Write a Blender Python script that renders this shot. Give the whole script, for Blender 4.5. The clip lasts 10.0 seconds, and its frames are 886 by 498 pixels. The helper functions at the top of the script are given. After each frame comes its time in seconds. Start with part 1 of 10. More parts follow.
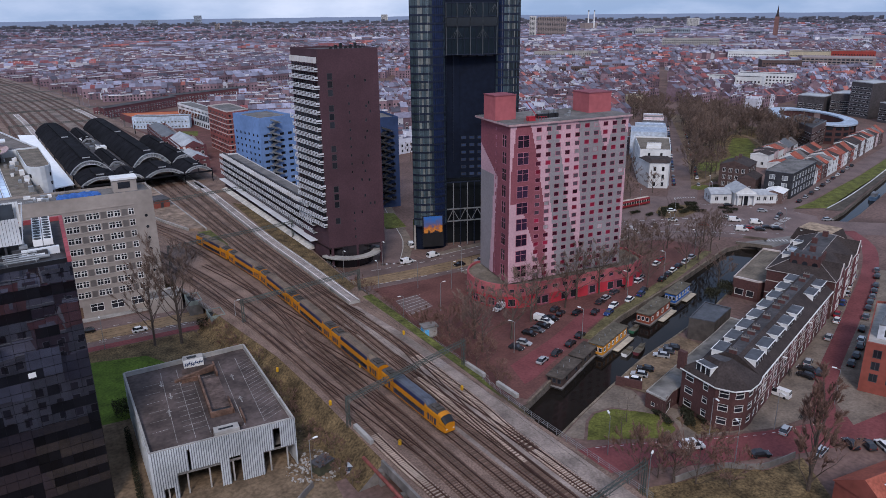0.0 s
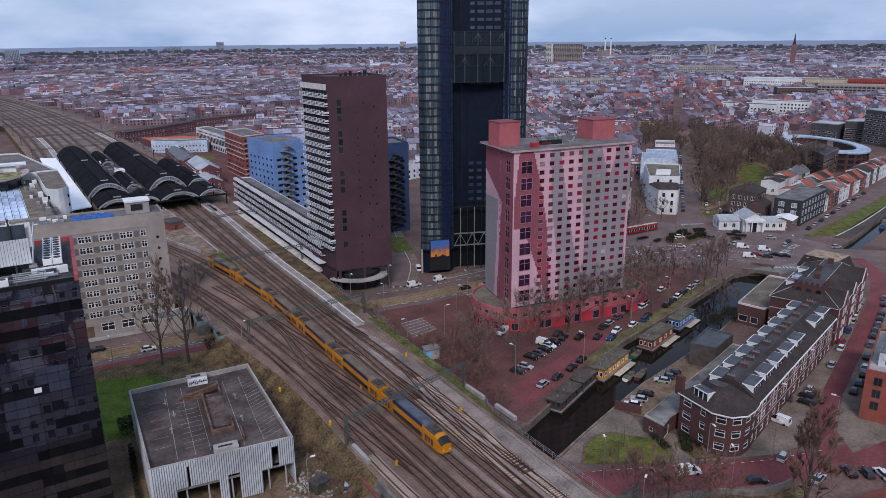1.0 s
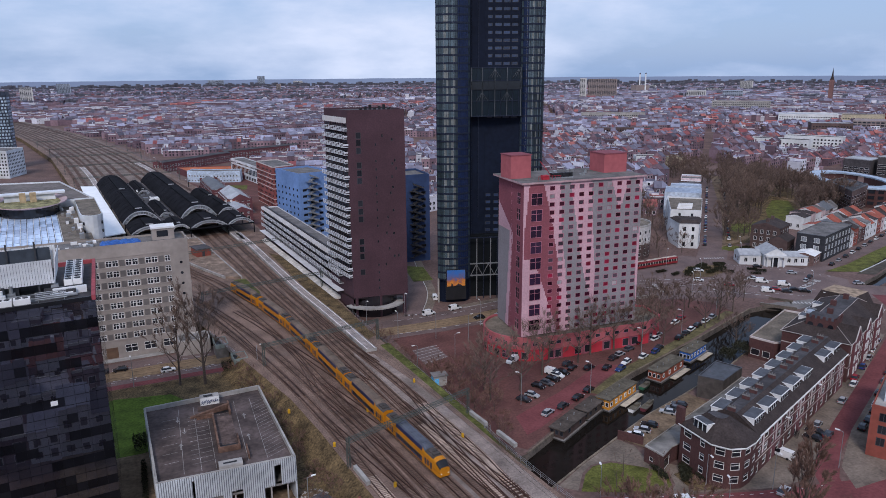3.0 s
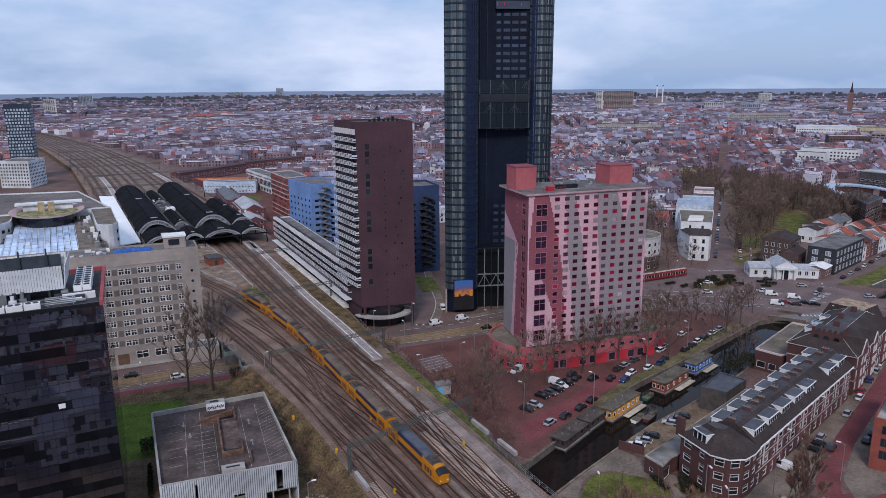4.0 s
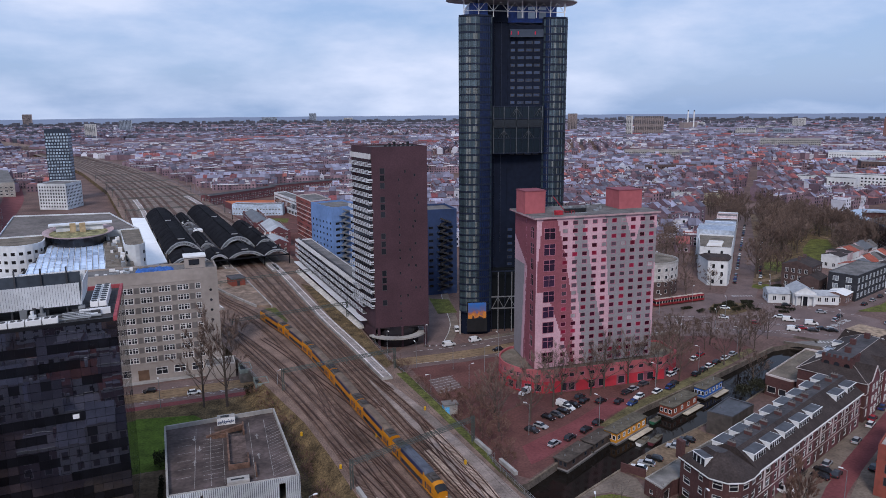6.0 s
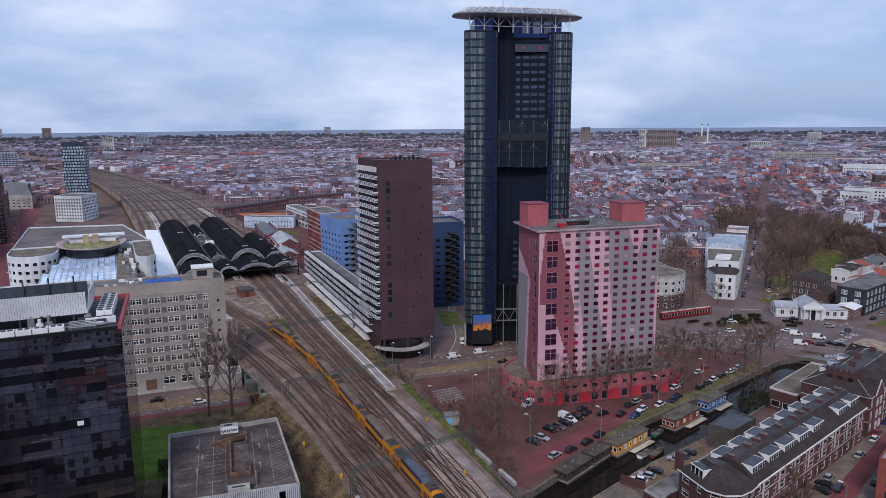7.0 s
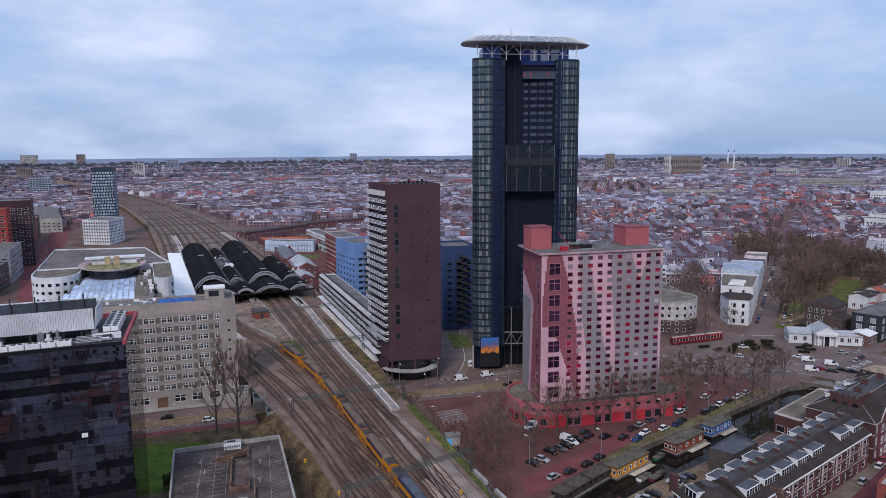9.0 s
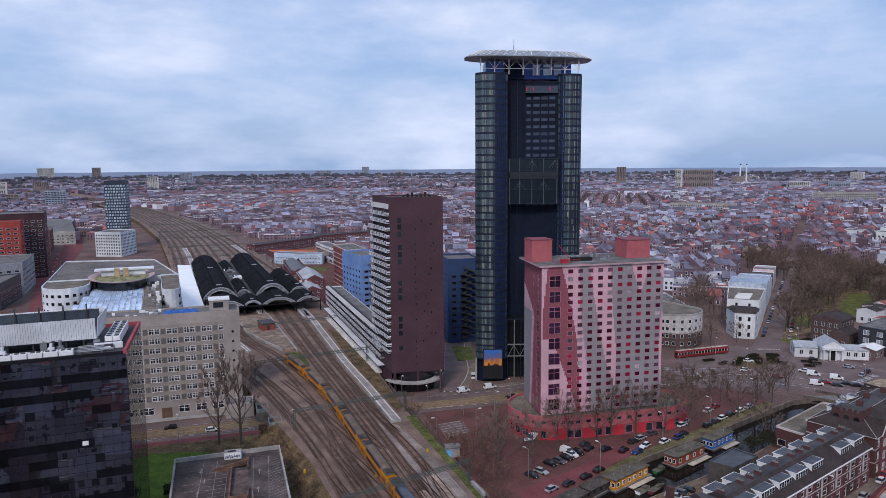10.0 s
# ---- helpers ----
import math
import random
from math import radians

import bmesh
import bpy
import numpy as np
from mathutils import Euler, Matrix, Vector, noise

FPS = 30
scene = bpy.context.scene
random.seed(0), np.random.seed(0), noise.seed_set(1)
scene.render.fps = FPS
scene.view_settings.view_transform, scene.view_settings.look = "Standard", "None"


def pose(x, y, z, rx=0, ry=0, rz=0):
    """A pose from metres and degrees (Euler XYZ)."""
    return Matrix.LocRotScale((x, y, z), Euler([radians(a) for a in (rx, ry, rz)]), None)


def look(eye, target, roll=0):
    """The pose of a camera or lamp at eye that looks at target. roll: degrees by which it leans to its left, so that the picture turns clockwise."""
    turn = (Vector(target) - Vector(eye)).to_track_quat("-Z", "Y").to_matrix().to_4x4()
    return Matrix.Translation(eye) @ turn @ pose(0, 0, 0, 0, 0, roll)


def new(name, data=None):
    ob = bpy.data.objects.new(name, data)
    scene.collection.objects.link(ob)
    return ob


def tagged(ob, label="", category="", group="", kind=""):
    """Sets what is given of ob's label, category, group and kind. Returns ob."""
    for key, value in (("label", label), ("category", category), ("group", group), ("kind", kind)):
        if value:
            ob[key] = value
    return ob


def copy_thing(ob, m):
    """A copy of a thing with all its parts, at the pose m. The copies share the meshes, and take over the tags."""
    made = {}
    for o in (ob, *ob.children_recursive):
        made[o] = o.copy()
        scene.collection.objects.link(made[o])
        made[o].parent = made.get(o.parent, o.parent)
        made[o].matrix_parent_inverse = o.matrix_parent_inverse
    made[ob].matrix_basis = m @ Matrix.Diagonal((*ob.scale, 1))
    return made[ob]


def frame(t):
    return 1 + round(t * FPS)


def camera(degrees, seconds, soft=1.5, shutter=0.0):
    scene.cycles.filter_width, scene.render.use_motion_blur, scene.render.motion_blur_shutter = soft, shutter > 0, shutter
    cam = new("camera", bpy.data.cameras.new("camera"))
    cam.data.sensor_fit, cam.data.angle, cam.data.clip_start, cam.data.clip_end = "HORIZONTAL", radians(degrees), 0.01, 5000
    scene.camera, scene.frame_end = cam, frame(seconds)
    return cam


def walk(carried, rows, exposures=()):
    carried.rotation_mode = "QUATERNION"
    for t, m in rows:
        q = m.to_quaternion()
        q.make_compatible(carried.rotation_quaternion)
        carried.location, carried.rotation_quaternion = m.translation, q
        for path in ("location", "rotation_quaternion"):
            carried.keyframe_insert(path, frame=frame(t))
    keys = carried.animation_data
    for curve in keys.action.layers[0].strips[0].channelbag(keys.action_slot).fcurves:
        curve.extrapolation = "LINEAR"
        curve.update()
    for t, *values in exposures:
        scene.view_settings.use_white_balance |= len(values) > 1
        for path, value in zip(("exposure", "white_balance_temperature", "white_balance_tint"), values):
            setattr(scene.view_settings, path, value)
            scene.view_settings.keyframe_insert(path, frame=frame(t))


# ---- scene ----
cam = camera(63.5, 10.0, 0.7)
S = 1.07  # metres per unit of the plan below
METRES, EYE, TILT, LEAN, TURN = 38.7 * S, 82.5 * S, 0.0, 0.0, -33.7
ROWS = [
    (0.0, 0.0, 0.0, 0.0, -0.21, -18.54, 0.63),
    (0.5, 0.0451, -0.0327, 0.0064, 0.47, -17.58, 0.57),
    (1.0, 0.0924, -0.0678, 0.0127, 1.22, -16.55, 0.53),
    (1.5, 0.135, -0.099, 0.017, 1.91, -15.74, 0.5),
    (2.0, 0.1801, -0.1295, 0.0204, 2.67, -15.07, 0.47),
    (2.5, 0.2214, -0.1569, 0.0216, 3.36, -14.49, 0.45),
    (4.0, 0.3509, -0.2357, 0.0243, 5.44, -13.02, 0.4),
    (4.5, 0.392, -0.2576, 0.0258, 6.04, -12.59, 0.38),
    (5.0, 0.4369, -0.2825, 0.0299, 6.7, -12.07, 0.4),
    (5.5, 0.4766, -0.3056, 0.0335, 7.32, -11.6, 0.42),
    (7.0, 0.6026, -0.369, 0.034, 9.03, -10.02, 0.43),
    (7.5, 0.6442, -0.3866, 0.0281, 9.54, -9.53, 0.42),
    (8.0, 0.6907, -0.4043, 0.0238, 10.07, -8.97, 0.41),
    (8.5, 0.7347, -0.4205, 0.0211, 10.57, -8.47, 0.43),
    (9.0, 0.7825, -0.4372, 0.0206, 11.09, -7.93, 0.42),
    (9.5, 0.827, -0.4513, 0.0215, 11.56, -7.42, 0.42),
    (10.0, 0.8758, -0.4648, 0.0193, 12.06, -6.87, 0.42),
]
walk(cam, [(t, pose(0, 0, EYE, TILT, LEAN, TURN) @ pose(METRES * x, METRES * y, METRES * z, 90 + pitch, roll, yaw)) for t, x, y, z, yaw, pitch, roll in ROWS],
     [(0.0, 0.36, 6380, 17), (10.0, 0.36, 6380, 17)])

# ---- light ----
SUN_ELEV, SUN_AZ = 42.0, 215.0
world = bpy.data.worlds.new("sky")
scene.world = world
world.use_nodes = True
wn, wl = world.node_tree.nodes, world.node_tree.links
bg = wn["Background"]
sky = wn.new("ShaderNodeTexSky")
sky.sky_type = "NISHITA"
sky.sun_disc = False
sky.sun_elevation, sky.sun_rotation = radians(SUN_ELEV), radians(SUN_AZ)
sky.air_density, sky.dust_density = 1.0, 1.5
wc = wn.new("ShaderNodeTexCoord")
wm = wn.new("ShaderNodeMapping")
wm.inputs["Scale"].default_value = (1.8, 1.8, 5.6)
cl = wn.new("ShaderNodeTexNoise")
cl.inputs["Scale"].default_value = 1.9
cl.inputs["Detail"].default_value = 7.0
cl.inputs["Roughness"].default_value = 0.55
cr = wn.new("ShaderNodeValToRGB")
cr.color_ramp.elements[0].position, cr.color_ramp.elements[1].position = 0.38, 0.66
cr.color_ramp.elements[0].color, cr.color_ramp.elements[1].color = (0.74, 0.74, 0.74, 1), (1, 1, 1, 1)
cloud = wn.new("ShaderNodeValToRGB")
cloud.color_ramp.elements[0].position, cloud.color_ramp.elements[1].position = 0.4, 0.68
cloud.color_ramp.elements[0].color, cloud.color_ramp.elements[1].color = (3.1, 4.75, 7.5, 1), (6.2, 7.2, 8.8, 1)
mx = wn.new("ShaderNodeMixRGB")
wl.new(wc.outputs["Generated"], wm.inputs["Vector"])
wl.new(wm.outputs["Vector"], cl.inputs["Vector"])
wl.new(cl.outputs["Fac"], cr.inputs["Fac"])
wl.new(cl.outputs["Fac"], cloud.inputs["Fac"])
wl.new(cr.outputs["Color"], mx.inputs["Fac"])
wl.new(sky.outputs["Color"], mx.inputs["Color1"])
wl.new(cloud.outputs["Color"], mx.inputs["Color2"])
wl.new(mx.outputs["Color"], bg.inputs["Color"])
bg.inputs["Strength"].default_value = 0.085
sun = new("sun", bpy.data.lights.new("sun", "SUN"))
sun.data.energy, sun.data.angle, sun.data.color = 1.5, radians(14), (1.0, 0.95, 0.88)
sa, se = radians(SUN_AZ), radians(SUN_ELEV)
sun.matrix_world = look((0, 0, 300), (-math.sin(sa) * math.cos(se) * 100, -math.cos(sa) * math.cos(se) * 100, 300 - math.sin(se) * 100))


# ---- materials ----
MATS = {}


def mat(name, col, rough=0.8, metal=0.0, vary=0.25, size=1.5, stain=0.25, stain_size=12.0, bump=0.15, island=0.0, obj=0.0, hue=0.0, spec=0.22):
    """A surface with grain, larger stains, and a shade that differs from piece to piece."""
    if name in MATS:
        return MATS[name]
    m = bpy.data.materials.new(name)
    m.use_nodes = True
    n, l = m.node_tree.nodes, m.node_tree.links
    b = n["Principled BSDF"]
    b.inputs["Roughness"].default_value = rough
    b.inputs["Metallic"].default_value = metal
    b.inputs["Specular IOR Level"].default_value = spec
    geo = n.new("ShaderNodeNewGeometry")
    fine = n.new("ShaderNodeTexNoise")
    fine.inputs["Scale"].default_value = 1.0 / size
    fine.inputs["Detail"].default_value = 5.0
    big = n.new("ShaderNodeTexNoise")
    big.inputs["Scale"].default_value = 1.0 / stain_size
    big.inputs["Detail"].default_value = 3.0
    l.new(geo.outputs["Position"], fine.inputs["Vector"])
    l.new(geo.outputs["Position"], big.inputs["Vector"])
    out = None

    def factor(src, amount, prev):
        mr = n.new("ShaderNodeMapRange")
        mr.inputs["From Min"].default_value, mr.inputs["From Max"].default_value = (0.0, 1.0) if amount < 0 else (0.28, 0.72)
        a = abs(amount)
        mr.inputs["To Min"].default_value, mr.inputs["To Max"].default_value = 1 - a, 1 + a
        l.new(src, mr.inputs["Value"])
        if prev is None:
            return mr.outputs["Result"]
        mu = n.new("ShaderNodeMath")
        mu.operation = "MULTIPLY"
        l.new(prev, mu.inputs[0])
        l.new(mr.outputs["Result"], mu.inputs[1])
        return mu.outputs["Value"]

    out = factor(fine.outputs["Fac"], vary, out)
    out = factor(big.outputs["Fac"], stain, out)
    if island:
        out = factor(geo.outputs["Random Per Island"], -island, out)
    if obj:
        oi = n.new("ShaderNodeObjectInfo")
        out = factor(oi.outputs["Random"], -obj, out)
    hsv = n.new("ShaderNodeHueSaturation")
    hsv.inputs["Color"].default_value = (*col, 1)
    l.new(out, hsv.inputs["Value"])
    if hue:
        mr = n.new("ShaderNodeMapRange")
        mr.inputs["To Min"].default_value, mr.inputs["To Max"].default_value = 0.5 - hue, 0.5 + hue
        l.new(geo.outputs["Random Per Island"], mr.inputs["Value"])
        l.new(mr.outputs["Result"], hsv.inputs["Hue"])
    l.new(hsv.outputs["Color"], b.inputs["Base Color"])
    if bump:
        bp = n.new("ShaderNodeBump")
        bp.inputs["Strength"].default_value = bump
        bp.inputs["Distance"].default_value = 0.1
        l.new(fine.outputs["Fac"], bp.inputs["Height"])
        l.new(bp.outputs["Normal"], b.inputs["Normal"])
    MATS[name] = m
    return m


def glass(name, col, rough=0.06, island=0.4, obj=0.4, ior=1.5, spec=0.5):
    m = mat(name, col, rough, 0.0, 0.1, 2.0, 0.1, 9.0, 0.0, island, obj, 0.0, spec)
    m.node_tree.nodes["Principled BSDF"].inputs["IOR"].default_value = ior
    return m


ground_m = mat("paving_grey_brown", (0.138, 0.086, 0.074), 0.95, vary=0.3, size=1.2, stain=0.35, stain_size=25)
greypave = mat("olive_grey_paving", (0.168, 0.132, 0.106), 0.92, vary=0.25, size=0.7, stain=0.35, stain_size=6)
asphalt = mat("asphalt", (0.15, 0.105, 0.098), 0.9, vary=0.15, size=0.8, stain=0.25, stain_size=9)
redbrick_road = mat("red_brick_paving", (0.165, 0.05, 0.052), 0.92, vary=0.2, size=0.7, stain=0.25, stain_size=8)
brownbrick_road = mat("brown_brick_paving", (0.125, 0.054, 0.047), 0.92, vary=0.25, size=0.7, stain=0.25, stain_size=8)
concrete = mat("concrete", (0.32, 0.3, 0.28), 0.9, vary=0.15, size=1.0, stain=0.3, stain_size=6)
dark_concrete = mat("weathered_concrete", (0.17, 0.155, 0.145), 0.9, vary=0.2, size=1.0, stain=0.35, stain_size=5)
ballast = mat("track_ballast", (0.18, 0.12, 0.095), 0.95, vary=0.5, size=0.35, stain=0.35, stain_size=7, bump=0.6)
fresh_grass = mat("fresh_green_grass", (0.075, 0.115, 0.014), 0.95, vary=0.35, size=0.6, stain=0.35, stain_size=4, bump=0.5)
grass_m = mat("winter_grass", (0.095, 0.098, 0.022), 0.95, vary=0.4, size=0.6, stain=0.45, stain_size=4, bump=0.5)
scrub = mat("rough_dead_grass", (0.112, 0.076, 0.038), 0.95, vary=0.6, size=0.5, stain=0.6, stain_size=4, bump=0.6)
soil = mat("sandy_soil", (0.165, 0.115, 0.075), 0.95, vary=0.35, size=0.8, stain=0.4, stain_size=5, bump=0.5)
white_paint = mat("white_paint", (0.72, 0.71, 0.7), 0.7, vary=0.06, stain=0.12, bump=0.03)
line_paint = mat("worn_road_paint", (0.5, 0.49, 0.48), 0.85, vary=0.3, size=0.5, bump=0.0)
steel = mat("galvanised_steel", (0.33, 0.34, 0.35), 0.5, 0.6, vary=0.15, bump=0.05)
rail_m = mat("rusty_rail_steel", (0.062, 0.03, 0.022), 0.55, 0.2, vary=0.2, bump=0.0)
sleeper_m = mat("concrete_sleeper", (0.42, 0.33, 0.275), 0.9, vary=0.15, stain=0.4, stain_size=14, obj=0.15, island=0.15)
sleeper_w = mat("wooden_sleeper", (0.15, 0.102, 0.082), 0.9, vary=0.2, stain=0.3, obj=0.2, island=0.2)
mast_m = mat("green_grey_mast_paint", (0.085, 0.1, 0.09), 0.6, 0.2, vary=0.2, bump=0.05)
black_m = mat("black_paint", (0.018, 0.018, 0.02), 0.5, vary=0.2, bump=0.03)
pane_m = glass("window_glass", (0.02, 0.022, 0.028))
pane_red = mat("red_blind_behind_glass", (0.2, 0.012, 0.034), 0.3, vary=0.2, obj=0.4)
pane_wine = glass("wine_tinted_glass", (0.045, 0.008, 0.018), 0.12, 0, 0.6)
pane_dusk = glass("dusky_curtained_glass", (0.075, 0.05, 0.065), 0.15, 0, 0.5)
pane_net = mat("pale_net_curtain", (0.3, 0.27, 0.28), 0.4, vary=0.3, obj=0.4)
frame_w = mat("white_window_frame", (0.66, 0.65, 0.64), 0.6, vary=0.06, bump=0.0)
frame_d = mat("dark_window_frame", (0.05, 0.05, 0.055), 0.5, vary=0.1, bump=0.0)
frame_p = mat("pink_window_frame", (0.4, 0.15, 0.2), 0.6, vary=0.06, bump=0.0)
bitumen = mat("dark_roof_bitumen", (0.062, 0.058, 0.062), 0.9, vary=0.25, size=1.0, stain=0.4, stain_size=6, bump=0.2)
bitumen_g = mat("grey_roof_bitumen", (0.14, 0.13, 0.125), 0.9, vary=0.25, size=1.0, stain=0.4, stain_size=6)
gravel_roof = mat("brown_gravel_roof", (0.15, 0.125, 0.1), 0.95, vary=0.3, size=0.6, stain=0.4, stain_size=5)
water_m = mat("canal_water", (0.012, 0.0095, 0.008), 0.05, vary=0.1, size=3, stain=0.2, bump=0.06, spec=0.16)
water_m.node_tree.nodes["Principled BSDF"].inputs["IOR"].default_value = 1.33
quay_m = mat("quay_brick", (0.12, 0.1, 0.085), 0.9, vary=0.35, size=0.5, stain=0.4, stain_size=3)


# ---- building blocks ----
class Mesh:
    """Collects faces for one mesh object."""

    def __init__(self):
        self.v, self.f, self.m = [], [], []

    def face(self, pts, mi=0):
        k = len(self.v)
        self.v.extend(tuple(p) for p in pts)
        self.f.append(tuple(range(k, k + len(pts))))
        self.m.append(mi)

    def tube(self, pts, r, sides=3):
        """One unbroken thin tube along a line of points."""
        k = len(self.v)
        for p in pts:
            self.v += [(p[0] + r * math.cos(2 * math.pi * j / sides), p[1], p[2] + r * math.sin(2 * math.pi * j / sides)) for j in range(sides)]
        for i in range(len(pts) - 1):
            for j in range(sides):
                a, b = k + i * sides + j, k + i * sides + (j + 1) % sides
                self.f.append((a, b, b + sides, a + sides))
                self.m.append(0)

    def solid(self, bottom, top, mi=0, mtop=None, base=True):
        n = len(bottom)
        k = len(self.v)
        self.v.extend(tuple(p) for p in bottom)
        self.v.extend(tuple(p) for p in top)
        for i in range(n):
            j = (i + 1) % n
            self.f.append((k + i, k + j, k + n + j, k + n + i))
            self.m.append(mi)
        self.f.append(tuple(k + n + i for i in range(n)))
        self.m.append(mi if mtop is None else mtop)
        if base:
            self.f.append(tuple(k + i for i in reversed(range(n))))
            self.m.append(mi)

    def prism(self, poly, z0, z1, mi=0, mtop=None, base=True):
        self.solid([(x, y, z0) for x, y in poly], [(x, y, z1) for x, y in poly], mi, mtop, base)

    def box(self, x0, x1, y0, y1, z0, z1, mi=0, mtop=None, m=None):
        b = [(x0, y0), (x1, y0), (x1, y1), (x0, y1)]
        lo, hi = [(x, y, z0) for x, y in b], [(x, y, z1) for x, y in b]
        if m is not None:
            lo, hi = [m @ Vector(p) for p in lo], [m @ Vector(p) for p in hi]
        self.solid(lo, hi, mi, mtop)

    def bar(self, a, b, r, mi=0, n=4, r2=None):
        """A straight rod from a to b."""
        a, b = Vector(a), Vector(b)
        d = (b - a).normalized()
        s = d.cross(Vector((0, 0, 1)))
        s = s.normalized() if s.length > 1e-4 else Vector((1, 0, 0))
        t = s.cross(d)
        r2 = r if r2 is None else r2
        rim = [(math.cos(2 * math.pi * (i + .5) / n), math.sin(2 * math.pi * (i + .5) / n)) for i in range(n)]
        self.solid([a + (s * c + t * q) * r for c, q in rim], [b + (s * c + t * q) * r2 for c, q in rim], mi)

    def cyl(self, x, y, z0, z1, r, mi=0, n=16, mtop=None, r2=None):
        r2 = r if r2 is None else r2
        ring = [(math.cos(2 * math.pi * i / n), math.sin(2 * math.pi * i / n)) for i in range(n)]
        self.solid([(x + r * c, y + r * s, z0) for c, s in ring], [(x + r2 * c, y + r2 * s, z1) for c, s in ring], mi, mtop)

    def data(self, name, mats):
        me = bpy.data.meshes.new(name)
        me.from_pydata(self.v, [], self.f)
        for mm in mats if isinstance(mats, (list, tuple)) else [mats]:
            me.materials.append(mm)
        me.polygons.foreach_set("material_index", self.m)
        me.update()
        return me


def part(name, mesh, mats, parent=None, label="", at=None):
    """One mesh object, under a thing or a part where one is given."""
    me = mesh if isinstance(mesh, bpy.types.Mesh) else mesh.data(name, mats)
    ob = new(name, me)
    if parent is not None:
        ob.parent = parent
    if at is not None:
        ob.matrix_local = at
    if label:
        ob["label"] = label
    return ob


def thing(name, label, category, group="", kind="", at=None):
    ob = new(name)
    ob.empty_display_size = 0.5
    if at is not None:
        ob.matrix_world = at
    return tagged(ob, label, category, group, kind)


def setting(name, mesh, mats, label, category):
    return tagged(part(name, mesh, mats), label, category, "", "structure")


def ribbon(line, w0, w1, z):
    """Points of both sides of a strip along a line, w0 to its left and w1 to its right."""
    left, right = [], []
    for i, p in enumerate(line):
        a, b = line[max(i - 1, 0)], line[min(i + 1, len(line) - 1)]
        d = Vector((b[0] - a[0], b[1] - a[1])).normalized()
        n = Vector((-d.y, d.x))
        left.append((p[0] + n.x * w0, p[1] + n.y * w0, z))
        right.append((p[0] - n.x * w1, p[1] - n.y * w1, z))
    return left, right


def strip(mesh, line, w0, w1, z, mi=0):
    a, b = ribbon(line, w0, w1, z)
    for i in range(len(line) - 1):
        mesh.face([b[i], b[i + 1], a[i + 1], a[i]], mi)


def smooth(line, step):
    """Points every step along a Catmull-Rom curve through line."""
    out = []
    p = [Vector(q) for q in line]
    for i in range(len(p) - 1):
        a, b, c, d = p[max(i - 1, 0)], p[i], p[i + 1], p[min(i + 2, len(p) - 1)]
        n = max(1, int((c - b).length / step))
        for k in range(n):
            t = k / n
            out.append(0.5 * (2 * b + (c - a) * t + (2 * a - 5 * b + 4 * c - d) * t * t + (3 * b - a - 3 * c + d) * t ** 3))
    out.append(p[-1])
    return [tuple(q) for q in out]


WINDOWS = {}


def window_meshes(w, h, style):
    """Frame and pane meshes of a window of that size; x along the wall, y into it."""
    key = (round(w, 2), round(h, 2), style)
    if key not in WINDOWS:
        fr, pn = Mesh(), Mesh()
        t = min(0.12, w * 0.09)
        y0, y1 = 0.04, 0.14
        xs = [-w / 2, -w / 2 + t] + ([-t / 2, t / 2] if style[1] in "ct" else []) + [w / 2 - t, w / 2]
        zs = [0, t] + ([h * .62 - t / 2, h * .62 + t / 2] if style[1] in "st" else []) + [h - t, h]
        nx, nz = len(xs), len(zs)
        fr.v = [(x, y, z) for y in (y0, y1) for z in zs for x in xs]

        def vi(i, j, k):
            return k * nx * nz + j * nx + i

        def bar_at(i, j):
            return 0 <= i < nx - 1 and 0 <= j < nz - 1 and (i % 2 == 0 or j % 2 == 0)
        for i in range(nx - 1):
            for j in range(nz - 1):
                if bar_at(i, j):
                    fr.f.append((vi(i, j, 0), vi(i + 1, j, 0), vi(i + 1, j + 1, 0), vi(i, j + 1, 0)))
                    if not bar_at(i - 1, j):
                        fr.f.append((vi(i, j, 0), vi(i, j + 1, 0), vi(i, j + 1, 1), vi(i, j, 1)))
                    if not bar_at(i + 1, j):
                        fr.f.append((vi(i + 1, j, 0), vi(i + 1, j, 1), vi(i + 1, j + 1, 1), vi(i + 1, j + 1, 0)))
                    if not bar_at(i, j - 1):
                        fr.f.append((vi(i, j, 0), vi(i, j, 1), vi(i + 1, j, 1), vi(i + 1, j, 0)))
                    if not bar_at(i, j + 1):
                        fr.f.append((vi(i, j + 1, 0), vi(i + 1, j + 1, 0), vi(i + 1, j + 1, 1), vi(i, j + 1, 1)))
        fr.m = [0] * len(fr.f)
        pn.box(-w / 2 + t * .5, w / 2 - t * .5, 0.1, 0.13, t * .5, h - t * .5)
        mats = {"w": frame_w, "d": frame_d, "p": frame_p}[style[0]]
        WINDOWS[key] = (fr.data("window_frame", mats), pn)
        WINDOWS[key] += ({},)
    return WINDOWS[key]


def put_window(parent, m, w, h, style="w-", glassy=None):
    fr, pn, panes = window_meshes(w, h, style)
    glassy = glassy or pane_m
    if glassy.name not in panes:
        panes[glassy.name] = pn.data("pane", glassy)
    o = part("window", fr, None, parent, "", m)
    part("pane", panes[glassy.name], None, o)
    return o


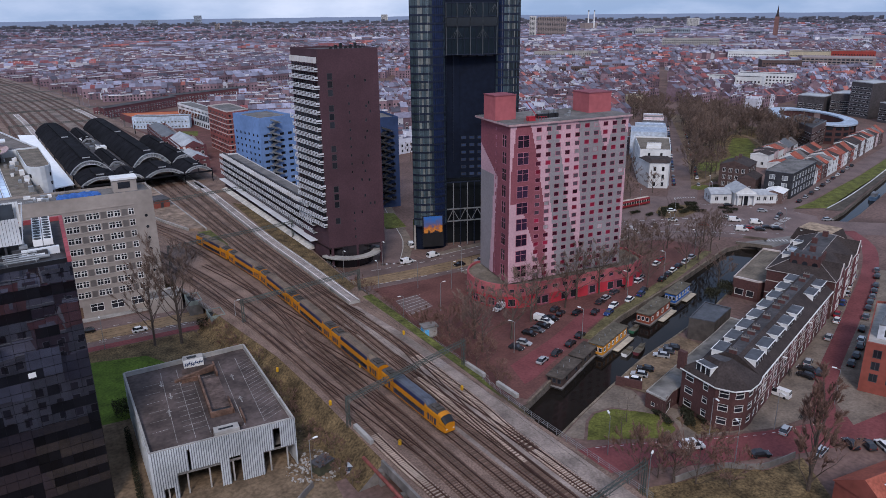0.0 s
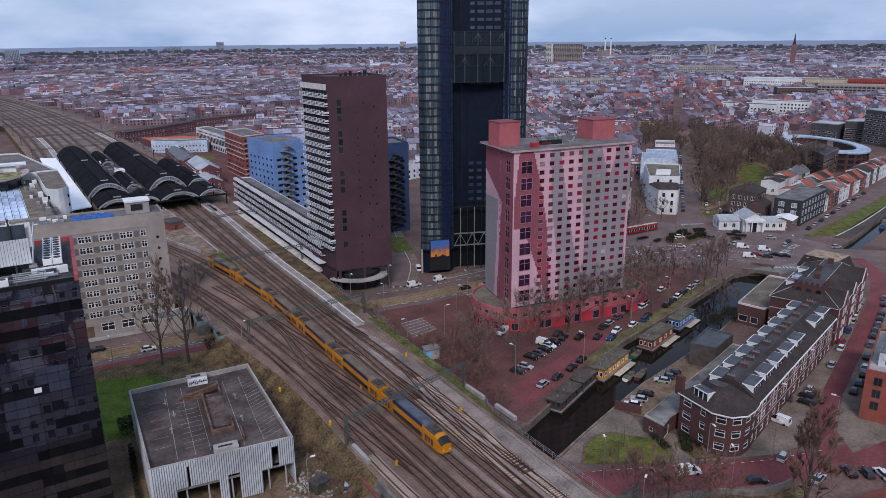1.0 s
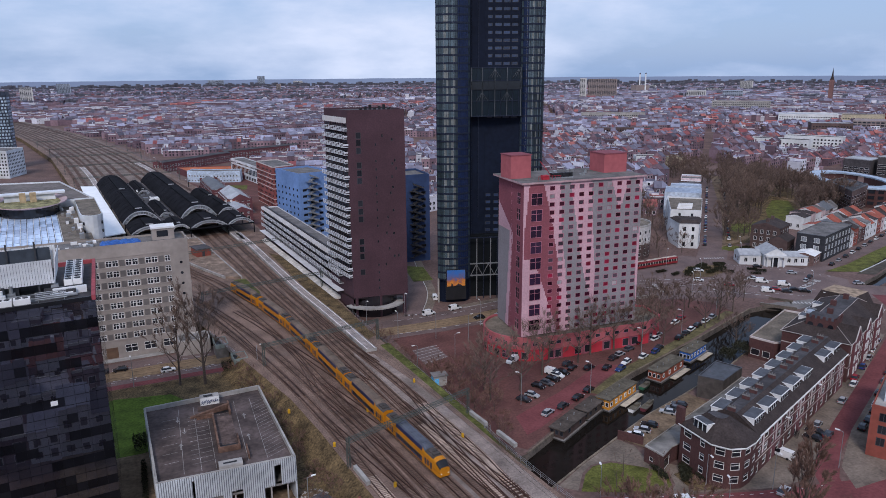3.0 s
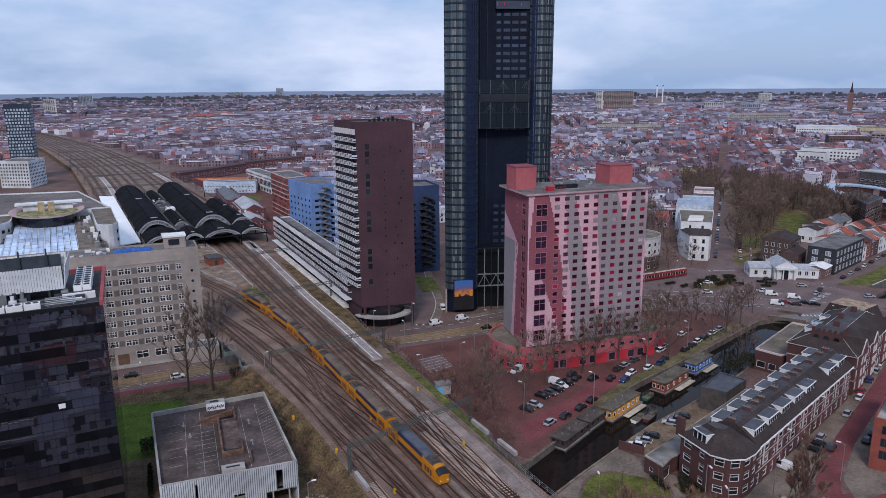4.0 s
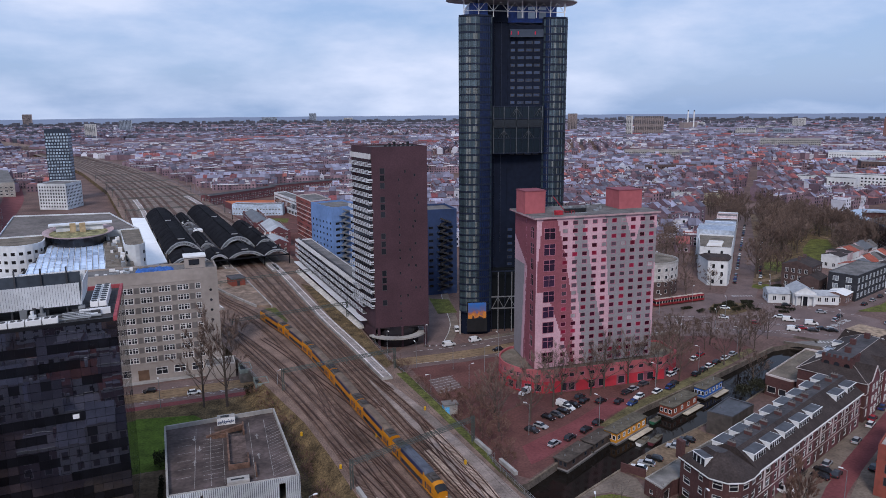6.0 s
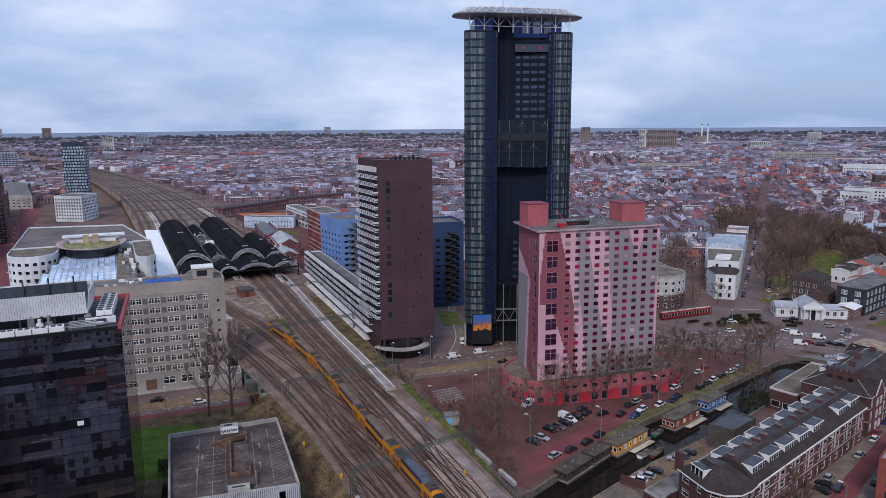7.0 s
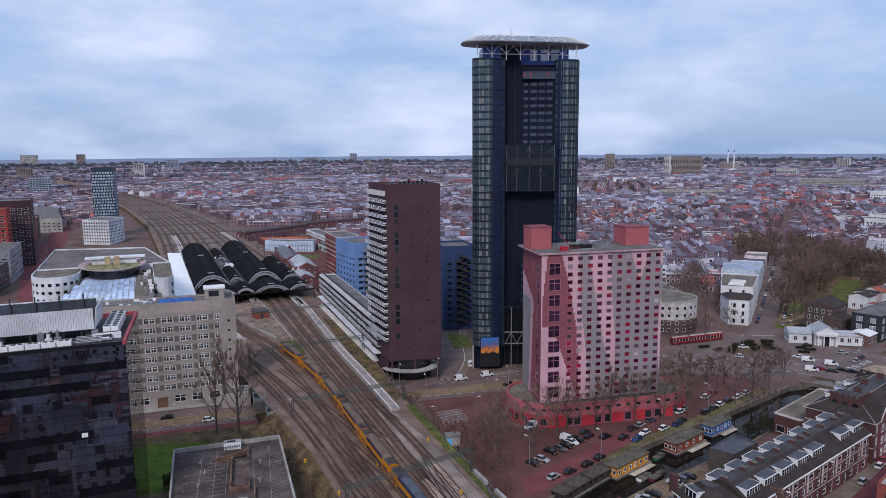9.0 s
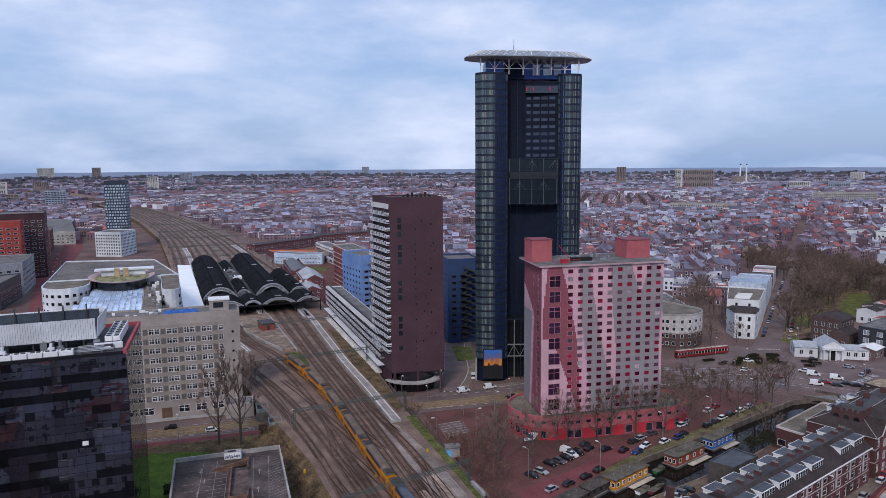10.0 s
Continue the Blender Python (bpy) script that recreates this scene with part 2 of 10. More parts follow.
def wall(parent, name, p0, p1, z0, z1, rects, mats, fill=None, extra=(), style="w-", glassy=None, depth=0.16, windows=True, label="", thick=0.4):
    """A wall from p0 to p1, outside to its right, with real openings at rects (u, z, width, height: middle of the sill) and a window in each."""
    a, b = Vector((*p0, 0)), Vector((*p1, 0))
    length = (b - a).length
    u = (b - a) / length
    n = Vector((u.y, -u.x, 0))
    us, zs = {0.0, length}, {z0, z1}
    for uu, zz, w, h in rects:
        us |= {uu - w / 2, uu + w / 2}
        zs |= {zz, zz + h}
    if extra:
        us |= {k * extra[0] for k in range(int(length / extra[0]) + 1)}
        zs |= {z0 + k * extra[1] for k in range(int((z1 - z0) / extra[1]) + 1)}
    us, zs = sorted(round(v, 3) for v in us), sorted(round(v, 3) for v in zs)
    us = [v for i, v in enumerate(us) if i == 0 or v - us[i - 1] > 0.004]
    zs = [v for i, v in enumerate(zs) if i == 0 or v - zs[i - 1] > 0.004]
    us, zs = np.array(us), np.array(zs)
    hole = np.zeros((len(us), len(zs)), bool)
    for uu, zz, w, h in rects:
        hole[np.ix_((us >= uu - w / 2 - .003) & (us < uu + w / 2 - .003), (zs >= zz - .003) & (zs < zz + h - .003))] = True
    me = Mesh()

    def at(x, z, d=0.0):
        return a + u * float(x) - n * d + Vector((0, 0, float(z)))
    for i in range(len(us) - 1):
        for j in range(len(zs) - 1):
            if not hole[i, j]:
                mi = fill((us[i] + us[i + 1]) / 2, (zs[j] + zs[j + 1]) / 2) if fill else 0
                me.face([at(us[i], zs[j]), at(us[i + 1], zs[j]), at(us[i + 1], zs[j + 1]), at(us[i], zs[j + 1])], mi)
    for uu, zz, w, h in rects:
        x0, x1, q0, q1 = uu - w / 2, uu + w / 2, zz, zz + h
        mi = fill(uu, zz - 0.1) if fill else 0
        me.face([at(x0, q0), at(x0, q0, depth), at(x1, q0, depth), at(x1, q0)], mi)
        me.face([at(x0, q1), at(x1, q1), at(x1, q1, depth), at(x0, q1, depth)], mi)
        me.face([at(x0, q0), at(x0, q1), at(x0, q1, depth), at(x0, q0, depth)], mi)
        me.face([at(x1, q0), at(x1, q0, depth), at(x1, q1, depth), at(x1, q1)], mi)
    o = part(name, me, mats, parent, label)
    mid = (a + b) / 2
    eyes = (Vector((0, 0, 0)), Vector((18.2, -33.8, 0)))
    if windows and rects and (mid.length > 240 or all((e - mid).dot(n) < 0 for e in eyes) or len(rects) > 330):
        joined = Mesh()
        for k, (uu, zz, w, h) in enumerate(rects):
            g = glassy(uu, zz) if callable(glassy) else glassy
            t = min(0.14, w * .1)
            joined.face([at(uu - w / 2, zz, .06), at(uu + w / 2, zz, .06), at(uu + w / 2, zz + h, .06), at(uu - w / 2, zz + h, .06)], 0)
            for x0, x1 in (((uu - w / 2 + t, uu - t / 2), (uu + t / 2, uu + w / 2 - t)) if style[1] in "ct" else ((uu - w / 2 + t, uu + w / 2 - t),)):
                joined.face([at(x0, zz + t, .05), at(x1, zz + t, .05), at(x1, zz + h - t, .05), at(x0, zz + h - t, .05)], 1)
        fm_ = {"w": frame_w, "d": frame_d, "p": frame_p}[style[0]]
        gm_ = glassy if glassy is not None and not callable(glassy) else pane_m
        tagged(part("glazing", joined, [fm_, gm_], parent), kind="stuff")
    elif windows:
        for k, (uu, zz, w, h) in enumerate(rects):
            m = Matrix(((u.x, -n.x, 0, 0), (u.y, -n.y, 0, 0), (0, 0, 1, 0), (0, 0, 0, 1)))
            m.translation = at(uu, zz)
            g = glassy(uu, zz) if callable(glassy) else glassy
            put_window(parent, m, w, h, style, g)
    return o


def grid_rects(u0, u1, cols, z0, rows, dz, w, h):
    return [(u0 + (u1 - u0) * (c + .5) / cols, z0 + dz * r, w, h) for r in range(rows) for c in range(cols)]


def rectangle(x, y, w, d, deg):
    """Footprint, counter-clockwise from the corner (x, y), w along the direction deg, d to its left."""
    c, s = math.cos(radians(deg)), math.sin(radians(deg))
    return [(x, y), (x + w * c, y + w * s), (x + w * c - d * s, y + w * s + d * c), (x - d * s, y + d * c)]


def flat_roof(parent, poly, z, mats, rim=0.6, name="roof", width=0.35):
    """A roof slab with a raised edge all round."""
    cx, cy = sum(p[0] for p in poly) / len(poly), sum(p[1] for p in poly) / len(poly)
    inner = []
    for x, y in poly:
        d = math.hypot(x - cx, y - cy)
        k = 1 - width * 1.4 / d
        inner.append((cx + (x - cx) * k, cy + (y - cy) * k))
    me = Mesh()
    n = len(poly)
    me.face([(x, y, z) for x, y in inner], 0)
    for i in range(n):
        j = (i + 1) % n
        me.face([(*poly[i], z + rim), (*poly[j], z + rim), (*inner[j], z + rim), (*inner[i], z + rim)], 1)
        me.face([(*inner[i], z), (*inner[i], z + rim), (*inner[j], z + rim), (*inner[j], z)], 1)
        me.face([(*poly[i], z - .02), (*poly[j], z - .02), (*poly[j], z + rim), (*poly[i], z + rim)], 1)
    return part(name, me, mats, parent)


def block(name, label, category, poly, z1, wall_mats, roof_mats, sides, group="", rim=0.6, z0=0.0, **kw):
    """A building on a footprint; sides: per side, the window openings."""
    t = thing(name, label, category, group)
    n = len(poly)
    for i in range(n):
        r = sides.get(i, []) if isinstance(sides, dict) else sides
        wall(t, "wall", poly[i], poly[(i + 1) % n], z0, z1, r, wall_mats, **kw)
    flat_roof(t, poly, z1, roof_mats, rim)
    return t


# ---- ground, canals, roads ----
CANAL = [(84, 90.2), (88.2, 91.6), (99.2, 95.6), (113.6, 100.4), (128.6, 105.2), (146, 109.0), (168, 114.4), (194, 123.2), (230, 138.2), (231.6, 141.6), (227.6, 145.4), (220, 146), (207, 142.4), (180, 134.8), (144, 126), (131, 121.5), (92, 105), (84, 105)]
CANAL_FAR = [(262, 134), (301, 141), (420, 172), (700, 250), (696, 266), (416, 180), (379.5, 168.5), (337, 157.3), (301.8, 147.6), (258, 139)]
bm = bmesh.new()
for loop in ([(4900 * math.cos(a * math.pi / 24), 4900 * math.sin(a * math.pi / 24)) for a in range(48)], CANAL, CANAL_FAR):
    vs = [bm.verts.new((x, y, 0)) for x, y in loop]
    for i in range(len(vs)):
        bm.edges.new((vs[i], vs[(i + 1) % len(vs)]))
bmesh.ops.triangle_fill(bm, use_beauty=True, use_dissolve=False, edges=bm.edges[:])
for f in bm.faces:
    if f.normal.z < 0:
        f.normal_flip()
me = bpy.data.meshes.new("ground")
bm.to_mesh(me)
bm.free()
me.materials.append(ground_m)
tagged(new("ground", me), "grey-brown city ground and paving reaching the horizon", "ground", "", "structure")

quay_cap = mat("weathered_quay_stone", (0.15, 0.118, 0.088), 0.95, vary=0.3, size=.5, stain=0.45, stain_size=3, island=.25)
for k, loop in enumerate((CANAL, CANAL_FAR)):
    w = Mesh()
    cx, cy = sum(p[0] for p in loop) / len(loop), sum(p[1] for p in loop) / len(loop)
    w.face([(x, y, -1.7) for x, y in loop])
    setting("water", w, water_m, "dark still canal water between brick quays", "water")
    q = Mesh()
    for i in range(len(loop)):
        (ax, ay), (bx, by) = loop[i], loop[(i + 1) % len(loop)]
        q.face([(ax, ay, -2.2), (ax, ay, 0.0), (bx, by, 0.0), (bx, by, -2.2)])
    setting("quay_wall", q, quay_m, "brown brick quay wall along the canal", "quay")
    if k == 0:
        for side in (CANAL[1:9], CANAL[11:17]):
            for i in range(len(side) - 1):
                d = Vector((side[i + 1][0] - side[i][0], side[i + 1][1] - side[i][1]))
                n = int(d.length / 2.4)
                cop = Mesh()
                r = Matrix.Translation((*side[i], 0)) @ Matrix.Rotation(math.atan2(d.y, d.x), 4, "Z")
                for j in range(n):
                    cop.box(j * d.length / n + .02, (j + 1) * d.length / n - .02, -0.45, 0.04, 0.01, 0.13, 0, m=r)
                setting("quay_coping", cop, quay_cap, "weathered brown stone coping along the quay edge", "coping")

ZROAD = [0.0]


def road(name, label, mats, line=None, w0=0, w1=0, poly=None):
    """A road sheet, each a little above the last one."""
    ZROAD[0] += 0.004
    r = Mesh()
    if line:
        strip(r, smooth(line, 6), w0, w1, ZROAD[0])
    else:
        r.face([(x, y, ZROAD[0]) for x, y in poly])
    return setting(name, r, mats, label, name)


white_kerb = mat("worn_white_kerb", (0.45, 0.44, 0.42), 0.9, vary=0.2)
road("pavement", "brown brick paving of the square round the pink tower", brownbrick_road,
     poly=[(89, 113), (93, 106.5), (131, 122.5), (144, 127), (180, 136.5), (212, 147), (214, 158), (200, 176), (170, 184), (115, 182), (97, 186), (93, 150)])
road("road", "red brick quay road with parked cars", redbrick_road, poly=[(97, 112), (101.5, 113), (132, 126), (146, 130.5), (140, 135.5), (118, 126.5), (100, 121)])
road("pavement", "mossy green quay verge", mat("mossy_verge", (0.125, 0.105, 0.05), 0.95, vary=.4, size=.7, stain=.45, stain_size=4, bump=.4), poly=[(126, 120.2), (131, 122), (144, 126.4), (180, 136), (212, 146.4), (211, 149), (178, 139), (142, 129.3), (125, 122.2)])
road("road", "grey asphalt street with tram rails under the railway", asphalt, line=[(-60, 204), (10, 199), (45, 196.5), (90, 193.5), (125, 190), (170, 190), (215, 181), (245, 168), (262, 150), (290, 122)], w0=9.5, w1=8)
road("road", "grey asphalt crossing with white road marks", asphalt, poly=[(200, 170), (225, 160), (243, 141), (262, 133), (285, 150), (283, 172), (268, 196), (258, 212), (240, 212), (214, 200)])
road("road", "grey asphalt street beside the dark towers", asphalt, line=[(103, 197), (116, 210), (124, 224), (134, 250), (150, 290), (170, 340), (190, 400)], w0=6, w1=6)
road("road", "asphalt street with parked cars along the park", asphalt, line=[(262, 200), (283, 216), (330, 256), (400, 320), (490, 398)], w0=6, w1=7)
road("road", "asphalt street along the far canal", asphalt, line=[(278, 163), (298, 168), (335, 175.5), (370, 182.5), (425, 196), (470, 207), (700, 268)], w0=4.5, w1=4.5)
road("road", "red brick street along the terraced houses", redbrick_road, line=[(136, 60), (141, 66), (150, 71.5), (164, 77.2), (178, 82.4), (200, 90.5), (218, 97), (240, 106), (262, 118), (275, 132)], w0=2.4, w1=2.4)
road("road", "red brick road passing under the railway", redbrick_road, line=[(28, 60), (40, 80), (52, 88), (86, 82.5), (103, 74.7), (113, 69.6), (123, 65.2), (136, 60.5), (165, 52), (190, 52)], w0=4.2, w1=4.2)
road("pavement", "grey paved forecourt in front of the terrace", greypave, poly=[(110, 76.6), (117, 73.2), (128, 68.3), (137, 67), (150, 73.6), (164, 79.4), (178, 84.6), (200, 92.8), (235, 107), (232, 113), (186, 95), (127, 76), (118, 77), (113, 80)])
road("pavement", "grey paved footway across the canal street", greypave, poly=[(141.5, 60), (147, 66.5), (164, 74.8), (178, 80), (200, 88), (218, 94.6), (240, 103), (244, 99), (200, 82), (160, 66), (158, 58)])
road("pavement", "grey paved path along the canal end", greypave, poly=[(89.6, 91.2), (99.2, 95), (113.6, 99.8), (115, 95.5), (113, 89.5), (116, 86), (119, 82), (112, 75), (107, 77.4), (111, 79.6), (113.4, 83.6), (105.9, 93.4), (101, 94.2), (97.4, 92.7), (92.2, 87.9)])
road("flower_bed", "brown planting bed beside the corner house", scrub, poly=[(113.6, 82.6), (119, 82.6), (116.6, 78), (118, 73.6), (112.4, 76)])
road("lawn", "short green lawn beside the canal", grass_m, poly=[(92.6, 87.4), (97.6, 92.0), (101, 93.6), (105.5, 92.8), (110, 88), (112.8, 83.4), (110.2, 79.8), (106.4, 78.6), (99.5, 83)])
road("lawn", "green lawn in front of the parking deck", fresh_grass, poly=[(12, 147), (18, 149), (31, 148.5), (34, 165), (28, 178), (8, 184), (11.5, 165)])
road("pavement", "bare brown soil under the tall trees", scrub, poly=[(31, 148.5), (44, 148), (47, 160), (42, 186), (8, 189), (8, 184), (28, 178), (34, 165)])
road("road", "red cycle path beside the street", redbrick_road, line=[(-40, 194.2), (10, 190.4), (48, 187.6)], w0=1.4, w1=1.4)
road("pavement", "dark parking court with pale bay lines", asphalt, poly=[(95.6, 160.4), (104.8, 162.6), (105.4, 173), (97.6, 172.6)])
road("lawn", "worn dead grass beside the railway", scrub, poly=[(42, 104), (52, 104), (52, 190), (44, 188), (44, 146)])
road("pavement", "bare sandy yard round the parking deck", soil, poly=[(5, 60), (36, 88), (44, 98), (46, 112), (42, 120), (42, 147), (16, 149), (8, 150), (0, 100)])
road("road", "red brick lane beside the parking deck", redbrick_road, line=[(30, 62), (36, 80), (43, 90), (54, 92)], w0=2.6, w1=2.6)
road("pavement", "pale paved strip in front of the grey office", concrete, poly=[(-14, 211.6), (43, 207.6), (43, 210.4), (-14, 214.3)])
road("lawn", "grass slope along the far canal", grass_m, poly=[(288, 162), (299.8, 154.2), (325.5, 159.2), (362, 168), (400, 178), (696, 258), (696, 263), (434, 193), (370, 177.2), (338, 171), (306, 163.7)])
road("pavement", "dark stone quay bank below the grass", mat("dark_quay_bank", (0.075, 0.062, 0.05), 0.95, vary=0.3, stain=0.4), poly=[(296, 153), (301, 148.2), (337, 157.8), (380, 169), (416, 180.4), (696, 262), (696, 257), (400, 177.6), (362, 167.4), (325.5, 158.6), (299.8, 153.6)])
road("kerb", "white kerb along the quay edge", white_kerb, line=[(299.8, 153.9), (325.5, 158.9), (362, 167.7), (400, 177.8), (500, 204.4)], w0=.3, w1=.3)
road("park_ground", "brown leaf-covered ground of the park", scrub, poly=[(288, 214), (314, 212), (340, 224), (420, 250), (470, 300), (488, 376), (440, 345), (350, 266)])
road("lawn", "green park lawn between bare trees", grass_m, poly=[(321, 227), (345, 232), (370, 237), (400, 254), (425, 276), (418, 283), (385, 263), (367, 248), (352, 243), (334, 247), (320, 235)])
road("path", "pale sandy path through the park", soil, line=[(292, 216), (306, 219), (330, 226), (352, 232), (385, 240), (410, 256), (430, 280), (440, 310), (470, 350)], w0=1.8, w1=1.6)
road("pavement", "sandy path along the park", soil, poly=[(280, 208), (290, 214), (350, 262), (480, 372), (476, 382), (340, 257)])
road("lawn", "brown oval traffic island with low hedges", scrub, poly=[(233, 184), (240, 181), (252, 183), (258, 189), (254, 196), (244, 197), (236, 192)])
road("lawn", "small oval lawn at the park corner", grass_m, poly=[(283, 207), (288, 205), (294, 207), (294, 212), (288, 214), (283, 211)])
road("pavement", "station square paving", brownbrick_road, poly=[(100, 330), (118, 330), (160, 420), (180, 560), (110, 640), (100, 500)])
road("road", "asphalt street along the station's far side", asphalt, line=[(112, 420), (118, 520), (106, 640), (96, 800), (70, 1050), (10, 1380)], w0=6, w1=6)
road("road", "broad red street beside the offices", redbrick_road, line=[(-40, 380), (-50, 470), (-62, 600), (-66, 780), (-90, 1000), (-140, 1300)], w0=9, w1=9)

for line, hw in (([(112, 206), (124, 224), (134, 250), (150, 290), (170, 340), (190, 400)], 6.0), ([(128, 190.5), (170, 190), (205, 184)], 8.6)):
    road("pavement", "grey paved footway beside the street", greypave, line=line, w0=hw + 3.4, w1=-hw - .3)
    road("pavement", "grey paved footway beside the street", greypave, line=line, w0=-hw - .3, w1=hw + 3.4)
    for w0, w1 in ((hw + .3, -hw), (-hw, hw + .3)):
        road("kerb", "pale stone kerb along the street", white_kerb, line=line, w0=w0, w1=w1)
road("lawn", "worn grass patch beside the deep blue building", grass_m, poly=[(132, 238), (140, 236), (146, 256), (139, 262)])
road("lawn", "small green lawn on the station square", grass_m, poly=[(122, 520), (136, 512), (142, 532), (126, 542)])
# tram rails and road marks
tr = Mesh()
for off in (-3.6, -2.1, 0.6, 2.1):
    a, b = ribbon(smooth([(-60, 204), (10, 199), (45, 196.5), (90, 193.5), (125, 190), (170, 190), (215, 181), (240, 186), (262, 205)], 5), off + .07, -off + .07, 0)
    for i in range(len(a) - 1):
        tr.box(0, (Vector(a[i + 1]) - Vector(a[i])).length, -.14, 0, 0.0, 0.13, 0,
               m=Matrix.Translation(a[i]) @ Matrix.Rotation(math.atan2(a[i + 1][1] - a[i][1], a[i + 1][0] - a[i][0]), 4, "Z"))
setting("tram_rails", tr, rail_m, "steel tram rails set into the street", "rail")
bed = Mesh()
strip(bed, smooth([(-55, 203.8), (10, 199), (45, 196.5), (90, 192.5), (125, 189), (170, 189)], 5), 3.2, 4.0, 0.118)
setting("tram_bed", bed, mat("tan_tram_paving", (0.22, 0.15, 0.09), 0.9, stain=0.3), "tan paved tram bed between the lanes", "tram bed")


def dashes(name, line, n, w, ln, z=0.125):
    me = Mesh()
    pts = smooth(line, 1.0)
    for k in range(n):
        i = int(k * (len(pts) - 3) / n)
        a, b = Vector((*pts[i][:2], z)), Vector((*pts[i + 2][:2], z))
        d = (b - a).normalized() * ln
        s = Vector((-d.y, d.x, 0)).normalized() * w / 2
        me.face([a - s, a + d - s, a + d + s, a + s])
    setting(name, me, line_paint, "worn white road marks", "road mark")


dashes("road_mark", [(100, 187.5), (125, 184), (150, 183)], 12, .25, 2)
dashes("road_mark", [(104, 199.5), (125, 196.5), (150, 196)], 12, .25, 2)
dashes("road_mark", [(110, 203), (119, 199), (121, 197)], 14, 1.1, .5)
dashes("road_mark", [(205, 184), (235, 172), (252, 152)], 16, .3, 2.5)
dashes("road_mark", [(212, 192), (240, 178), (262, 160)], 14, .3, 2.5)
dashes("road_mark", [(216, 173), (232, 160), (240, 150)], 10, .3, 2.5)
dashes("road_mark", [(238, 143), (247, 137)], 9, 2.2, .5)
dashes("road_mark", [(258, 152), (276, 156)], 12, 2.6, .5)
dashes("road_mark", [(10, 195), (45, 192.5)], 9, .2, 2)
dashes("road_mark", [(-40, 197.4), (12, 193.6), (46, 191.4)], 26, .16, 1.6)
dashes("road_mark", [(-40, 207.2), (10, 203.4), (45, 201)], 24, .16, 1.6)
dashes("road_mark", [(205, 190), (228, 180), (246, 164)], 18, .18, 1.6)
dashes("road_mark", [(225, 166), (240, 156), (252, 143)], 16, .18, 1.4)
dashes("road_mark", [(232, 172), (250, 160), (262, 146)], 18, .18, 1.4)
dashes("road_mark", [(262, 190), (276, 172), (284, 154)], 14, .18, 1.6)
dashes("road_mark", [(208, 176), (214, 188)], 10, 1.8, .5)
dashes("road_mark", [(262, 203), (272, 198)], 9, 1.8, .5)
dashes("road_mark", [(122, 228), (136, 262), (152, 300)], 20, .16, 1.6)
dashes("road_mark", [(92, 84.5), (106, 77.5), (122, 69), (140, 63)], 24, .15, .8)

# the canal bridge: a brick face with a flat arch, and the deck behind it
br = Mesh()
BA, BB = Vector((226.9, 145.9, 0)), Vector((231.9, 137.4, 0))
bu = (BB - BA).normalized()
bn_ = Vector((-bu.y, bu.x, 0))
bl_ = (BB - BA).length


def arch_z(f):
    return -1.7 + 1.45 * max(0.0, 1 - (2 * f - 1) ** 2) ** .5


for k in range(16):
    f0, f1 = k / 16, (k + 1) / 16
    a0, a1 = (BA + bu * bl_ * (.08 + .84 * f) for f in (f0, f1))
    z0, z1 = arch_z(f0), arch_z(f1)
    for off in (0, 9):
        br.face([a0 + bn_ * off + Vector((0, 0, z0)), a1 + bn_ * off + Vector((0, 0, z1)), a1 + bn_ * off + Vector((0, 0, .9)), a0 + bn_ * off + Vector((0, 0, .9))])
    br.face([a0 + Vector((0, 0, z0)), a0 + bn_ * 9 + Vector((0, 0, z0)), a1 + bn_ * 9 + Vector((0, 0, z1)), a1 + Vector((0, 0, z1))])
for f0, f1 in ((-.12, .08), (.92, 1.12)):
    p, q = BA + bu * bl_ * f0, BA + bu * bl_ * f1
    br.prism([tuple(v)[:2] for v in (p, q, q + bn_ * .5, p + bn_ * .5)], -2.0, .9, 0)
p, q = BA - bu * bl_ * .12, BA + bu * bl_ * 1.12
br.prism([tuple(v)[:2] for v in (p, q, q + bn_ * .5, p + bn_ * .5)], .9, 1.05, 1)
br.prism([tuple(v)[:2] for v in (p + bn_ * 1.2, q + bn_ * 1.2, (262, 134.5), (258, 139))], .002, .05, 1)
tagged(part("canal_bridge", br, [quay_m, dark_concrete]), "low brick arched road bridge over the canal", "bridge", "", "structure")

# ---- railway ----
ZB = 4.3
LEFT = [(52, 20), (52.2, 60), (52.6, 99), (52.5, 112), (52.7, 130), (52.2, 150), (48, 185), (45, 210), (42, 240), (36, 280), (29, 330), (24, 390), (22, 470), (24, 560), (17, 780), (-8, 1040), (-60, 1390), (-170, 1930), (-400, 2700)]
RIGHT = [(84, 20), (84, 60), (84, 99), (85, 112), (86.5, 130), (87.6, 150), (89, 185), (91.5, 210), (94.5, 240), (97, 280), (100, 330), (104, 390), (104, 470), (100, 560), (90, 800), (60, 1080), (2, 1385), (-110, 1935), (-330, 2700)]


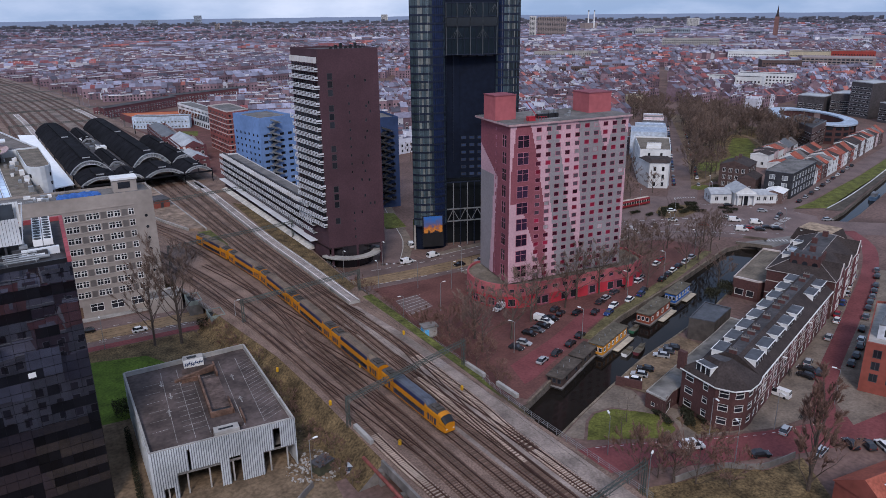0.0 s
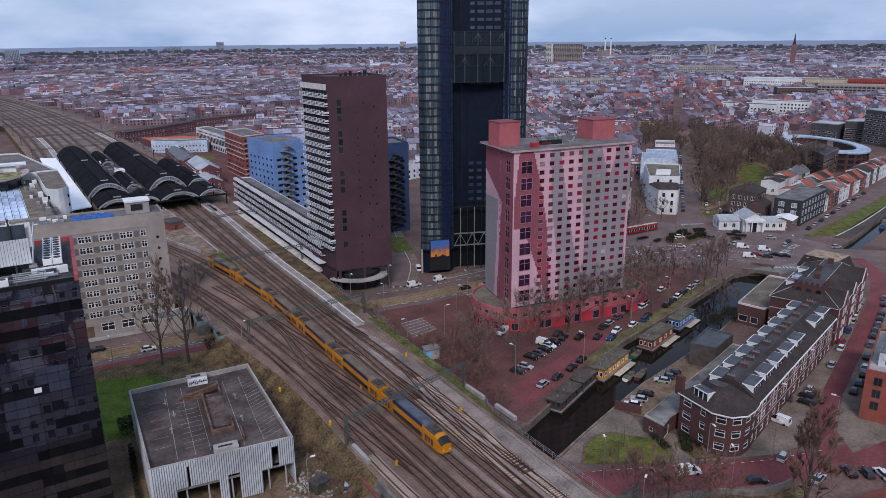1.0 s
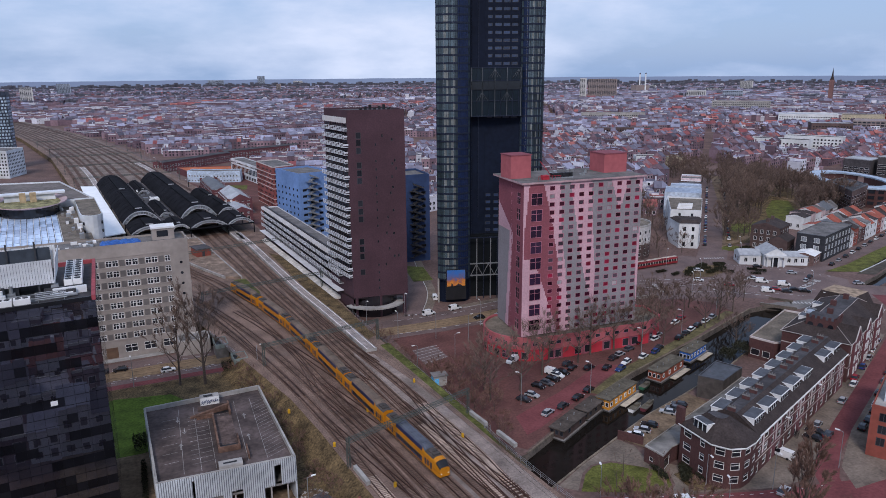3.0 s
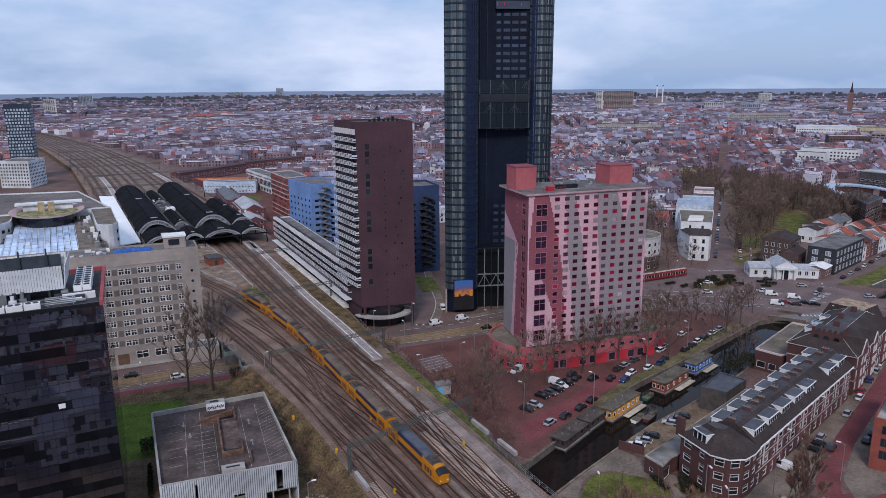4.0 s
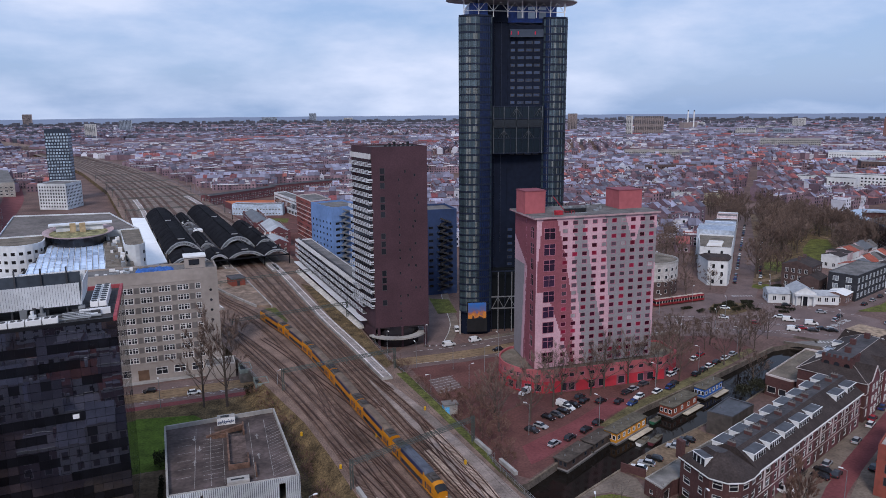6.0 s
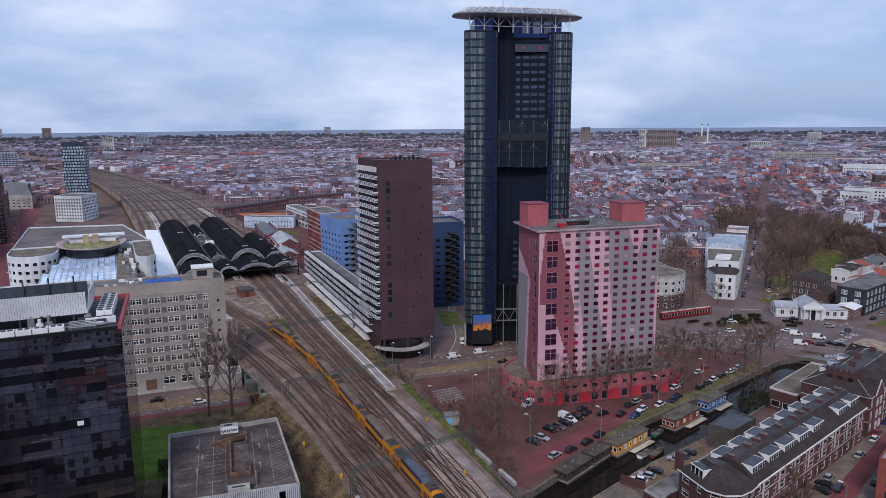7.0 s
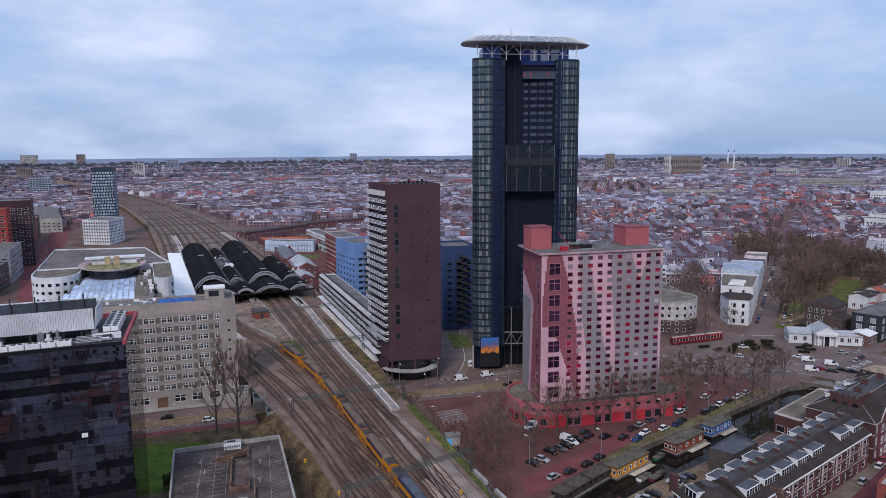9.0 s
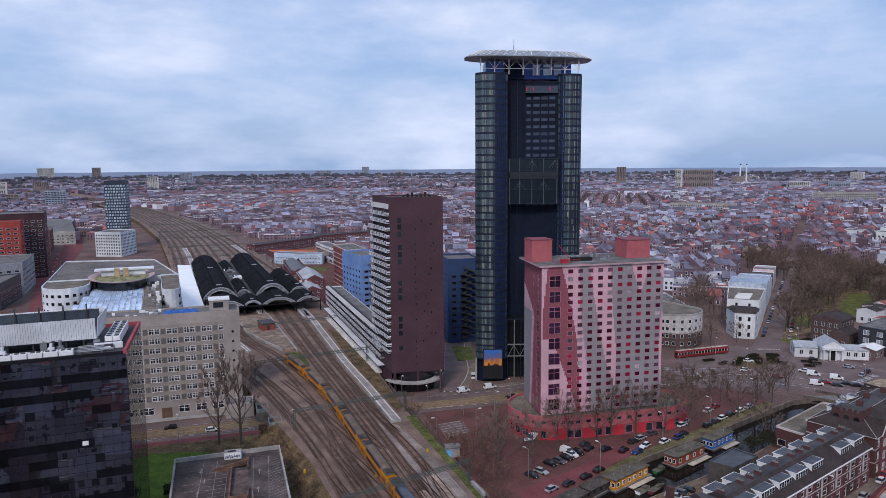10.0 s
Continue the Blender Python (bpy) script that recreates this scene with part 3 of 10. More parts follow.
def bank(name, label, i0, i1, slope_l, slope_r, under=False):
    me = Mesh()
    for i in range(i0, i1):
        l0, l1, r0, r1 = LEFT[i], LEFT[i + 1], RIGHT[i], RIGHT[i + 1]
        me.face([(*l0, ZB), (*r0, ZB), (*r1, ZB), (*l1, ZB)], 0)
        me.face([(l0[0] - slope_l, l0[1], 0), (*l0, ZB), (*l1, ZB), (l1[0] - slope_l, l1[1], 0)], 1)
        me.face([(r1[0] + slope_r, r1[1], 0), (*r1, ZB), (*r0, ZB), (r0[0] + slope_r, r0[1], 0)], 1)
    l0, r0, l1, r1 = LEFT[i0], RIGHT[i0], LEFT[i1], RIGHT[i1]
    me.face([(l0[0] - slope_l, l0[1], 0), (r0[0] + slope_r, r0[1], 0), (*r0, ZB), (*l0, ZB)], 2)
    me.face([(r1[0] + slope_r, r1[1], 0), (l1[0] - slope_l, l1[1], 0), (*l1, ZB), (*r1, ZB)], 2)
    setting(name, me, [ballast, scrub, dark_concrete], label, "embankment")


def deck(name, label, i0, i1):
    me = Mesh()
    me.solid([(*LEFT[i0], ZB - 1.1), (*RIGHT[i0], ZB - 1.1), (*RIGHT[i1], ZB - 1.1), (*LEFT[i1], ZB - 1.1)],
             [(*LEFT[i0], ZB), (*RIGHT[i0], ZB), (*RIGHT[i1], ZB), (*LEFT[i1], ZB)], 1, 0)
    setting(name, me, [ballast, dark_concrete], label, "viaduct")


bank("embankment", "railway embankment with brown ballast and dead grass", 0, 1, 0.3, 0.3)
deck("viaduct", "concrete railway viaduct over a road", 1, 2)
bank("embankment", "railway embankment with brown ballast and dead grass", 2, 6, 5.5, 5)
deck("viaduct", "concrete railway viaduct over the tram street", 6, 7)
bank("embankment", "railway embankment with brown ballast and dead grass", 7, 18, 0.3, 0.5)
verge = Mesh()
for a, b, c, d in (((84.2, 104), (86.8, 118), (88.5, 150), (86, 150)), ((86, 150), (88.5, 150), (89.6, 172), (86.6, 172))):
    verge.face([(*a, ZB + .03), (*b, ZB + .03), (*c, ZB + .03), (*d, ZB + .03)])
verge.face([(63.7, 250, ZB + .03), (68.7, 237.6, ZB + .03), (70.6, 243, ZB + .03), (70.6, 264, ZB + .03), (66, 264, ZB + .03)])
setting("verge", verge, mat("mown_verge_grass", (0.085, 0.088, 0.024), 0.95, vary=0.5, size=0.6, stain=0.6, stain_size=3, bump=0.5), "narrow green grass verge beside the tracks", "grass")

wingbed = Mesh()
wingbed.face([(x, y, ZB + .02) for x, y in ((85.6, 178), (88.6, 180), (92, 222), (94.2, 290), (90.4, 300), (86.4, 237))])
setting("track_verge", wingbed, scrub, "dark overgrown strip between platform and low wing", "verge")
yard = Mesh()
strip(yard, smooth([(62, 352), (63, 470), (62, 560), (53, 790), (26, 1060), (-30, 1388), (-140, 1932)], 12), 33, 33, ZB + .006)
setting("yard_ballast", yard, mat("grey_yard_ballast", (0.17, 0.132, 0.112), 0.95, vary=0.4, size=0.5, stain=0.5, stain_size=12), "grey ballast of the wide station yard", "ballast")

pale = Mesh()
pale.face([(x, y, ZB + .008) for x, y in ((69.3, 56), (82.6, 56), (83.2, 104), (83.6, 140), (82.2, 166), (78, 172), (71.5, 150), (69.2, 120))])
setting("fresh_ballast", pale, mat("pale_grey_ballast", (0.24, 0.19, 0.165), 0.95, vary=0.3, size=0.4, stain=0.4, stain_size=6, bump=0.5), "pale grey fresh ballast between the tracks", "ballast")
TRACKS = {
    "a": [(77, 25), (77.3, 86), (78.5, 104), (79.4, 125), (79.6, 148), (79.2, 168), (79.6, 200), (80, 237), (81.6, 287), (83, 328), (84, 380), (95, 470), (92, 580), (82, 790), (52, 1070), (-5, 1380), (-118, 1930)],
    "b": [(73, 25), (73.5, 86), (74.5, 125), (75.6, 168), (76, 206), (76.2, 260), (77.4, 314), (78, 380), (79, 560), (70, 790), (44, 1060), (-12, 1380), (-128, 1930)],
    "c": [(71.6, 25), (71.6, 110), (71.8, 140), (72.2, 170), (72.6, 206), (72.6, 260), (72.8, 314), (73, 380), (73, 560), (64, 790), (38, 1055), (-18, 1380), (-135, 1930)],
    "d": [(67.6, 25), (67.4, 100), (67.2, 140), (67.8, 180), (67.4, 208), (64.4, 236), (60, 264.7), (53.8, 290), (50, 330), (50, 380), (50, 560), (44, 790), (20, 1045), (-34, 1385), (-150, 1930)],
    "e": [(63.2, 25), (63, 100), (62.6, 140), (62.6, 190), (60.5, 230), (56.5, 262), (51, 290), (45, 330), (44.5, 380), (44.5, 560), (38, 790), (14, 1042), (-40, 1385), (-155, 1930)],
    "f": [(59.6, 25), (59.6, 100), (59.8, 130), (59, 160), (56.5, 195), (52.3, 225), (46, 258), (39, 300), (34, 350), (33, 400), (34, 560), (28, 790), (4, 1040), (-48, 1388), (-162, 1930)],
    "g": [(56.6, 25), (55.6, 80), (55, 97), (55, 112), (55.6, 130), (54.8, 160), (51.6, 195), (47.6, 225), (42, 258), (35, 300), (29.5, 350), (28, 400), (29, 560), (22, 790), (-2, 1040), (-54, 1388), (-166, 1930)],
}
track_bed_m = mat("rust_stained_ballast", (0.112, 0.066, 0.05), 0.95, vary=0.4, size=0.4, stain=0.4, stain_size=8, bump=0.5)
sl1 = Mesh()
sl1.box(-1.25, 1.25, -.13, .13, 0, .12)
sleeper_mesh = sl1.data("sleeper", sleeper_m)
for key, line in TRACKS.items():
    t = thing("railway_track", "rusty steel rails on pale concrete sleepers in grey ballast" if key in "abg" else "rusty steel rails on dark sleepers in ballast", "railway track", "tracks into the station", "structure")
    pts = smooth(line, 0.62)
    near = [p for p in pts if p[1] < 346]
    rest, older, count = Mesh(), Mesh(), 0
    ends = []
    for i in range(0, len(near) - 1):
        x, y = near[i]
        dx, dy = near[i + 1][0] - x, near[i + 1][1] - y
        m = Matrix.Translation((x, y, ZB + .02)) @ Matrix.Rotation(math.atan2(dy, dx) - math.pi / 2, 4, "Z")
        if (key == "a" and 70 < y < 132 or key == "b" and 84 < y < 122 or key == "g" and 66 < y < 108) and count < 100:
            part("sleeper", sleeper_mesh, None, t, "", m)
            count += 1
        elif y > 55:
            (rest if y < 158 else older).box(-1.25, 1.25, -.13, .13, 0, .12, 0, m=m)
    tagged(part("sleepers", rest, sleeper_w, t), kind="stuff")
    tagged(part("sleepers", older, sleeper_w, t), kind="stuff")
    far = [p for p in smooth(line, 4.0) if p[1] > 50]
    bedm = Mesh()
    strip(bedm, far, 1.42, 1.42, ZB + .014)
    part("track_bed", bedm, track_bed_m, t)
    for side in (-.75, .75):
        r = Mesh()
        a, b = ribbon(far, side + .085, -side + .085, 0)
        for i in range(len(far) - 1):
            z0, z1 = ZB + .12, ZB + .3
            r.face([(*b[i][:2], z1), (*b[i + 1][:2], z1), (*a[i + 1][:2], z1), (*a[i][:2], z1)])
            r.face([(*a[i][:2], z0), (*a[i][:2], z1), (*a[i + 1][:2], z1), (*a[i + 1][:2], z0)])
            r.face([(*b[i + 1][:2], z0), (*b[i + 1][:2], z1), (*b[i][:2], z1), (*b[i][:2], z0)])
        part("rail", r, rail_m, t)
# switches: a crossover between the two right-hand tracks and one on the left
for key, line in (("x1", [(73.4, 70), (74.2, 95), (76.5, 118), (79.7, 140)]), ("x2", [(77.2, 84), (76, 110), (75.2, 134)]), ("x3", [(62.9, 110), (61.4, 128), (59.6, 148)]), ("x4", [(67.3, 118), (65.2, 135), (62.6, 155)]), ("x5", [(59.6, 96), (57.4, 118), (55.5, 138)]), ("x6", [(67.6, 150), (64.5, 175), (60.5, 205), (57, 225)]), ("x7", [(59, 150), (62, 172), (62, 196)]), ("x8", [(72.8, 150), (69.6, 175), (67.5, 200)]), ("x9", [(55, 150), (53.6, 178), (52, 205), (49.5, 228)]), ("x10", [(80.2, 160), (78.6, 182), (78.8, 206)])):
    t = thing("railway_switch", "rusty crossover rails between two tracks", "railway track", "crossovers", "structure")
    far = smooth(line, 2.0)
    for side in (-.75, .75):
        r = Mesh()
        a, b = ribbon(far, side + .085, -side + .085, 0)
        for i in range(len(far) - 1):
            z1 = ZB + .305
            r.solid([(*b[i][:2], ZB + .1), (*b[i + 1][:2], ZB + .1), (*a[i + 1][:2], ZB + .1), (*a[i][:2], ZB + .1)], [(*b[i][:2], z1), (*b[i + 1][:2], z1), (*a[i + 1][:2], z1), (*a[i][:2], z1)])
        part("rail", r, rail_m, t)


# sidings of the yard beyond the shed
for line in ([(57, 545), (57, 600), (50, 790), (26, 1050), (-29, 1385), (-145, 1930)], [(62, 545), (62, 600), (57, 790), (32, 1052), (-23, 1385), (-140, 1930)], [(39, 690), (33, 790), (9, 1042), (-44, 1386), (-158, 1930)], [(84, 545), (84, 600), (75, 790), (47, 1065), (-9, 1381), (-122, 1930)]):
    t = thing("railway_track", "rusty siding rails in the station yard", "railway track", "tracks into the station", "structure")
    far = smooth(line, 6.0)
    bedm = Mesh()
    strip(bedm, far, 1.5, 1.5, ZB + .016)
    part("track_bed", bedm, track_bed_m, t)
    for side in (-.75, .75):
        r = Mesh()
        a, b = ribbon(far, side + .09, -side + .09, 0)
        for i in range(len(far) - 1):
            r.face([(*b[i][:2], ZB + .3), (*b[i + 1][:2], ZB + .3), (*a[i + 1][:2], ZB + .3), (*a[i][:2], ZB + .3)])
            r.face([(*a[i][:2], ZB + .1), (*a[i][:2], ZB + .3), (*a[i + 1][:2], ZB + .3), (*a[i + 1][:2], ZB + .1)])
        part("rail", r, rail_m, t)


def platform(label, line, w, z=ZB + .9):
    me = Mesh()
    a, b = ribbon(smooth(line, 8), w / 2, w / 2, 0)
    for i in range(len(a) - 1):
        quad = [b[i][:2], b[i + 1][:2], a[i + 1][:2], a[i][:2]]
        me.prism(quad, ZB - .2, z, 1, 0)
    t = setting("platform", me, [mat("pale_platform_paving", (0.3, 0.255, 0.235), 0.9, stain=0.3), concrete], label, "platform")
    for k, off in enumerate((w / 2 - .5, -w / 2 + .5)):
        e = Mesh()
        strip(e, smooth(line, 8), off + .12, -off + .12, z + .006)
        o = part("edge_line", e, white_paint, t)


platform("long pale concrete station platform beside the tracks", [(82.4, 168.5), (83.4, 205), (83.8, 237), (85.4, 275), (87.2, 315), (88, 346)], 3.4)
platform("pale station platform between the tracks", [(66, 345), (66, 400), (66, 560)], 4.5)
platform("short pale platform end beside the tracks", [(50.2, 270), (47.8, 285), (43, 312)], 2.2)
platform("pale station platform between the tracks", [(40, 372), (39.5, 450), (40, 600), (38, 680)], 4)
platform("pale station platform between the tracks", [(86.5, 330), (87, 400), (87, 600), (83, 690)], 4.5)

# bay lines of the small parking court
for k in range(6):
    b = Mesh()
    y = 161.4 + k * 2.1
    b.box(0, 8.6, -.06, .06, 0, .012, 0, m=Matrix.Translation((95.8 + k * .35, y, .13)) @ Matrix.Rotation(radians(10 - k * 1.6), 4, "Z"))
    setting("bay_line", b, line_paint, "worn pale parking bay line", "road mark")


# ---- the pink tower ----
pink_l = mat("pale_pink_brick", (0.53, 0.32, 0.36), 0.85, vary=0.12, size=0.6, stain=0.1)
pink_d = mat("wine_red_brick", (0.235, 0.072, 0.09), 0.85, vary=0.15, size=0.6, stain=0.12)
pink_g = mat("grey_brick", (0.25, 0.225, 0.235), 0.85, vary=0.12, size=0.6, stain=0.1)
rose = mat("rose_red_plaster", (0.38, 0.105, 0.115), 0.85, vary=0.1, stain=0.15)
scarlet = mat("bright_red_panel", (0.42, 0.035, 0.05), 0.6, vary=0.08)
PZ0, PZ1 = 7.0, 52.3
pk = thing("apartment_tower", "pink, wine-red and grey brick apartment tower on a red plinth", "apartment building")
PK = rectangle(122.3, 150.0, 40.0, 19.5, -8.2)
PK[3] = (PK[3][0] + 1.7, PK[3][1] - .2)


def lerp_table(z, table):
    ys, xs = [a for a, _ in table], [b for _, b in table]
    return float(np.interp(z, ys, xs))


def zy(y):
    return PZ1 - (y - 470) / 265 * (PZ1 - PZ0)


def ux(x):
    return (x - 955) / 211 * 40.0


def tab(*pairs):
    return sorted((zy(y), ux(x)) for y, x in pairs)


B_RL = tab((470, 965), (555, 957), (597, 958), (600, 975), (640, 988), (700, 1008), (735, 1020))
B_RR = tab((470, 989), (530, 1003), (600, 1015), (660, 1020), (735, 1022))
B_P2 = tab((470, 1018), (560, 1022), (620, 1030), (735, 1041))
B_G1 = tab((470, 1035), (560, 1050), (640, 1065), (700, 1083))
B_P3 = tab((470, 1072), (560, 1078), (640, 1085), (692, 1083))


def pink_front(u, z):
    if u < lerp_table(z, B_RL):
        return 0
    if u < lerp_table(z, B_RR):
        return 1
    if u < lerp_table(z, B_P2):
        return 0
    if u < lerp_table(z, B_G1):
        return 2
    if z > zy(692) and u < lerp_table(z, B_P3):
        return 0
    y = 470 + (PZ1 - z) / (PZ1 - PZ0) * 265
    x = 955 + u / 40 * 211
    if y < 530 and 1108 + (y - 470) * 0.3 < x < 1141 - (y - 470) * 0.27:
        return 0
    if y < 505 and x > 1154 + (y - 470) * .4:
        return 0
    if 560 < y < 700 and x > 1160 + abs(y - 620) * .06:
        return 0
    return 2


def pink_side(u, z):
    w = 19.5
    a = float(np.interp(z, [PZ0, 34, 45, PZ1], [9.0, 11.5, 12.5, 13]))
    b = float(np.interp(z, [PZ0, 27, 36.5, 42, PZ1], [8, 9.5, 5, 11.5, 12]))
    if u > a:
        return 1
    return 1 if z > 43 - (u - 3) * 0.7 else (0 if u > a - 2.2 or z > 37 else 2)


pink_rng = random.Random(52)


def pink_glass(u, z):
    q = pink_rng.random()
    return pane_red if q < .16 else pane_wine if q < .6 else pane_dusk if q < .94 else pane_net


ROWP = 2.36
rows = 19
rects = [(ux(1003.5 + 17.05 * c), 7.6 + ROWP * r, 1.75, 1.35) for r in range(rows) for c in range(10)]
big = [(ux(977), 8.4 + ROWP * 2 * r, 3.7, 3.5) for r in range(9)]
wall(pk, "wall", PK[0], PK[1], PZ0, PZ1, rects, [pink_l, pink_d, pink_g], pink_front, (0.4, 0.34), "p-", pink_glass)
for uu, zz, w, h in big:
    a = Vector((*PK[0], 0))
    u = (Vector((*PK[1], 0)) - a).normalized()
    n = Vector((u.y, -u.x, 0))
    m = Matrix(((u.x, -n.x, 0, 0), (u.y, -n.y, 0, 0), (0, 0, 1, 0), (0, 0, 0, 1)))
    m.translation = a + u * uu + Vector((0, 0, zz)) + n * 0.17
    put_window(pk, m, w, h, "pt", glass("purple_bay_glass", (0.026, 0.013, 0.03), 0.1, 0, .5))
wall(pk, "wall", PK[1], PK[2], PZ0, PZ1, grid_rects(2, 17.5, 4, 7.6, 19, ROWP, 1.6, 1.3), [pink_l, pink_d, pink_g], lambda u, z: 2, (), "p-")
wall(pk, "wall", PK[2], PK[3], PZ0, PZ1, [], [pink_g])
wall(pk, "wall", PK[3], PK[0], PZ0, PZ1, [(15.9, 8.4 + ROWP * 2 * r, 2.7, 3.5) for r in range(9)] + [(10.6, 7.6 + ROWP * r, 0.8, 1.2) for r in range(19)], [pink_l, pink_d, pink_g], pink_side, (0.62, 0.42), "pt")
cx, cy = sum(p[0] for p in PK) / 4, sum(p[1] for p in PK) / 4
eave = [(cx + (x - cx) * 1.045, cy + (y - cy) * 1.06) for x, y in PK]
eave[3] = (eave[3][0] - .4, eave[3][1] + .8)
rf = Mesh()
rf.prism(eave, PZ1, PZ1 + 0.55, 1, 0)
part("roof", rf, [bitumen_g, mat("pale_rose_trim", (0.4, 0.26, 0.27), 0.8)], pk)
fr = Matrix.Translation((*PK[0], 0)) @ Matrix.Rotation(radians(-8.2), 4, "Z")
for x0, x1, y0, y1, h in ((-.2, 6.4, 8.0, 14.5, 7.2), (31.5, 39.6, 8, 16, 6.2)):
    b = Mesh()
    b.box(x0, x1, y0, y1, PZ1 + .5, PZ1 + h, 0, 1, m=fr)
    b.box(x0 - .15, x1 + .15, y0 - .15, y1 + .15, PZ1 + h, PZ1 + h + .25, 2, m=fr)
    part("lift_house", b, [rose, bitumen_g, pink_d], pk, "rose-red plastered roof house")
for k in range(6):
    b = Mesh()
    b.box(11 + k * 1.15, 12 + k * 1.15, 3.5, 5, PZ1 + .9, PZ1 + 2.1, 0, m=fr)
    part("cooling_unit", b, black_m, pk)
b = Mesh()
b.box(10.8, 18, 3.4, 5.1, PZ1 + .5, PZ1 + .9, 0, m=fr)
part("unit_stand", b, steel, pk)
b = Mesh()
for k in range(9):
    b.bar(fr @ Vector((6 + k * .9, 2.5, PZ1 + .5)), fr @ Vector((6 + k * .9, 2.5, PZ1 + 1.6)), .05)
b.bar(fr @ Vector((6, 2.5, PZ1 + 1.6)), fr @ Vector((13.2, 2.5, PZ1 + 1.6)), .06)
b.box(7.5, 9.5, 2.6, 4.2, PZ1 + .5, PZ1 + 1.8, 0, m=fr)
b.bar(fr @ Vector((6.5, 3, PZ1 + 6)), fr @ Vector((10, 3, PZ1 + 2.0)), .12)
part("roof_stair", b, scarlet, pk, "bright red roof stair and rails")
rng = random.Random(3)
for k in range(9):
    b = Mesh()
    x, y = 10 + rng.random() * 20, 6 + rng.random() * 10
    b.cyl(*(fr @ Vector((x, y, 0)))[:2], PZ1 + .5, PZ1 + 1 + rng.random() * .6, .3 + rng.random() * .4, 0, 10)
    part("roof_vent", b, steel, pk)

# its curved red plinth: a quarter-round bay at the corner and a long two-storey front


def plinth():
    pts = []
    c0 = Vector((129.5, 158.5))
    for k in range(13):
        a = radians(105 + k * 165 / 12)
        pts.append((c0.x + 12.6 * math.cos(a), c0.y + 12.6 * math.sin(a)))
    e = Vector((math.cos(radians(-8.2)), math.sin(radians(-8.2))))
    nrm = Vector((e.y, -e.x))
    p = Vector(PK[0]) + nrm * 3.6
    pts += [tuple(p + e * 9), tuple(p + e * 26), tuple(p + e * 43), tuple(p + e * 50 - nrm * 4), tuple(p + e * 51 - nrm * 14), tuple(p + e * 42 - nrm * 20), tuple(p - nrm * 24 + e * 9)]
    return pts


PL = plinth()
for i in range(len(PL)):
    a, b = Vector(PL[i]), Vector(PL[(i + 1) % len(PL)])
    ln = (b - a).length
    if i < 12:
        r = [(ln / 2, 4.7, ln * .5, 1.2)] + ([(ln / 2, 0.5, ln * .72, 2.3)] if 2 < i < 10 else [])
        wall(pk, "plinth_wall", PL[i], PL[(i + 1) % len(PL)], 0, 6.6, r, [rose, scarlet], lambda u, z: 1 if z < 3.6 else 0, (2.0, 1.2), "pt" if i % 3 else "p-")
    else:
        n = max(1, int(ln / 3.2))
        r = grid_rects(0, ln, n, 4.7, 1, 1, 1.7, 1.2) + [(ln * (k + .5) / n, .4, 2.3, 2.5) for k in range(n) if k % 3 != 1]
        wall(pk, "plinth_wall", PL[i], PL[(i + 1) % len(PL)], 0, 6.6, r, [rose, scarlet, pink_d], lambda u, z, q=i: 1 if z < 3.4 and int(u / 3.2) % 3 != 0 else (2 if z < 3.4 else 0), (1.6, 1.1), "p-")
flat_roof(pk, PL, 6.6, [gravel_roof, rose], 0.7, "plinth_roof")

# ---- the plum brick tower with balconies, its long low wing ----
plum = mat("plum_brick", (0.068, 0.035, 0.044), 0.8, vary=0.15, size=0.5, stain=0.15, stain_size=8)
plum_d = mat("dark_plum_recess", (0.02, 0.014, 0.016), 0.5, vary=0.2)
balc = mat("pale_grey_balcony", (0.6, 0.6, 0.62), 0.6, vary=0.08, stain=0.15)
deck_m = mat("dark_balcony_floor", (0.08, 0.078, 0.08), 0.9, vary=.2)
DK = [(93.8, 208.6), (112.6, 204.6), (115.5, 224.0), (93.4, 228.5)]
dk = thing("office_tower", "dark plum brick tower with pale grey balcony bands on one side", "tower block")
DZ0, DZ1 = 7.5, 70.8
small = [(10.5 + rng.random() * 6, 10 + k * 2.75, .55, 1.0) for k in range(20)] + [(9.2, 10 + k * 2.75, .5, .9) for k in range(0, 20, 1)]
small += [(14.8, 13 + k * 8, .7, .9) for k in range(7)]
keep = []
for q in small:
    if all(abs(q[0] - o[0]) > .8 or abs(q[1] - o[1]) > 1.3 for o in keep):
        keep.append(q)
small = [q for q in keep if rng.random() < .75]
slots = [(3.5, z, 1.7, 2.1) for z in (15.5, 21, 23.6, 26.2, 34, 36.6, 39.4, 47, 49.6, 52.2, 57, 59.6, 62)]
wall(dk, "wall", DK[0], DK[1], DZ0, DZ1, slots + small, [plum], style="d-")
wall(dk, "wall", DK[1], DK[2], DZ0, DZ1, grid_rects(1, 18, 5, 10, 20, 2.9, 1.6, 1.6), [plum], style="d-")
wall(dk, "wall", DK[2], DK[3], DZ0, DZ1, [], [plum])
wall(dk, "wall", DK[3], DK[0], 3, DZ1, [], [plum])
flat_roof(dk, DK, DZ1, [bitumen, plum], 0.5)
b = Mesh()
for k in range(7):
    b.box(100 + k * 1.6, 100.7 + k * 1.6, 212 - k * .2, 212.8 - k * .2, DZ1, DZ1 + .9 + (k % 3) * .5)
part("roof_vent", b, black_m, dk)
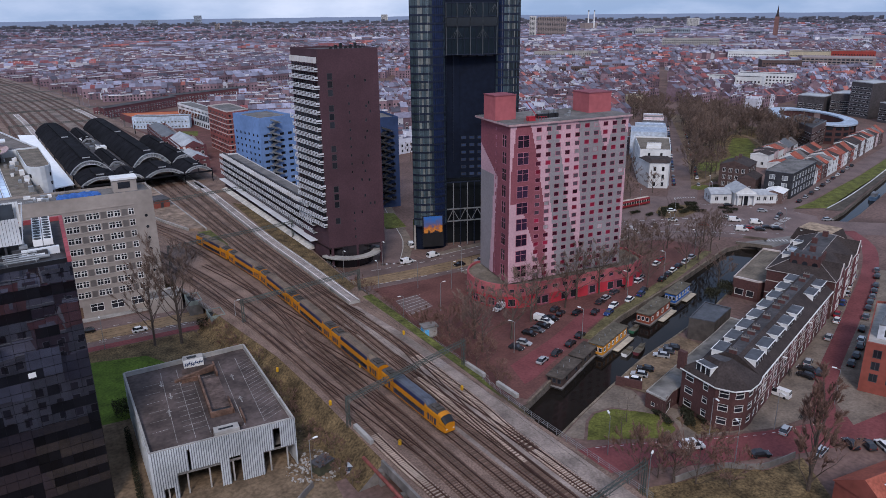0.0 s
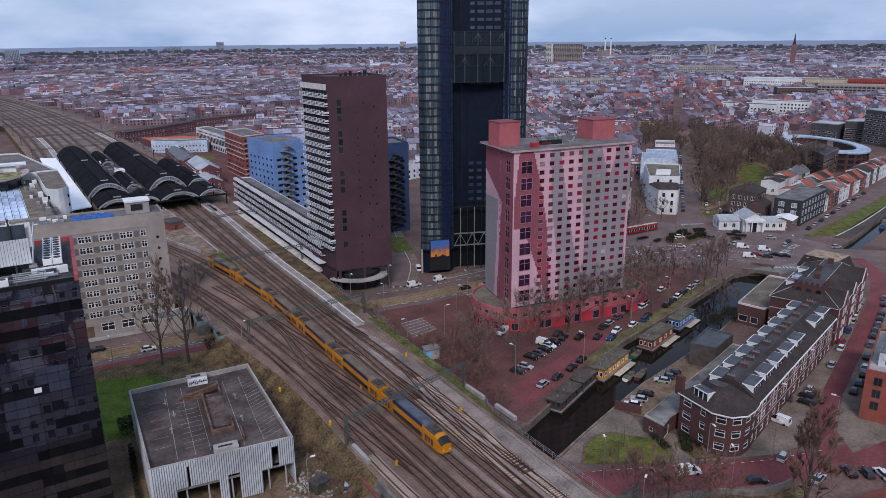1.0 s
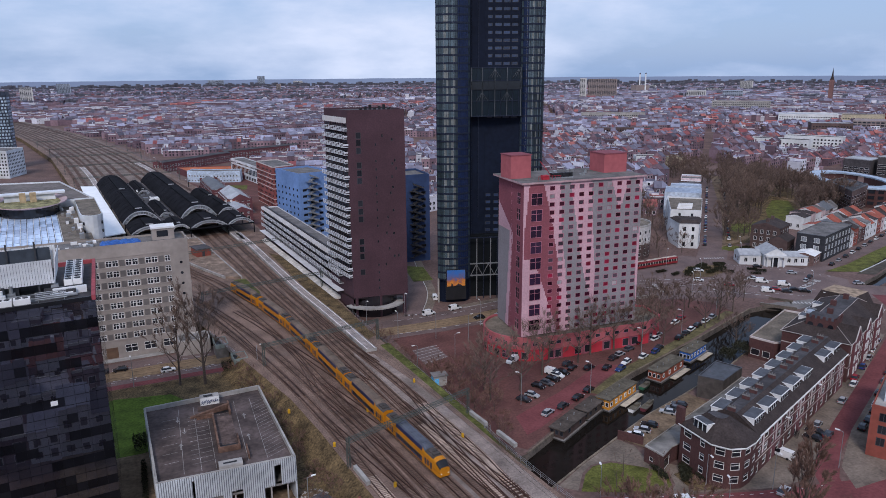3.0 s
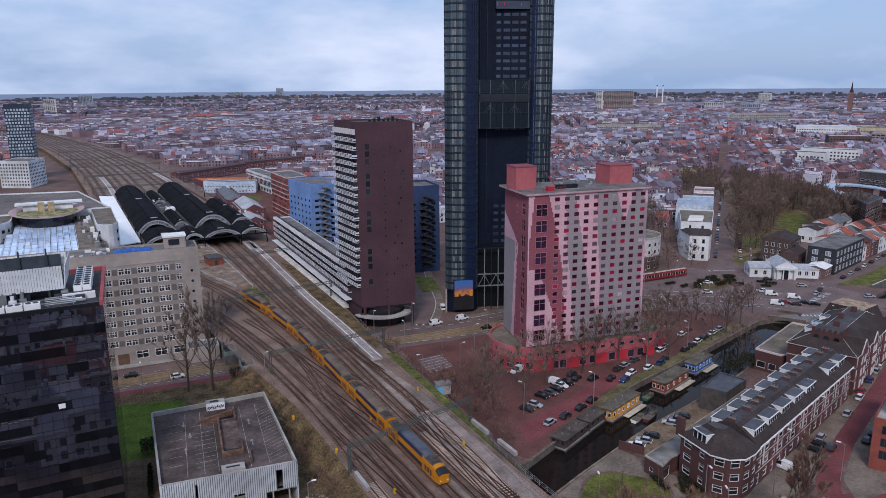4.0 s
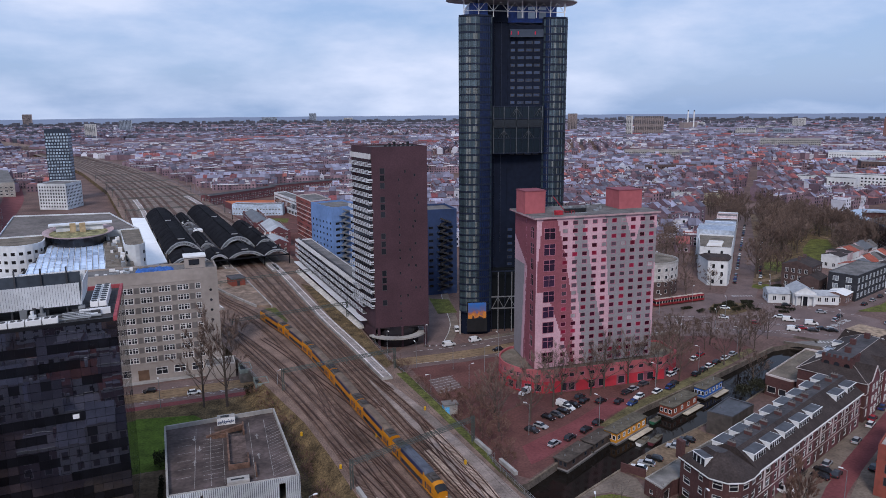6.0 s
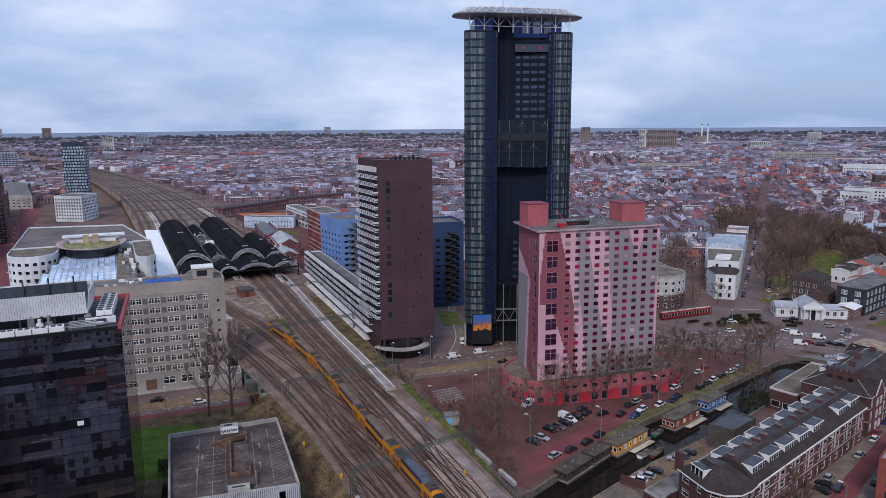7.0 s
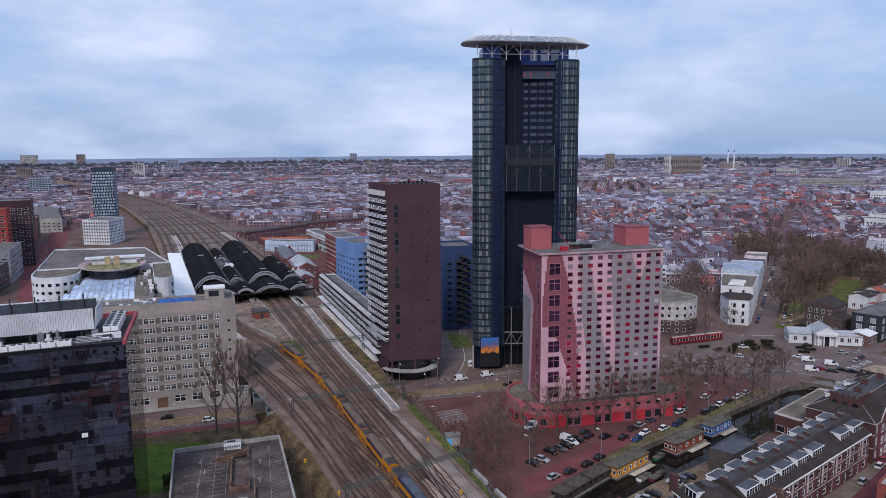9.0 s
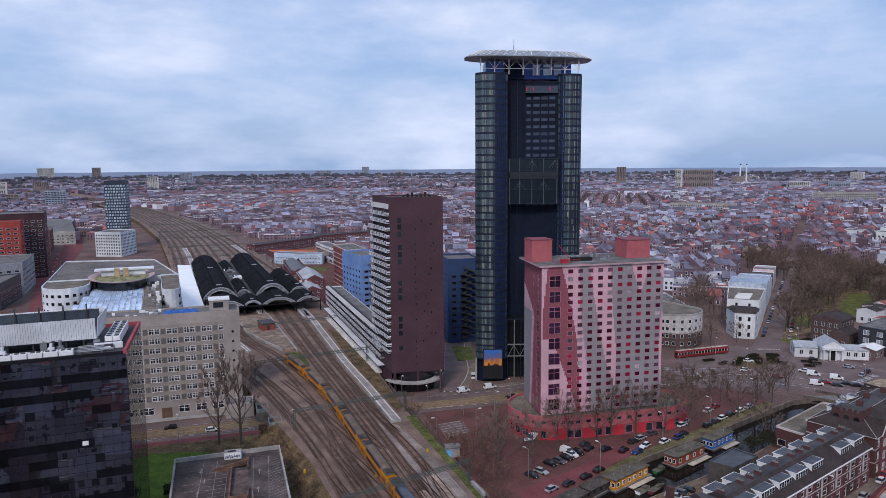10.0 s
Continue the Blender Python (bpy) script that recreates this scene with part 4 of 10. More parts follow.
# twenty balcony decks with three rails each and dark windows between
A, B = Vector((*DK[3], 0)), Vector((*DK[0], 0))
uu = (B - A).normalized()
nn = Vector((uu.y, -uu.x, 0))
FR = Matrix(((uu.x, -nn.x, 0, A.x), (uu.y, -nn.y, 0, A.y), (0, 0, 1, 0), (0, 0, 0, 1)))
LD = (B - A).length
NB, BZ = 20, 2.62
g = Mesh()
g.box(0, 1.5, -.05, .03, 0, 1.7)
balc_win = g.data("balcony_window", pane_m)
for k in range(NB):
    z = 14.8 + k * BZ
    d = 1.25 if k % 4 != 1 else 1.9
    b = Mesh()
    b.box(0.4, LD - .3 + (d - 1.2), -d, -.02, z, z + .2, 0, 1, m=FR)
    for q in (.36, .8, 1.24):
        b.box(0.4, LD - .3 + (d - 1.2), -d, -d + .08, z + q, z + q + .17, 0, m=FR)
    for c in range(10):
        b.box(.45 + c * 2.1, .63 + c * 2.1, -d + .02, -d + .1, z, z + 1.5, 0, m=FR)
    b.box(LD - .36 + (d - 1.2), LD - .28 + (d - 1.2), -d, -.02, z + .6, z + 1.15, 0, m=FR)
    part("balcony", b, [balc, deck_m], dk, "pale grey balcony with flat rails")
    for c in range(9):
        part("balcony_window", balc_win, None, dk, "", FR @ Matrix.Translation((.8 + c * 2.1, 0, z + .4)))
b = Mesh()
for c in range(10):
    b.box(.7 + c * 2, 1.0 + c * 2, -.9, .05, 14.8 + NB * BZ - .1, 14.8 + NB * BZ + 1.7, 0, m=FR)
tagged(part("balcony_fin", b, balc, dk), kind="stuff")
# open foot: round glass lobby, columns and a pale ring canopy
b = Mesh()
b.cyl(103.5, 214.5, 0, DZ0, 8.5, 0, 28)
part("lobby", b, glass("smoked_lobby_glass", (0.02, 0.018, 0.022)), dk)
ring = Mesh()
for k in range(28):
    a0, a1 = radians(190 + k * 5.5), radians(190 + (k + 1) * 5.5)
    lo = [(103.2 + r * math.cos(a), 213 + r * math.sin(a)) for r, a in ((8.4, a0), (11.4, a0), (11.4, a1), (8.4, a1))]
    ring.prism(lo, 4.1, 4.6, 0)
part("ring_canopy", ring, concrete, dk, "pale curved concrete canopy")
for x, y in ((95, 208.8), (103, 206.4), (111.5, 205.2), (114, 221), (95, 226)):
    b = Mesh()
    b.cyl(x, y, 0, DZ0 + .1, .55, 0, 10)
    part("column", b, plum, dk)
b = Mesh()
b.prism([(p[0], p[1]) for p in DK], DZ0 - .5, DZ0 - .02, 0)
part("soffit", b, plum_d, dk)

LOW = [(93.6, 218), (100.2, 219), (104.6, 330), (98.0, 331)]
lw = thing("low_wing", "long low plum wing with pale grey balcony bands beside the railway", "office building")
LZ = 19.2
wall(lw, "wall", LOW[3], LOW[0], 4.2, LZ, [(4 + k * 5.2, 5.2, 1.1, 2.2) for k in range(21)], [plum], style="d-")
wall(lw, "wall", LOW[0], LOW[1], 0, LZ, [], [plum])
wall(lw, "wall", LOW[1], LOW[2], 0, LZ, grid_rects(2, 100, 20, 3, 5, 3, 1.8, 1.6), [plum], style="d-")
wall(lw, "wall", LOW[2], LOW[3], 0, LZ, grid_rects(.5, 6, 2, 3, 5, 3, 1.8, 1.6), [plum], style="d-")
flat_roof(lw, LOW, LZ, [bitumen_g, balc], 0.5)
A, B = Vector((*LOW[3], 0)), Vector((*LOW[0], 0))
uu = (B - A).normalized()
nn = Vector((uu.y, -uu.x, 0))
FL = Matrix(((uu.x, -nn.x, 0, A.x), (uu.y, -nn.y, 0, A.y), (0, 0, 1, 0), (0, 0, 0, 1)))
LL = (B - A).length
for k in range(4):
    z = 8.2 + k * 2.7
    b = Mesh()
    d = 1.5 if k else 2.6
    b.box(0, LL + 1, -d, -.02, z, z + .2, 0, 1 if k else 0, m=FL)
    for q in ((.45, .9, 1.35) if k else ()):
        b.box(0, LL + 1, -d, -d + .08, z + q, z + q + .15, 0, m=FL)
    for c in (range(54) if k else ()):
        b.box(.5 + c * 2.1, .68 + c * 2.1, -d + .02, -d + .1, z, z + 1.5, 0, m=FL)
    part("balcony", b, [balc, deck_m], lw, "pale grey balcony with flat rails")
    g = Mesh()
    for c in range(44):
        g.box(1 + c * 2.5, 2.9 + c * 2.5, -.05, .03, z + .5, z + 2.2, 0, m=FL)
    tagged(part("balcony_glazing", g, pane_m, lw), kind="stuff")
b = Mesh()
for c in range(55):
    b.box(.7 + c * 2, 1.0 + c * 2, -1.4, .3, LZ - .2, LZ + .9, 0, m=FL)
tagged(part("roof_fin", b, balc, lw), kind="stuff")
b = Mesh()
b.box(0, LL, .3, .9, LZ + .3, LZ + 1.3, 0, m=FL)
part("roof_edge", b, plum_d, lw)
b = Mesh()
b.prism([(100.6, 221), (107.5, 226), (112, 330), (104.9, 330)], 0, 12.2, 0, 1)
part("rear_wing", b, [plum, mat("pale_blue_grey_roofing", (.3, .34, .4), .7, vary=.15, stain=.3)], lw, "lower rear wing with a pale blue roof")
cp = Mesh()
cp.solid([(91.6, 220, 4.4), (93.4, 220, 4.4), (96.6, 325, 4.4), (94.6, 325, 4.4)], [(91.2, 220, 4.7), (93.3, 220, 5.6), (96.4, 325, 5.6), (94.2, 325, 4.7)], 0)
tagged(part("platform_canopy", cp, mat("cream_canopy_sheet", (.5, .47, .43), .7, stain=.25)), "long cream platform canopy along the low wing", "canopy")

# ---- blue buildings ----
blue_m = mat("bright_blue_cladding", (0.15, 0.25, 0.47), 0.6, vary=0.1, stain=0.15)
blue_d = mat("deep_blue_cladding", (0.035, 0.06, 0.14), 0.6, vary=0.1, stain=0.15)


def blue_block(poly, z1, label, m):
    t = thing("blue_building", label, "office building")
    for i in range(4):
        a, b = Vector(poly[i]), Vector(poly[(i + 1) % 4])
        ln = (b - a).length
        n = max(1, int(ln / 4))
        wall(t, "wall", poly[i], poly[(i + 1) % 4], 0, z1, grid_rects(.6, ln - .6, n, 3.5, int((z1 - 6) / 3), 3, 1.3 if i == 3 else 2.2, 1.2), [m], style="d-")
    flat_roof(t, poly, z1, [bitumen_g, m], 0.9)
    return t


def stair_tower(t, x, y, deg, z1, m):
    """An outside stair: landings, slanting flights and posts."""
    fr = pose(x, y, 0, 0, 0, deg)
    for k in range(int(z1 / 3)):
        b = Mesh()
        z = 2 + k * 3
        b.box(0, 1.4, -2.2, 0, z, z + .2, 0, m=fr)
        b.box(5.2, 6.4, -2.2, 0, z + 1.5, z + 1.7, 0, m=fr)
        b.solid([fr @ Vector(p) for p in ((1.4, -1.1, z), (5.2, -1.1, z + 1.5), (5.2, 0, z + 1.5), (1.4, 0, z))],
                [fr @ Vector(p) for p in ((1.4, -1.1, z + .9), (5.2, -1.1, z + 2.4), (5.2, 0, z + 2.4), (1.4, 0, z + .9))], 0)
        b.solid([fr @ Vector(p) for p in ((1.4, -2.2, z + 3), (5.2, -2.2, z + 1.5), (5.2, -1.1, z + 1.5), (1.4, -1.1, z + 3))],
                [fr @ Vector(p) for p in ((1.4, -2.2, z + 3.8), (5.2, -2.2, z + 2.3), (5.2, -1.1, z + 2.3), (1.4, -1.1, z + 3.8))], 0)
        part("stair_flight", b, m, t)


t = blue_block(rectangle(112.5, 318, 18, 26, 8), 35.5, "bright blue clad building with an outside steel stair", blue_m)
stair_tower(t, 116, 318.4, 8, 34, steel)
t = blue_block(rectangle(140, 268, 15, 20, -10), 38.5, "deep blue clad building on columns beside the plum tower", blue_d)
stair_tower(t, 145.5, 267, -10, 35, frame_d)

# ---- the tall glass tower ----
tg = thing("skyscraper", "tall dark glass tower with rounded wings and a steel roof canopy", "skyscraper")
navy = mat("navy_metal_panel", (0.016, 0.022, 0.04), 0.45, 0.2, vary=0.1, stain=0.15)
cobalt = mat("cobalt_glass_panel", (0.012, 0.021, 0.058), 0.25, vary=0.15, stain=0.2)
tglass = glass("greenish_tower_glass", (0.045, 0.066, 0.078), 0.08, 0.6, 0.35, 1.5, 0.5)
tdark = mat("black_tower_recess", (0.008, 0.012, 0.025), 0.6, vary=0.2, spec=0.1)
TW = Matrix.Translation((127.6, 210.6, 0)) @ Matrix.Rotation(radians(-21), 4, "Z")  # x along the front
tblind = mat("pale_blind_behind_glass", (0.125, 0.135, 0.13), 0.2, vary=0.2, island=.5, spec=.4)
blind_rng = random.Random(17)
TZ, TZB = 115.2, 9.0
FLOOR = 2.655


def tower_wing(x0, x1, depth, bulge, side, set_back=0.0):
    """A wing with a bowed glass front: slabs, curtain glass and mullions floor by floor."""
    front = []
    n = 15
    for k in range(n + 1):
        s = k / n
        x = x0 + (x1 - x0) * s
        e = abs(2 * s - 1)
        y = set_back - bulge * (1 - e ** 3.2)
        front.append((x, y))
    taper = 5.0 if side == 0 else 0.0
    back = [(x1, depth), (x0 + taper, depth)]
    poly = front + back
    floors = int((TZ - TZB) / FLOOR + .5)
    for k in range(floors):
        z = TZB + k * FLOOR
        b = Mesh()
        out = [(x + (x - (x0 + x1) / 2) * .012, y - .12) for x, y in front] + back
        b.solid([TW @ Vector((x, y, z - .3)) for x, y in out], [TW @ Vector((x, y, z + .3)) for x, y in out], 0)
        part("floor_slab", b, navy, tg)
        g = Mesh()
        for i in range(n):
            (ax, ay), (bx, by) = front[i], front[i + 1]
            blue = (side == 0 and 9 <= i <= 13) or (side == 1 and i in (1, 2, 3))
            lit = not blue and ((side == 0 and i in (3, 4, 6, 7)) or (side == 1 and i in (6, 9, 10))) and blind_rng.random() < .42
            g.face([TW @ Vector((ax, ay, z + .2)), TW @ Vector((bx, by, z + .2)), TW @ Vector((bx, by, z + FLOOR - .16)), TW @ Vector((ax, ay, z + FLOOR - .16))], 1 if blue else 2 if lit else 0)
        part("glass_band", g, [tglass, cobalt, tblind], tg)
        g = Mesh()
        for q in (0, 1):
            (ax, ay), (bx, by) = ((x1, depth), front[-1]) if q == 0 else (front[0], (x0 + taper, depth))
            if q == 0:
                (ax, ay), (bx, by) = front[-1], (x1, depth)
                g.face([TW @ Vector((ax, ay, z)), TW @ Vector((bx, by, z)), TW @ Vector((bx, by, z + FLOOR)), TW @ Vector((ax, ay, z + FLOOR))])
            else:
                g.face([TW @ Vector((bx, by, z)), TW @ Vector((ax, ay, z)), TW @ Vector((ax, ay, z + FLOOR)), TW @ Vector((bx, by, z + FLOOR))])
        part("side_panel", g, navy, tg)
    for i in range(n + 1):
        x, y = front[i]
        b = Mesh()
        b.bar(TW @ Vector((x, y - .1, TZB)), TW @ Vector((x, y - .1, TZ)), .045 if i % 5 else .08)
        part("mullion", b, steel if i in (3, 7) else navy, tg)
    b = Mesh()
    b.solid([TW @ Vector((x, y, TZ)) for x, y in poly], [TW @ Vector((x, y, TZ + .6)) for x, y in poly], 0)
    part("wing_cap", b, navy, tg)
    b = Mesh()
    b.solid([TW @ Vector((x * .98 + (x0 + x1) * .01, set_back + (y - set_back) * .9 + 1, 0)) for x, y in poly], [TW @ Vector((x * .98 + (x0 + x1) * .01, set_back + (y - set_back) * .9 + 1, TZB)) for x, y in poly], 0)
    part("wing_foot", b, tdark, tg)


tower_wing(.5, 12.4, 20, 2.4, 0)
tower_wing(31.9, 40.6, 22, 1.8, 1, 5.5)
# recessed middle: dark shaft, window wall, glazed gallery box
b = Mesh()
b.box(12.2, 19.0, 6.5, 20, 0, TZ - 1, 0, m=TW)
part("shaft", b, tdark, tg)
for q in ((16.6, 16.9, 6.2, 6.5, 30), (14.2, 14.35, 6.3, 6.5, 0)):
    b = Mesh()
    b.box(*q, TZ - 1, 0, m=TW)
    part("shaft_rail", b, navy, tg)
p0, p1 = TW @ Vector((19.0, 7.0, 0)), TW @ Vector((31.9, 5.8, 0))
wall(tg, "core_wall", p0[:2], p1[:2], 0, TZ - 2, [(2.0, 66.7 + 2.66 * k, 1.6, 1.1) for k in range(16)] + [(4.9, 66.7 + 2.66 * k, 2.4, 1.1) for k in range(16)] + [(7.9, 66.7 + 2.66 * k, 2.4, 1.1) for k in range(16)] + [(10.8, 66.7 + 2.66 * k, 2.2, 1.1) for k in range(16)] + [(1.6 + 3 * c, 14 + 2.66 * k, 1.8, 1.1) for k in range(10) for c in range(4)], [tdark], style="d-", glassy=glass("bluish_core_glass", (0.035, 0.055, 0.11), 0.1))
b = Mesh()
b.box(19.6, 31.8, 5.2, 6.4, 108.9, 111.6, 0, m=TW)
part("core_band", b, glass("grey_band_glass", (0.03, 0.037, 0.055), .15), tg)
for x in (19.9, 22.4, 28.6):
    b = Mesh()
    b.box(x, x + .3, 5.05, 5.2, 109.8, 110.9, 0, m=TW)
    part("aircraft_light", b, mat("red_lamp_glass", (.7, .02, .06), .3, bump=0), tg)
p2 = TW @ Vector((19.0, 12, 0))
wall(tg, "core_wall", p2[:2], p0[:2], 0, TZ - 2, [], [tdark])
b = Mesh()
b.box(12.4, 31.8, 8, 21, TZ - 2.2, TZ - 1.8, 0, m=TW)
part("core_roof", b, bitumen, tg)
for z0, z1, mm in ((67.5, 84.5, 0),):
    b = Mesh()
    b.box(12.4, 31.8, 2.5, 7, z0, z1, 0, m=TW)
    part("gallery", b, glass("dark_gallery_glass", (0.008, 0.014, 0.02), 0.1, 0.4, 0.4, 1.4, 0.3), tg)
    for z in (z0, z0 + 5.3, z0 + 9.2, z1 - 4.6, z1 - .2):
        b = Mesh()
        b.box(12.4, 31.8, 2.28, 2.5, z, z + .35, 0, m=TW)
        part("gallery_beam", b, navy, tg)
    for c in range(9):
        b = Mesh()
        x = 13.2 + c * 2.15
        b.box(x, x + .14, 2.3, 2.5, z0, z1, 0, m=TW)
        part("gallery_post", b, navy, tg)
    pale_steel = mat("dull_pale_steel", (0.1, 0.11, 0.12), 0.6, 0.3, vary=.2)
    for c, dz in ((17.2, z0 + 5.5), (26.2, z0 + 5.5), (21.8, z1 - 3.6), (30.4, z1 - 3.6)):
        b = Mesh()
        for k in range(-2, 3):
            b.bar(TW @ Vector((c, 2.2, dz + 3.0)), TW @ Vector((min(c + k * 1.1, 31.6), 2.2, dz)), .07)
        part("brace", b, pale_steel, tg)
    for x in (13.4, 17.2, 21.8, 26.2, 31.2):
        b = Mesh()
        b.box(x - .12, x + .12, 2.12, 2.28, z0, z1, 0, m=TW)
        part("gallery_column", b, pale_steel, tg)
    b = Mesh()
    b.box(13, 31.6, 2.12, 2.3, z0 + 9.4, z0 + 12.2, 0, m=TW)
    part("gallery_window_band", b, glass("grey_gallery_band", (0.02, 0.026, 0.033), .12), tg)
# foot: columns, banner, glazed front
b = Mesh()
b.box(1.5, 11, .4, 8, 0, TZB, 0, m=TW)
b.box(12.5, 31.8, 4.2, 8, 0, 24, 0, m=TW)
part("foot", b, glass("dark_foot_glass", (0.01, 0.012, 0.014), 0.15, 0.4, 0.4, 1.35, 0.25), tg)
for k in range(8):
    b = Mesh()
    x = 12.6 + k * 2.6
    b.box(x, x + .3, 1.2, 1.5, 0, 23.5, 0, m=TW)
    part("foot_post", b, steel if k in (1, 3, 5) else navy, tg)
for z in (9, 13.5, 23.4):
    b = Mesh()
    b.box(12.4, 31.5, 1.0, 1.6, z, z + .35, 0, m=TW)
    part("foot_beam", b, steel if z < 20 else navy, tg)
for k in range(4):
    b = Mesh()
    b.bar(TW @ Vector((13 + k * 4.5, 1.2, 9.2)), TW @ Vector((15.2 + k * 4.5, 1.2, 13.5)), .14)
    b.bar(TW @ Vector((17.5 + k * 4.5, 1.2, 9.2)), TW @ Vector((15.2 + k * 4.5, 1.2, 13.5)), .14)
    part("brace", b, steel, tg)
for x in (.6, 4.2):
    b = Mesh()
    p = TW @ Vector((x, -.6, 0))
    b.cyl(p.x, p.y, 0, TZB + .1, .35, 0, 10)
    part("column", b, concrete, tg)
# a sunset picture on the screen at the foot
bn = thing("billboard", "large screen showing a sunset picture on the tower", "billboard")
b = Mesh()
b.box(3.0, 10.6, -2.75, -2.5, 1.4, 13.0, 0, m=TW)
part("screen_frame", b, black_m, bn)
bm_s = bpy.data.materials.new("sunset_picture")
bm_s.use_nodes = True
nt = bm_s.node_tree
geo = nt.nodes.new("ShaderNodeNewGeometry")
sep = nt.nodes.new("ShaderNodeSeparateXYZ")
nt.links.new(geo.outputs["Position"], sep.inputs[0])
nz = nt.nodes.new("ShaderNodeTexNoise")
nz.inputs["Scale"].default_value = 0.55
nz.inputs["Detail"].default_value = 5.0
nt.links.new(geo.outputs["Position"], nz.inputs["Vector"])
mr = nt.nodes.new("ShaderNodeMapRange")
mr.inputs["From Min"].default_value, mr.inputs["From Max"].default_value = 6.4 * S, 12.4 * S
nt.links.new(sep.outputs["Z"], mr.inputs["Value"])
ad = nt.nodes.new("ShaderNodeMath")
ad.operation = "MULTIPLY_ADD"
ad.inputs[1].default_value = 1.3
nt.links.new(nz.outputs["Fac"], ad.inputs[0])
sb = nt.nodes.new("ShaderNodeMath")
sb.operation = "SUBTRACT"
sb.inputs[1].default_value = 0.62
nt.links.new(mr.outputs["Result"], sb.inputs[0])
nt.links.new(sb.outputs[0], ad.inputs[2])
rp = nt.nodes.new("ShaderNodeValToRGB")
rp.color_ramp.elements[0].position, rp.color_ramp.elements[0].color = 0.0, (0.02, 0.02, 0.03, 1)
rp.color_ramp.elements[1].position, rp.color_ramp.elements[1].color = 1.0, (0.03, 0.12, 0.36, 1)
for q, c in ((0.16, (0.55, 0.2, 0.03, 1)), (0.34, (0.35, 0.12, 0.05, 1)), (0.5, (0.1, 0.1, 0.2, 1))):
    e = rp.color_ramp.elements.new(q)
    e.color = c
nt.links.new(ad.outputs[0], rp.inputs["Fac"])
bs = nt.nodes["Principled BSDF"]
bs.inputs["Roughness"].default_value = 0.35
nt.links.new(rp.outputs["Color"], bs.inputs["Base Color"])
nt.links.new(rp.outputs["Color"], bs.inputs["Emission Color"])
bs.inputs["Emission Strength"].default_value = 0.12
b = Mesh()
b.box(3.4, 10.2, -2.82, -2.75, 6.6, 12.7, 0, m=TW)
part("screen", b, bm_s, bn)
# crown: blue drum, trusses, wide lattice canopy, mast
b = Mesh()
b.box(4.4, 11, 2, 18, TZ + .3, TZ + 4.9, 0, m=TW)
b.box(12, 19, 6, 18, TZ - 1, TZ + 4.9, 1, m=TW)
b.box(19, 37, 7.6, 18, TZ - 1, TZ + 4.6, 0, m=TW)
part("crown_room", b, [mat("cobalt_crown_panel", (0.03, 0.07, 0.26), 0.35), tdark], tg)
b = Mesh()
for x in (22.5, 26.5, 30.5):
    b.box(x, x + 2.6, 7.4, 7.6, TZ + .4, TZ + 2.6, 0, m=TW)
    b.box(x, x + 2.6, 7.4, 7.6, TZ + 3.3, TZ + 4.4, 0, m=TW)
part("crown_window", b, glass("pale_crown_glass", (0.3, 0.36, 0.42), 0.1), tg)
ZC = TZ + 5.3
def crown_pt(x, z):
    """A point on the truss line, which runs slightly back towards the far wing."""
    return TW @ Vector((x, .4 + max(0, x - 3) * .15, z))


for k in range(8):
    b = Mesh()
    x = 2.4 + k * 5.3
    x2, xm = min(x + 5.3, 39.8), min(x + 2.65, 39.8)
    b.bar(crown_pt(x, TZ + .2), crown_pt(x, ZC + .7), .18)
    b.bar(crown_pt(x, TZ + 2.3), crown_pt(xm, ZC), .11)
    b.bar(crown_pt(x2, TZ + 2.3), crown_pt(xm, ZC), .11)
    b.bar(crown_pt(x, TZ + 2.3), crown_pt(x2, TZ + 2.3), .13)
    part("crown_truss", b, white_paint, tg)
oval, oval2 = [], []
for k in range(40):
    a = 2 * math.pi * k / 40
    sx = math.copysign(abs(math.cos(a)) ** .72, math.cos(a))
    sy = math.copysign(abs(math.sin(a)) ** .55, math.sin(a))
    oval.append((21.0 + 24.4 * sx, 9 + 10.5 * sy + 4.6 * sx))
    oval2.append((21.0 + 19.6 * sx, 9 + 6.8 * sy + 3.7 * sx))
b = Mesh()
cpm = mat("pale_canopy_mesh", (0.3, 0.33, 0.36), 0.35, 0.4, vary=0.15)
b.solid([TW @ Vector((x, y, ZC + .9)) for x, y in oval], [TW @ Vector((x, y, ZC + 1.15)) for x, y in oval], 0)
b.solid([TW @ Vector((21 + (x - 21) * .99, 9 + (y - 9) * .99, ZC + 1.15)) for x, y in oval], [TW @ Vector((x, y, ZC + 3.4)) for x, y in oval2], 0)
b.solid([TW @ Vector((x * .96 + .8, y * .96 + .4, ZC + .55)) for x, y in oval2], [TW @ Vector((x, y, ZC + .9)) for x, y in oval], 1)
part("canopy", b, [cpm, mat("grey_canopy_underside", (0.5, 0.52, 0.55), 0.6)], tg, "wide pale lattice roof canopy")
for k in range(40):
    b = Mesh()
    (ax, ay), (bx, by) = oval[k], oval2[k]
    b.bar(TW @ Vector((ax, ay, ZC + 1.2)), TW @ Vector((bx, by, ZC + 3.45)), .13)
    cx2, cy2 = oval2[(k + 1) % 40]
    b.bar(TW @ Vector((ax, ay, ZC + 1.2)), TW @ Vector((cx2, cy2, ZC + 3.45)), .1)
    b.bar(TW @ Vector((bx, by, ZC + 3.45)), TW @ Vector((cx2, cy2, ZC + 3.45)), .12)
    part("canopy_rib", b, white_paint, tg)
b = Mesh()
b.bar(TW @ Vector((15.5, 9, ZC + 3)), TW @ Vector((15.5, 9, ZC + 8.6)), .18, r2=.05)
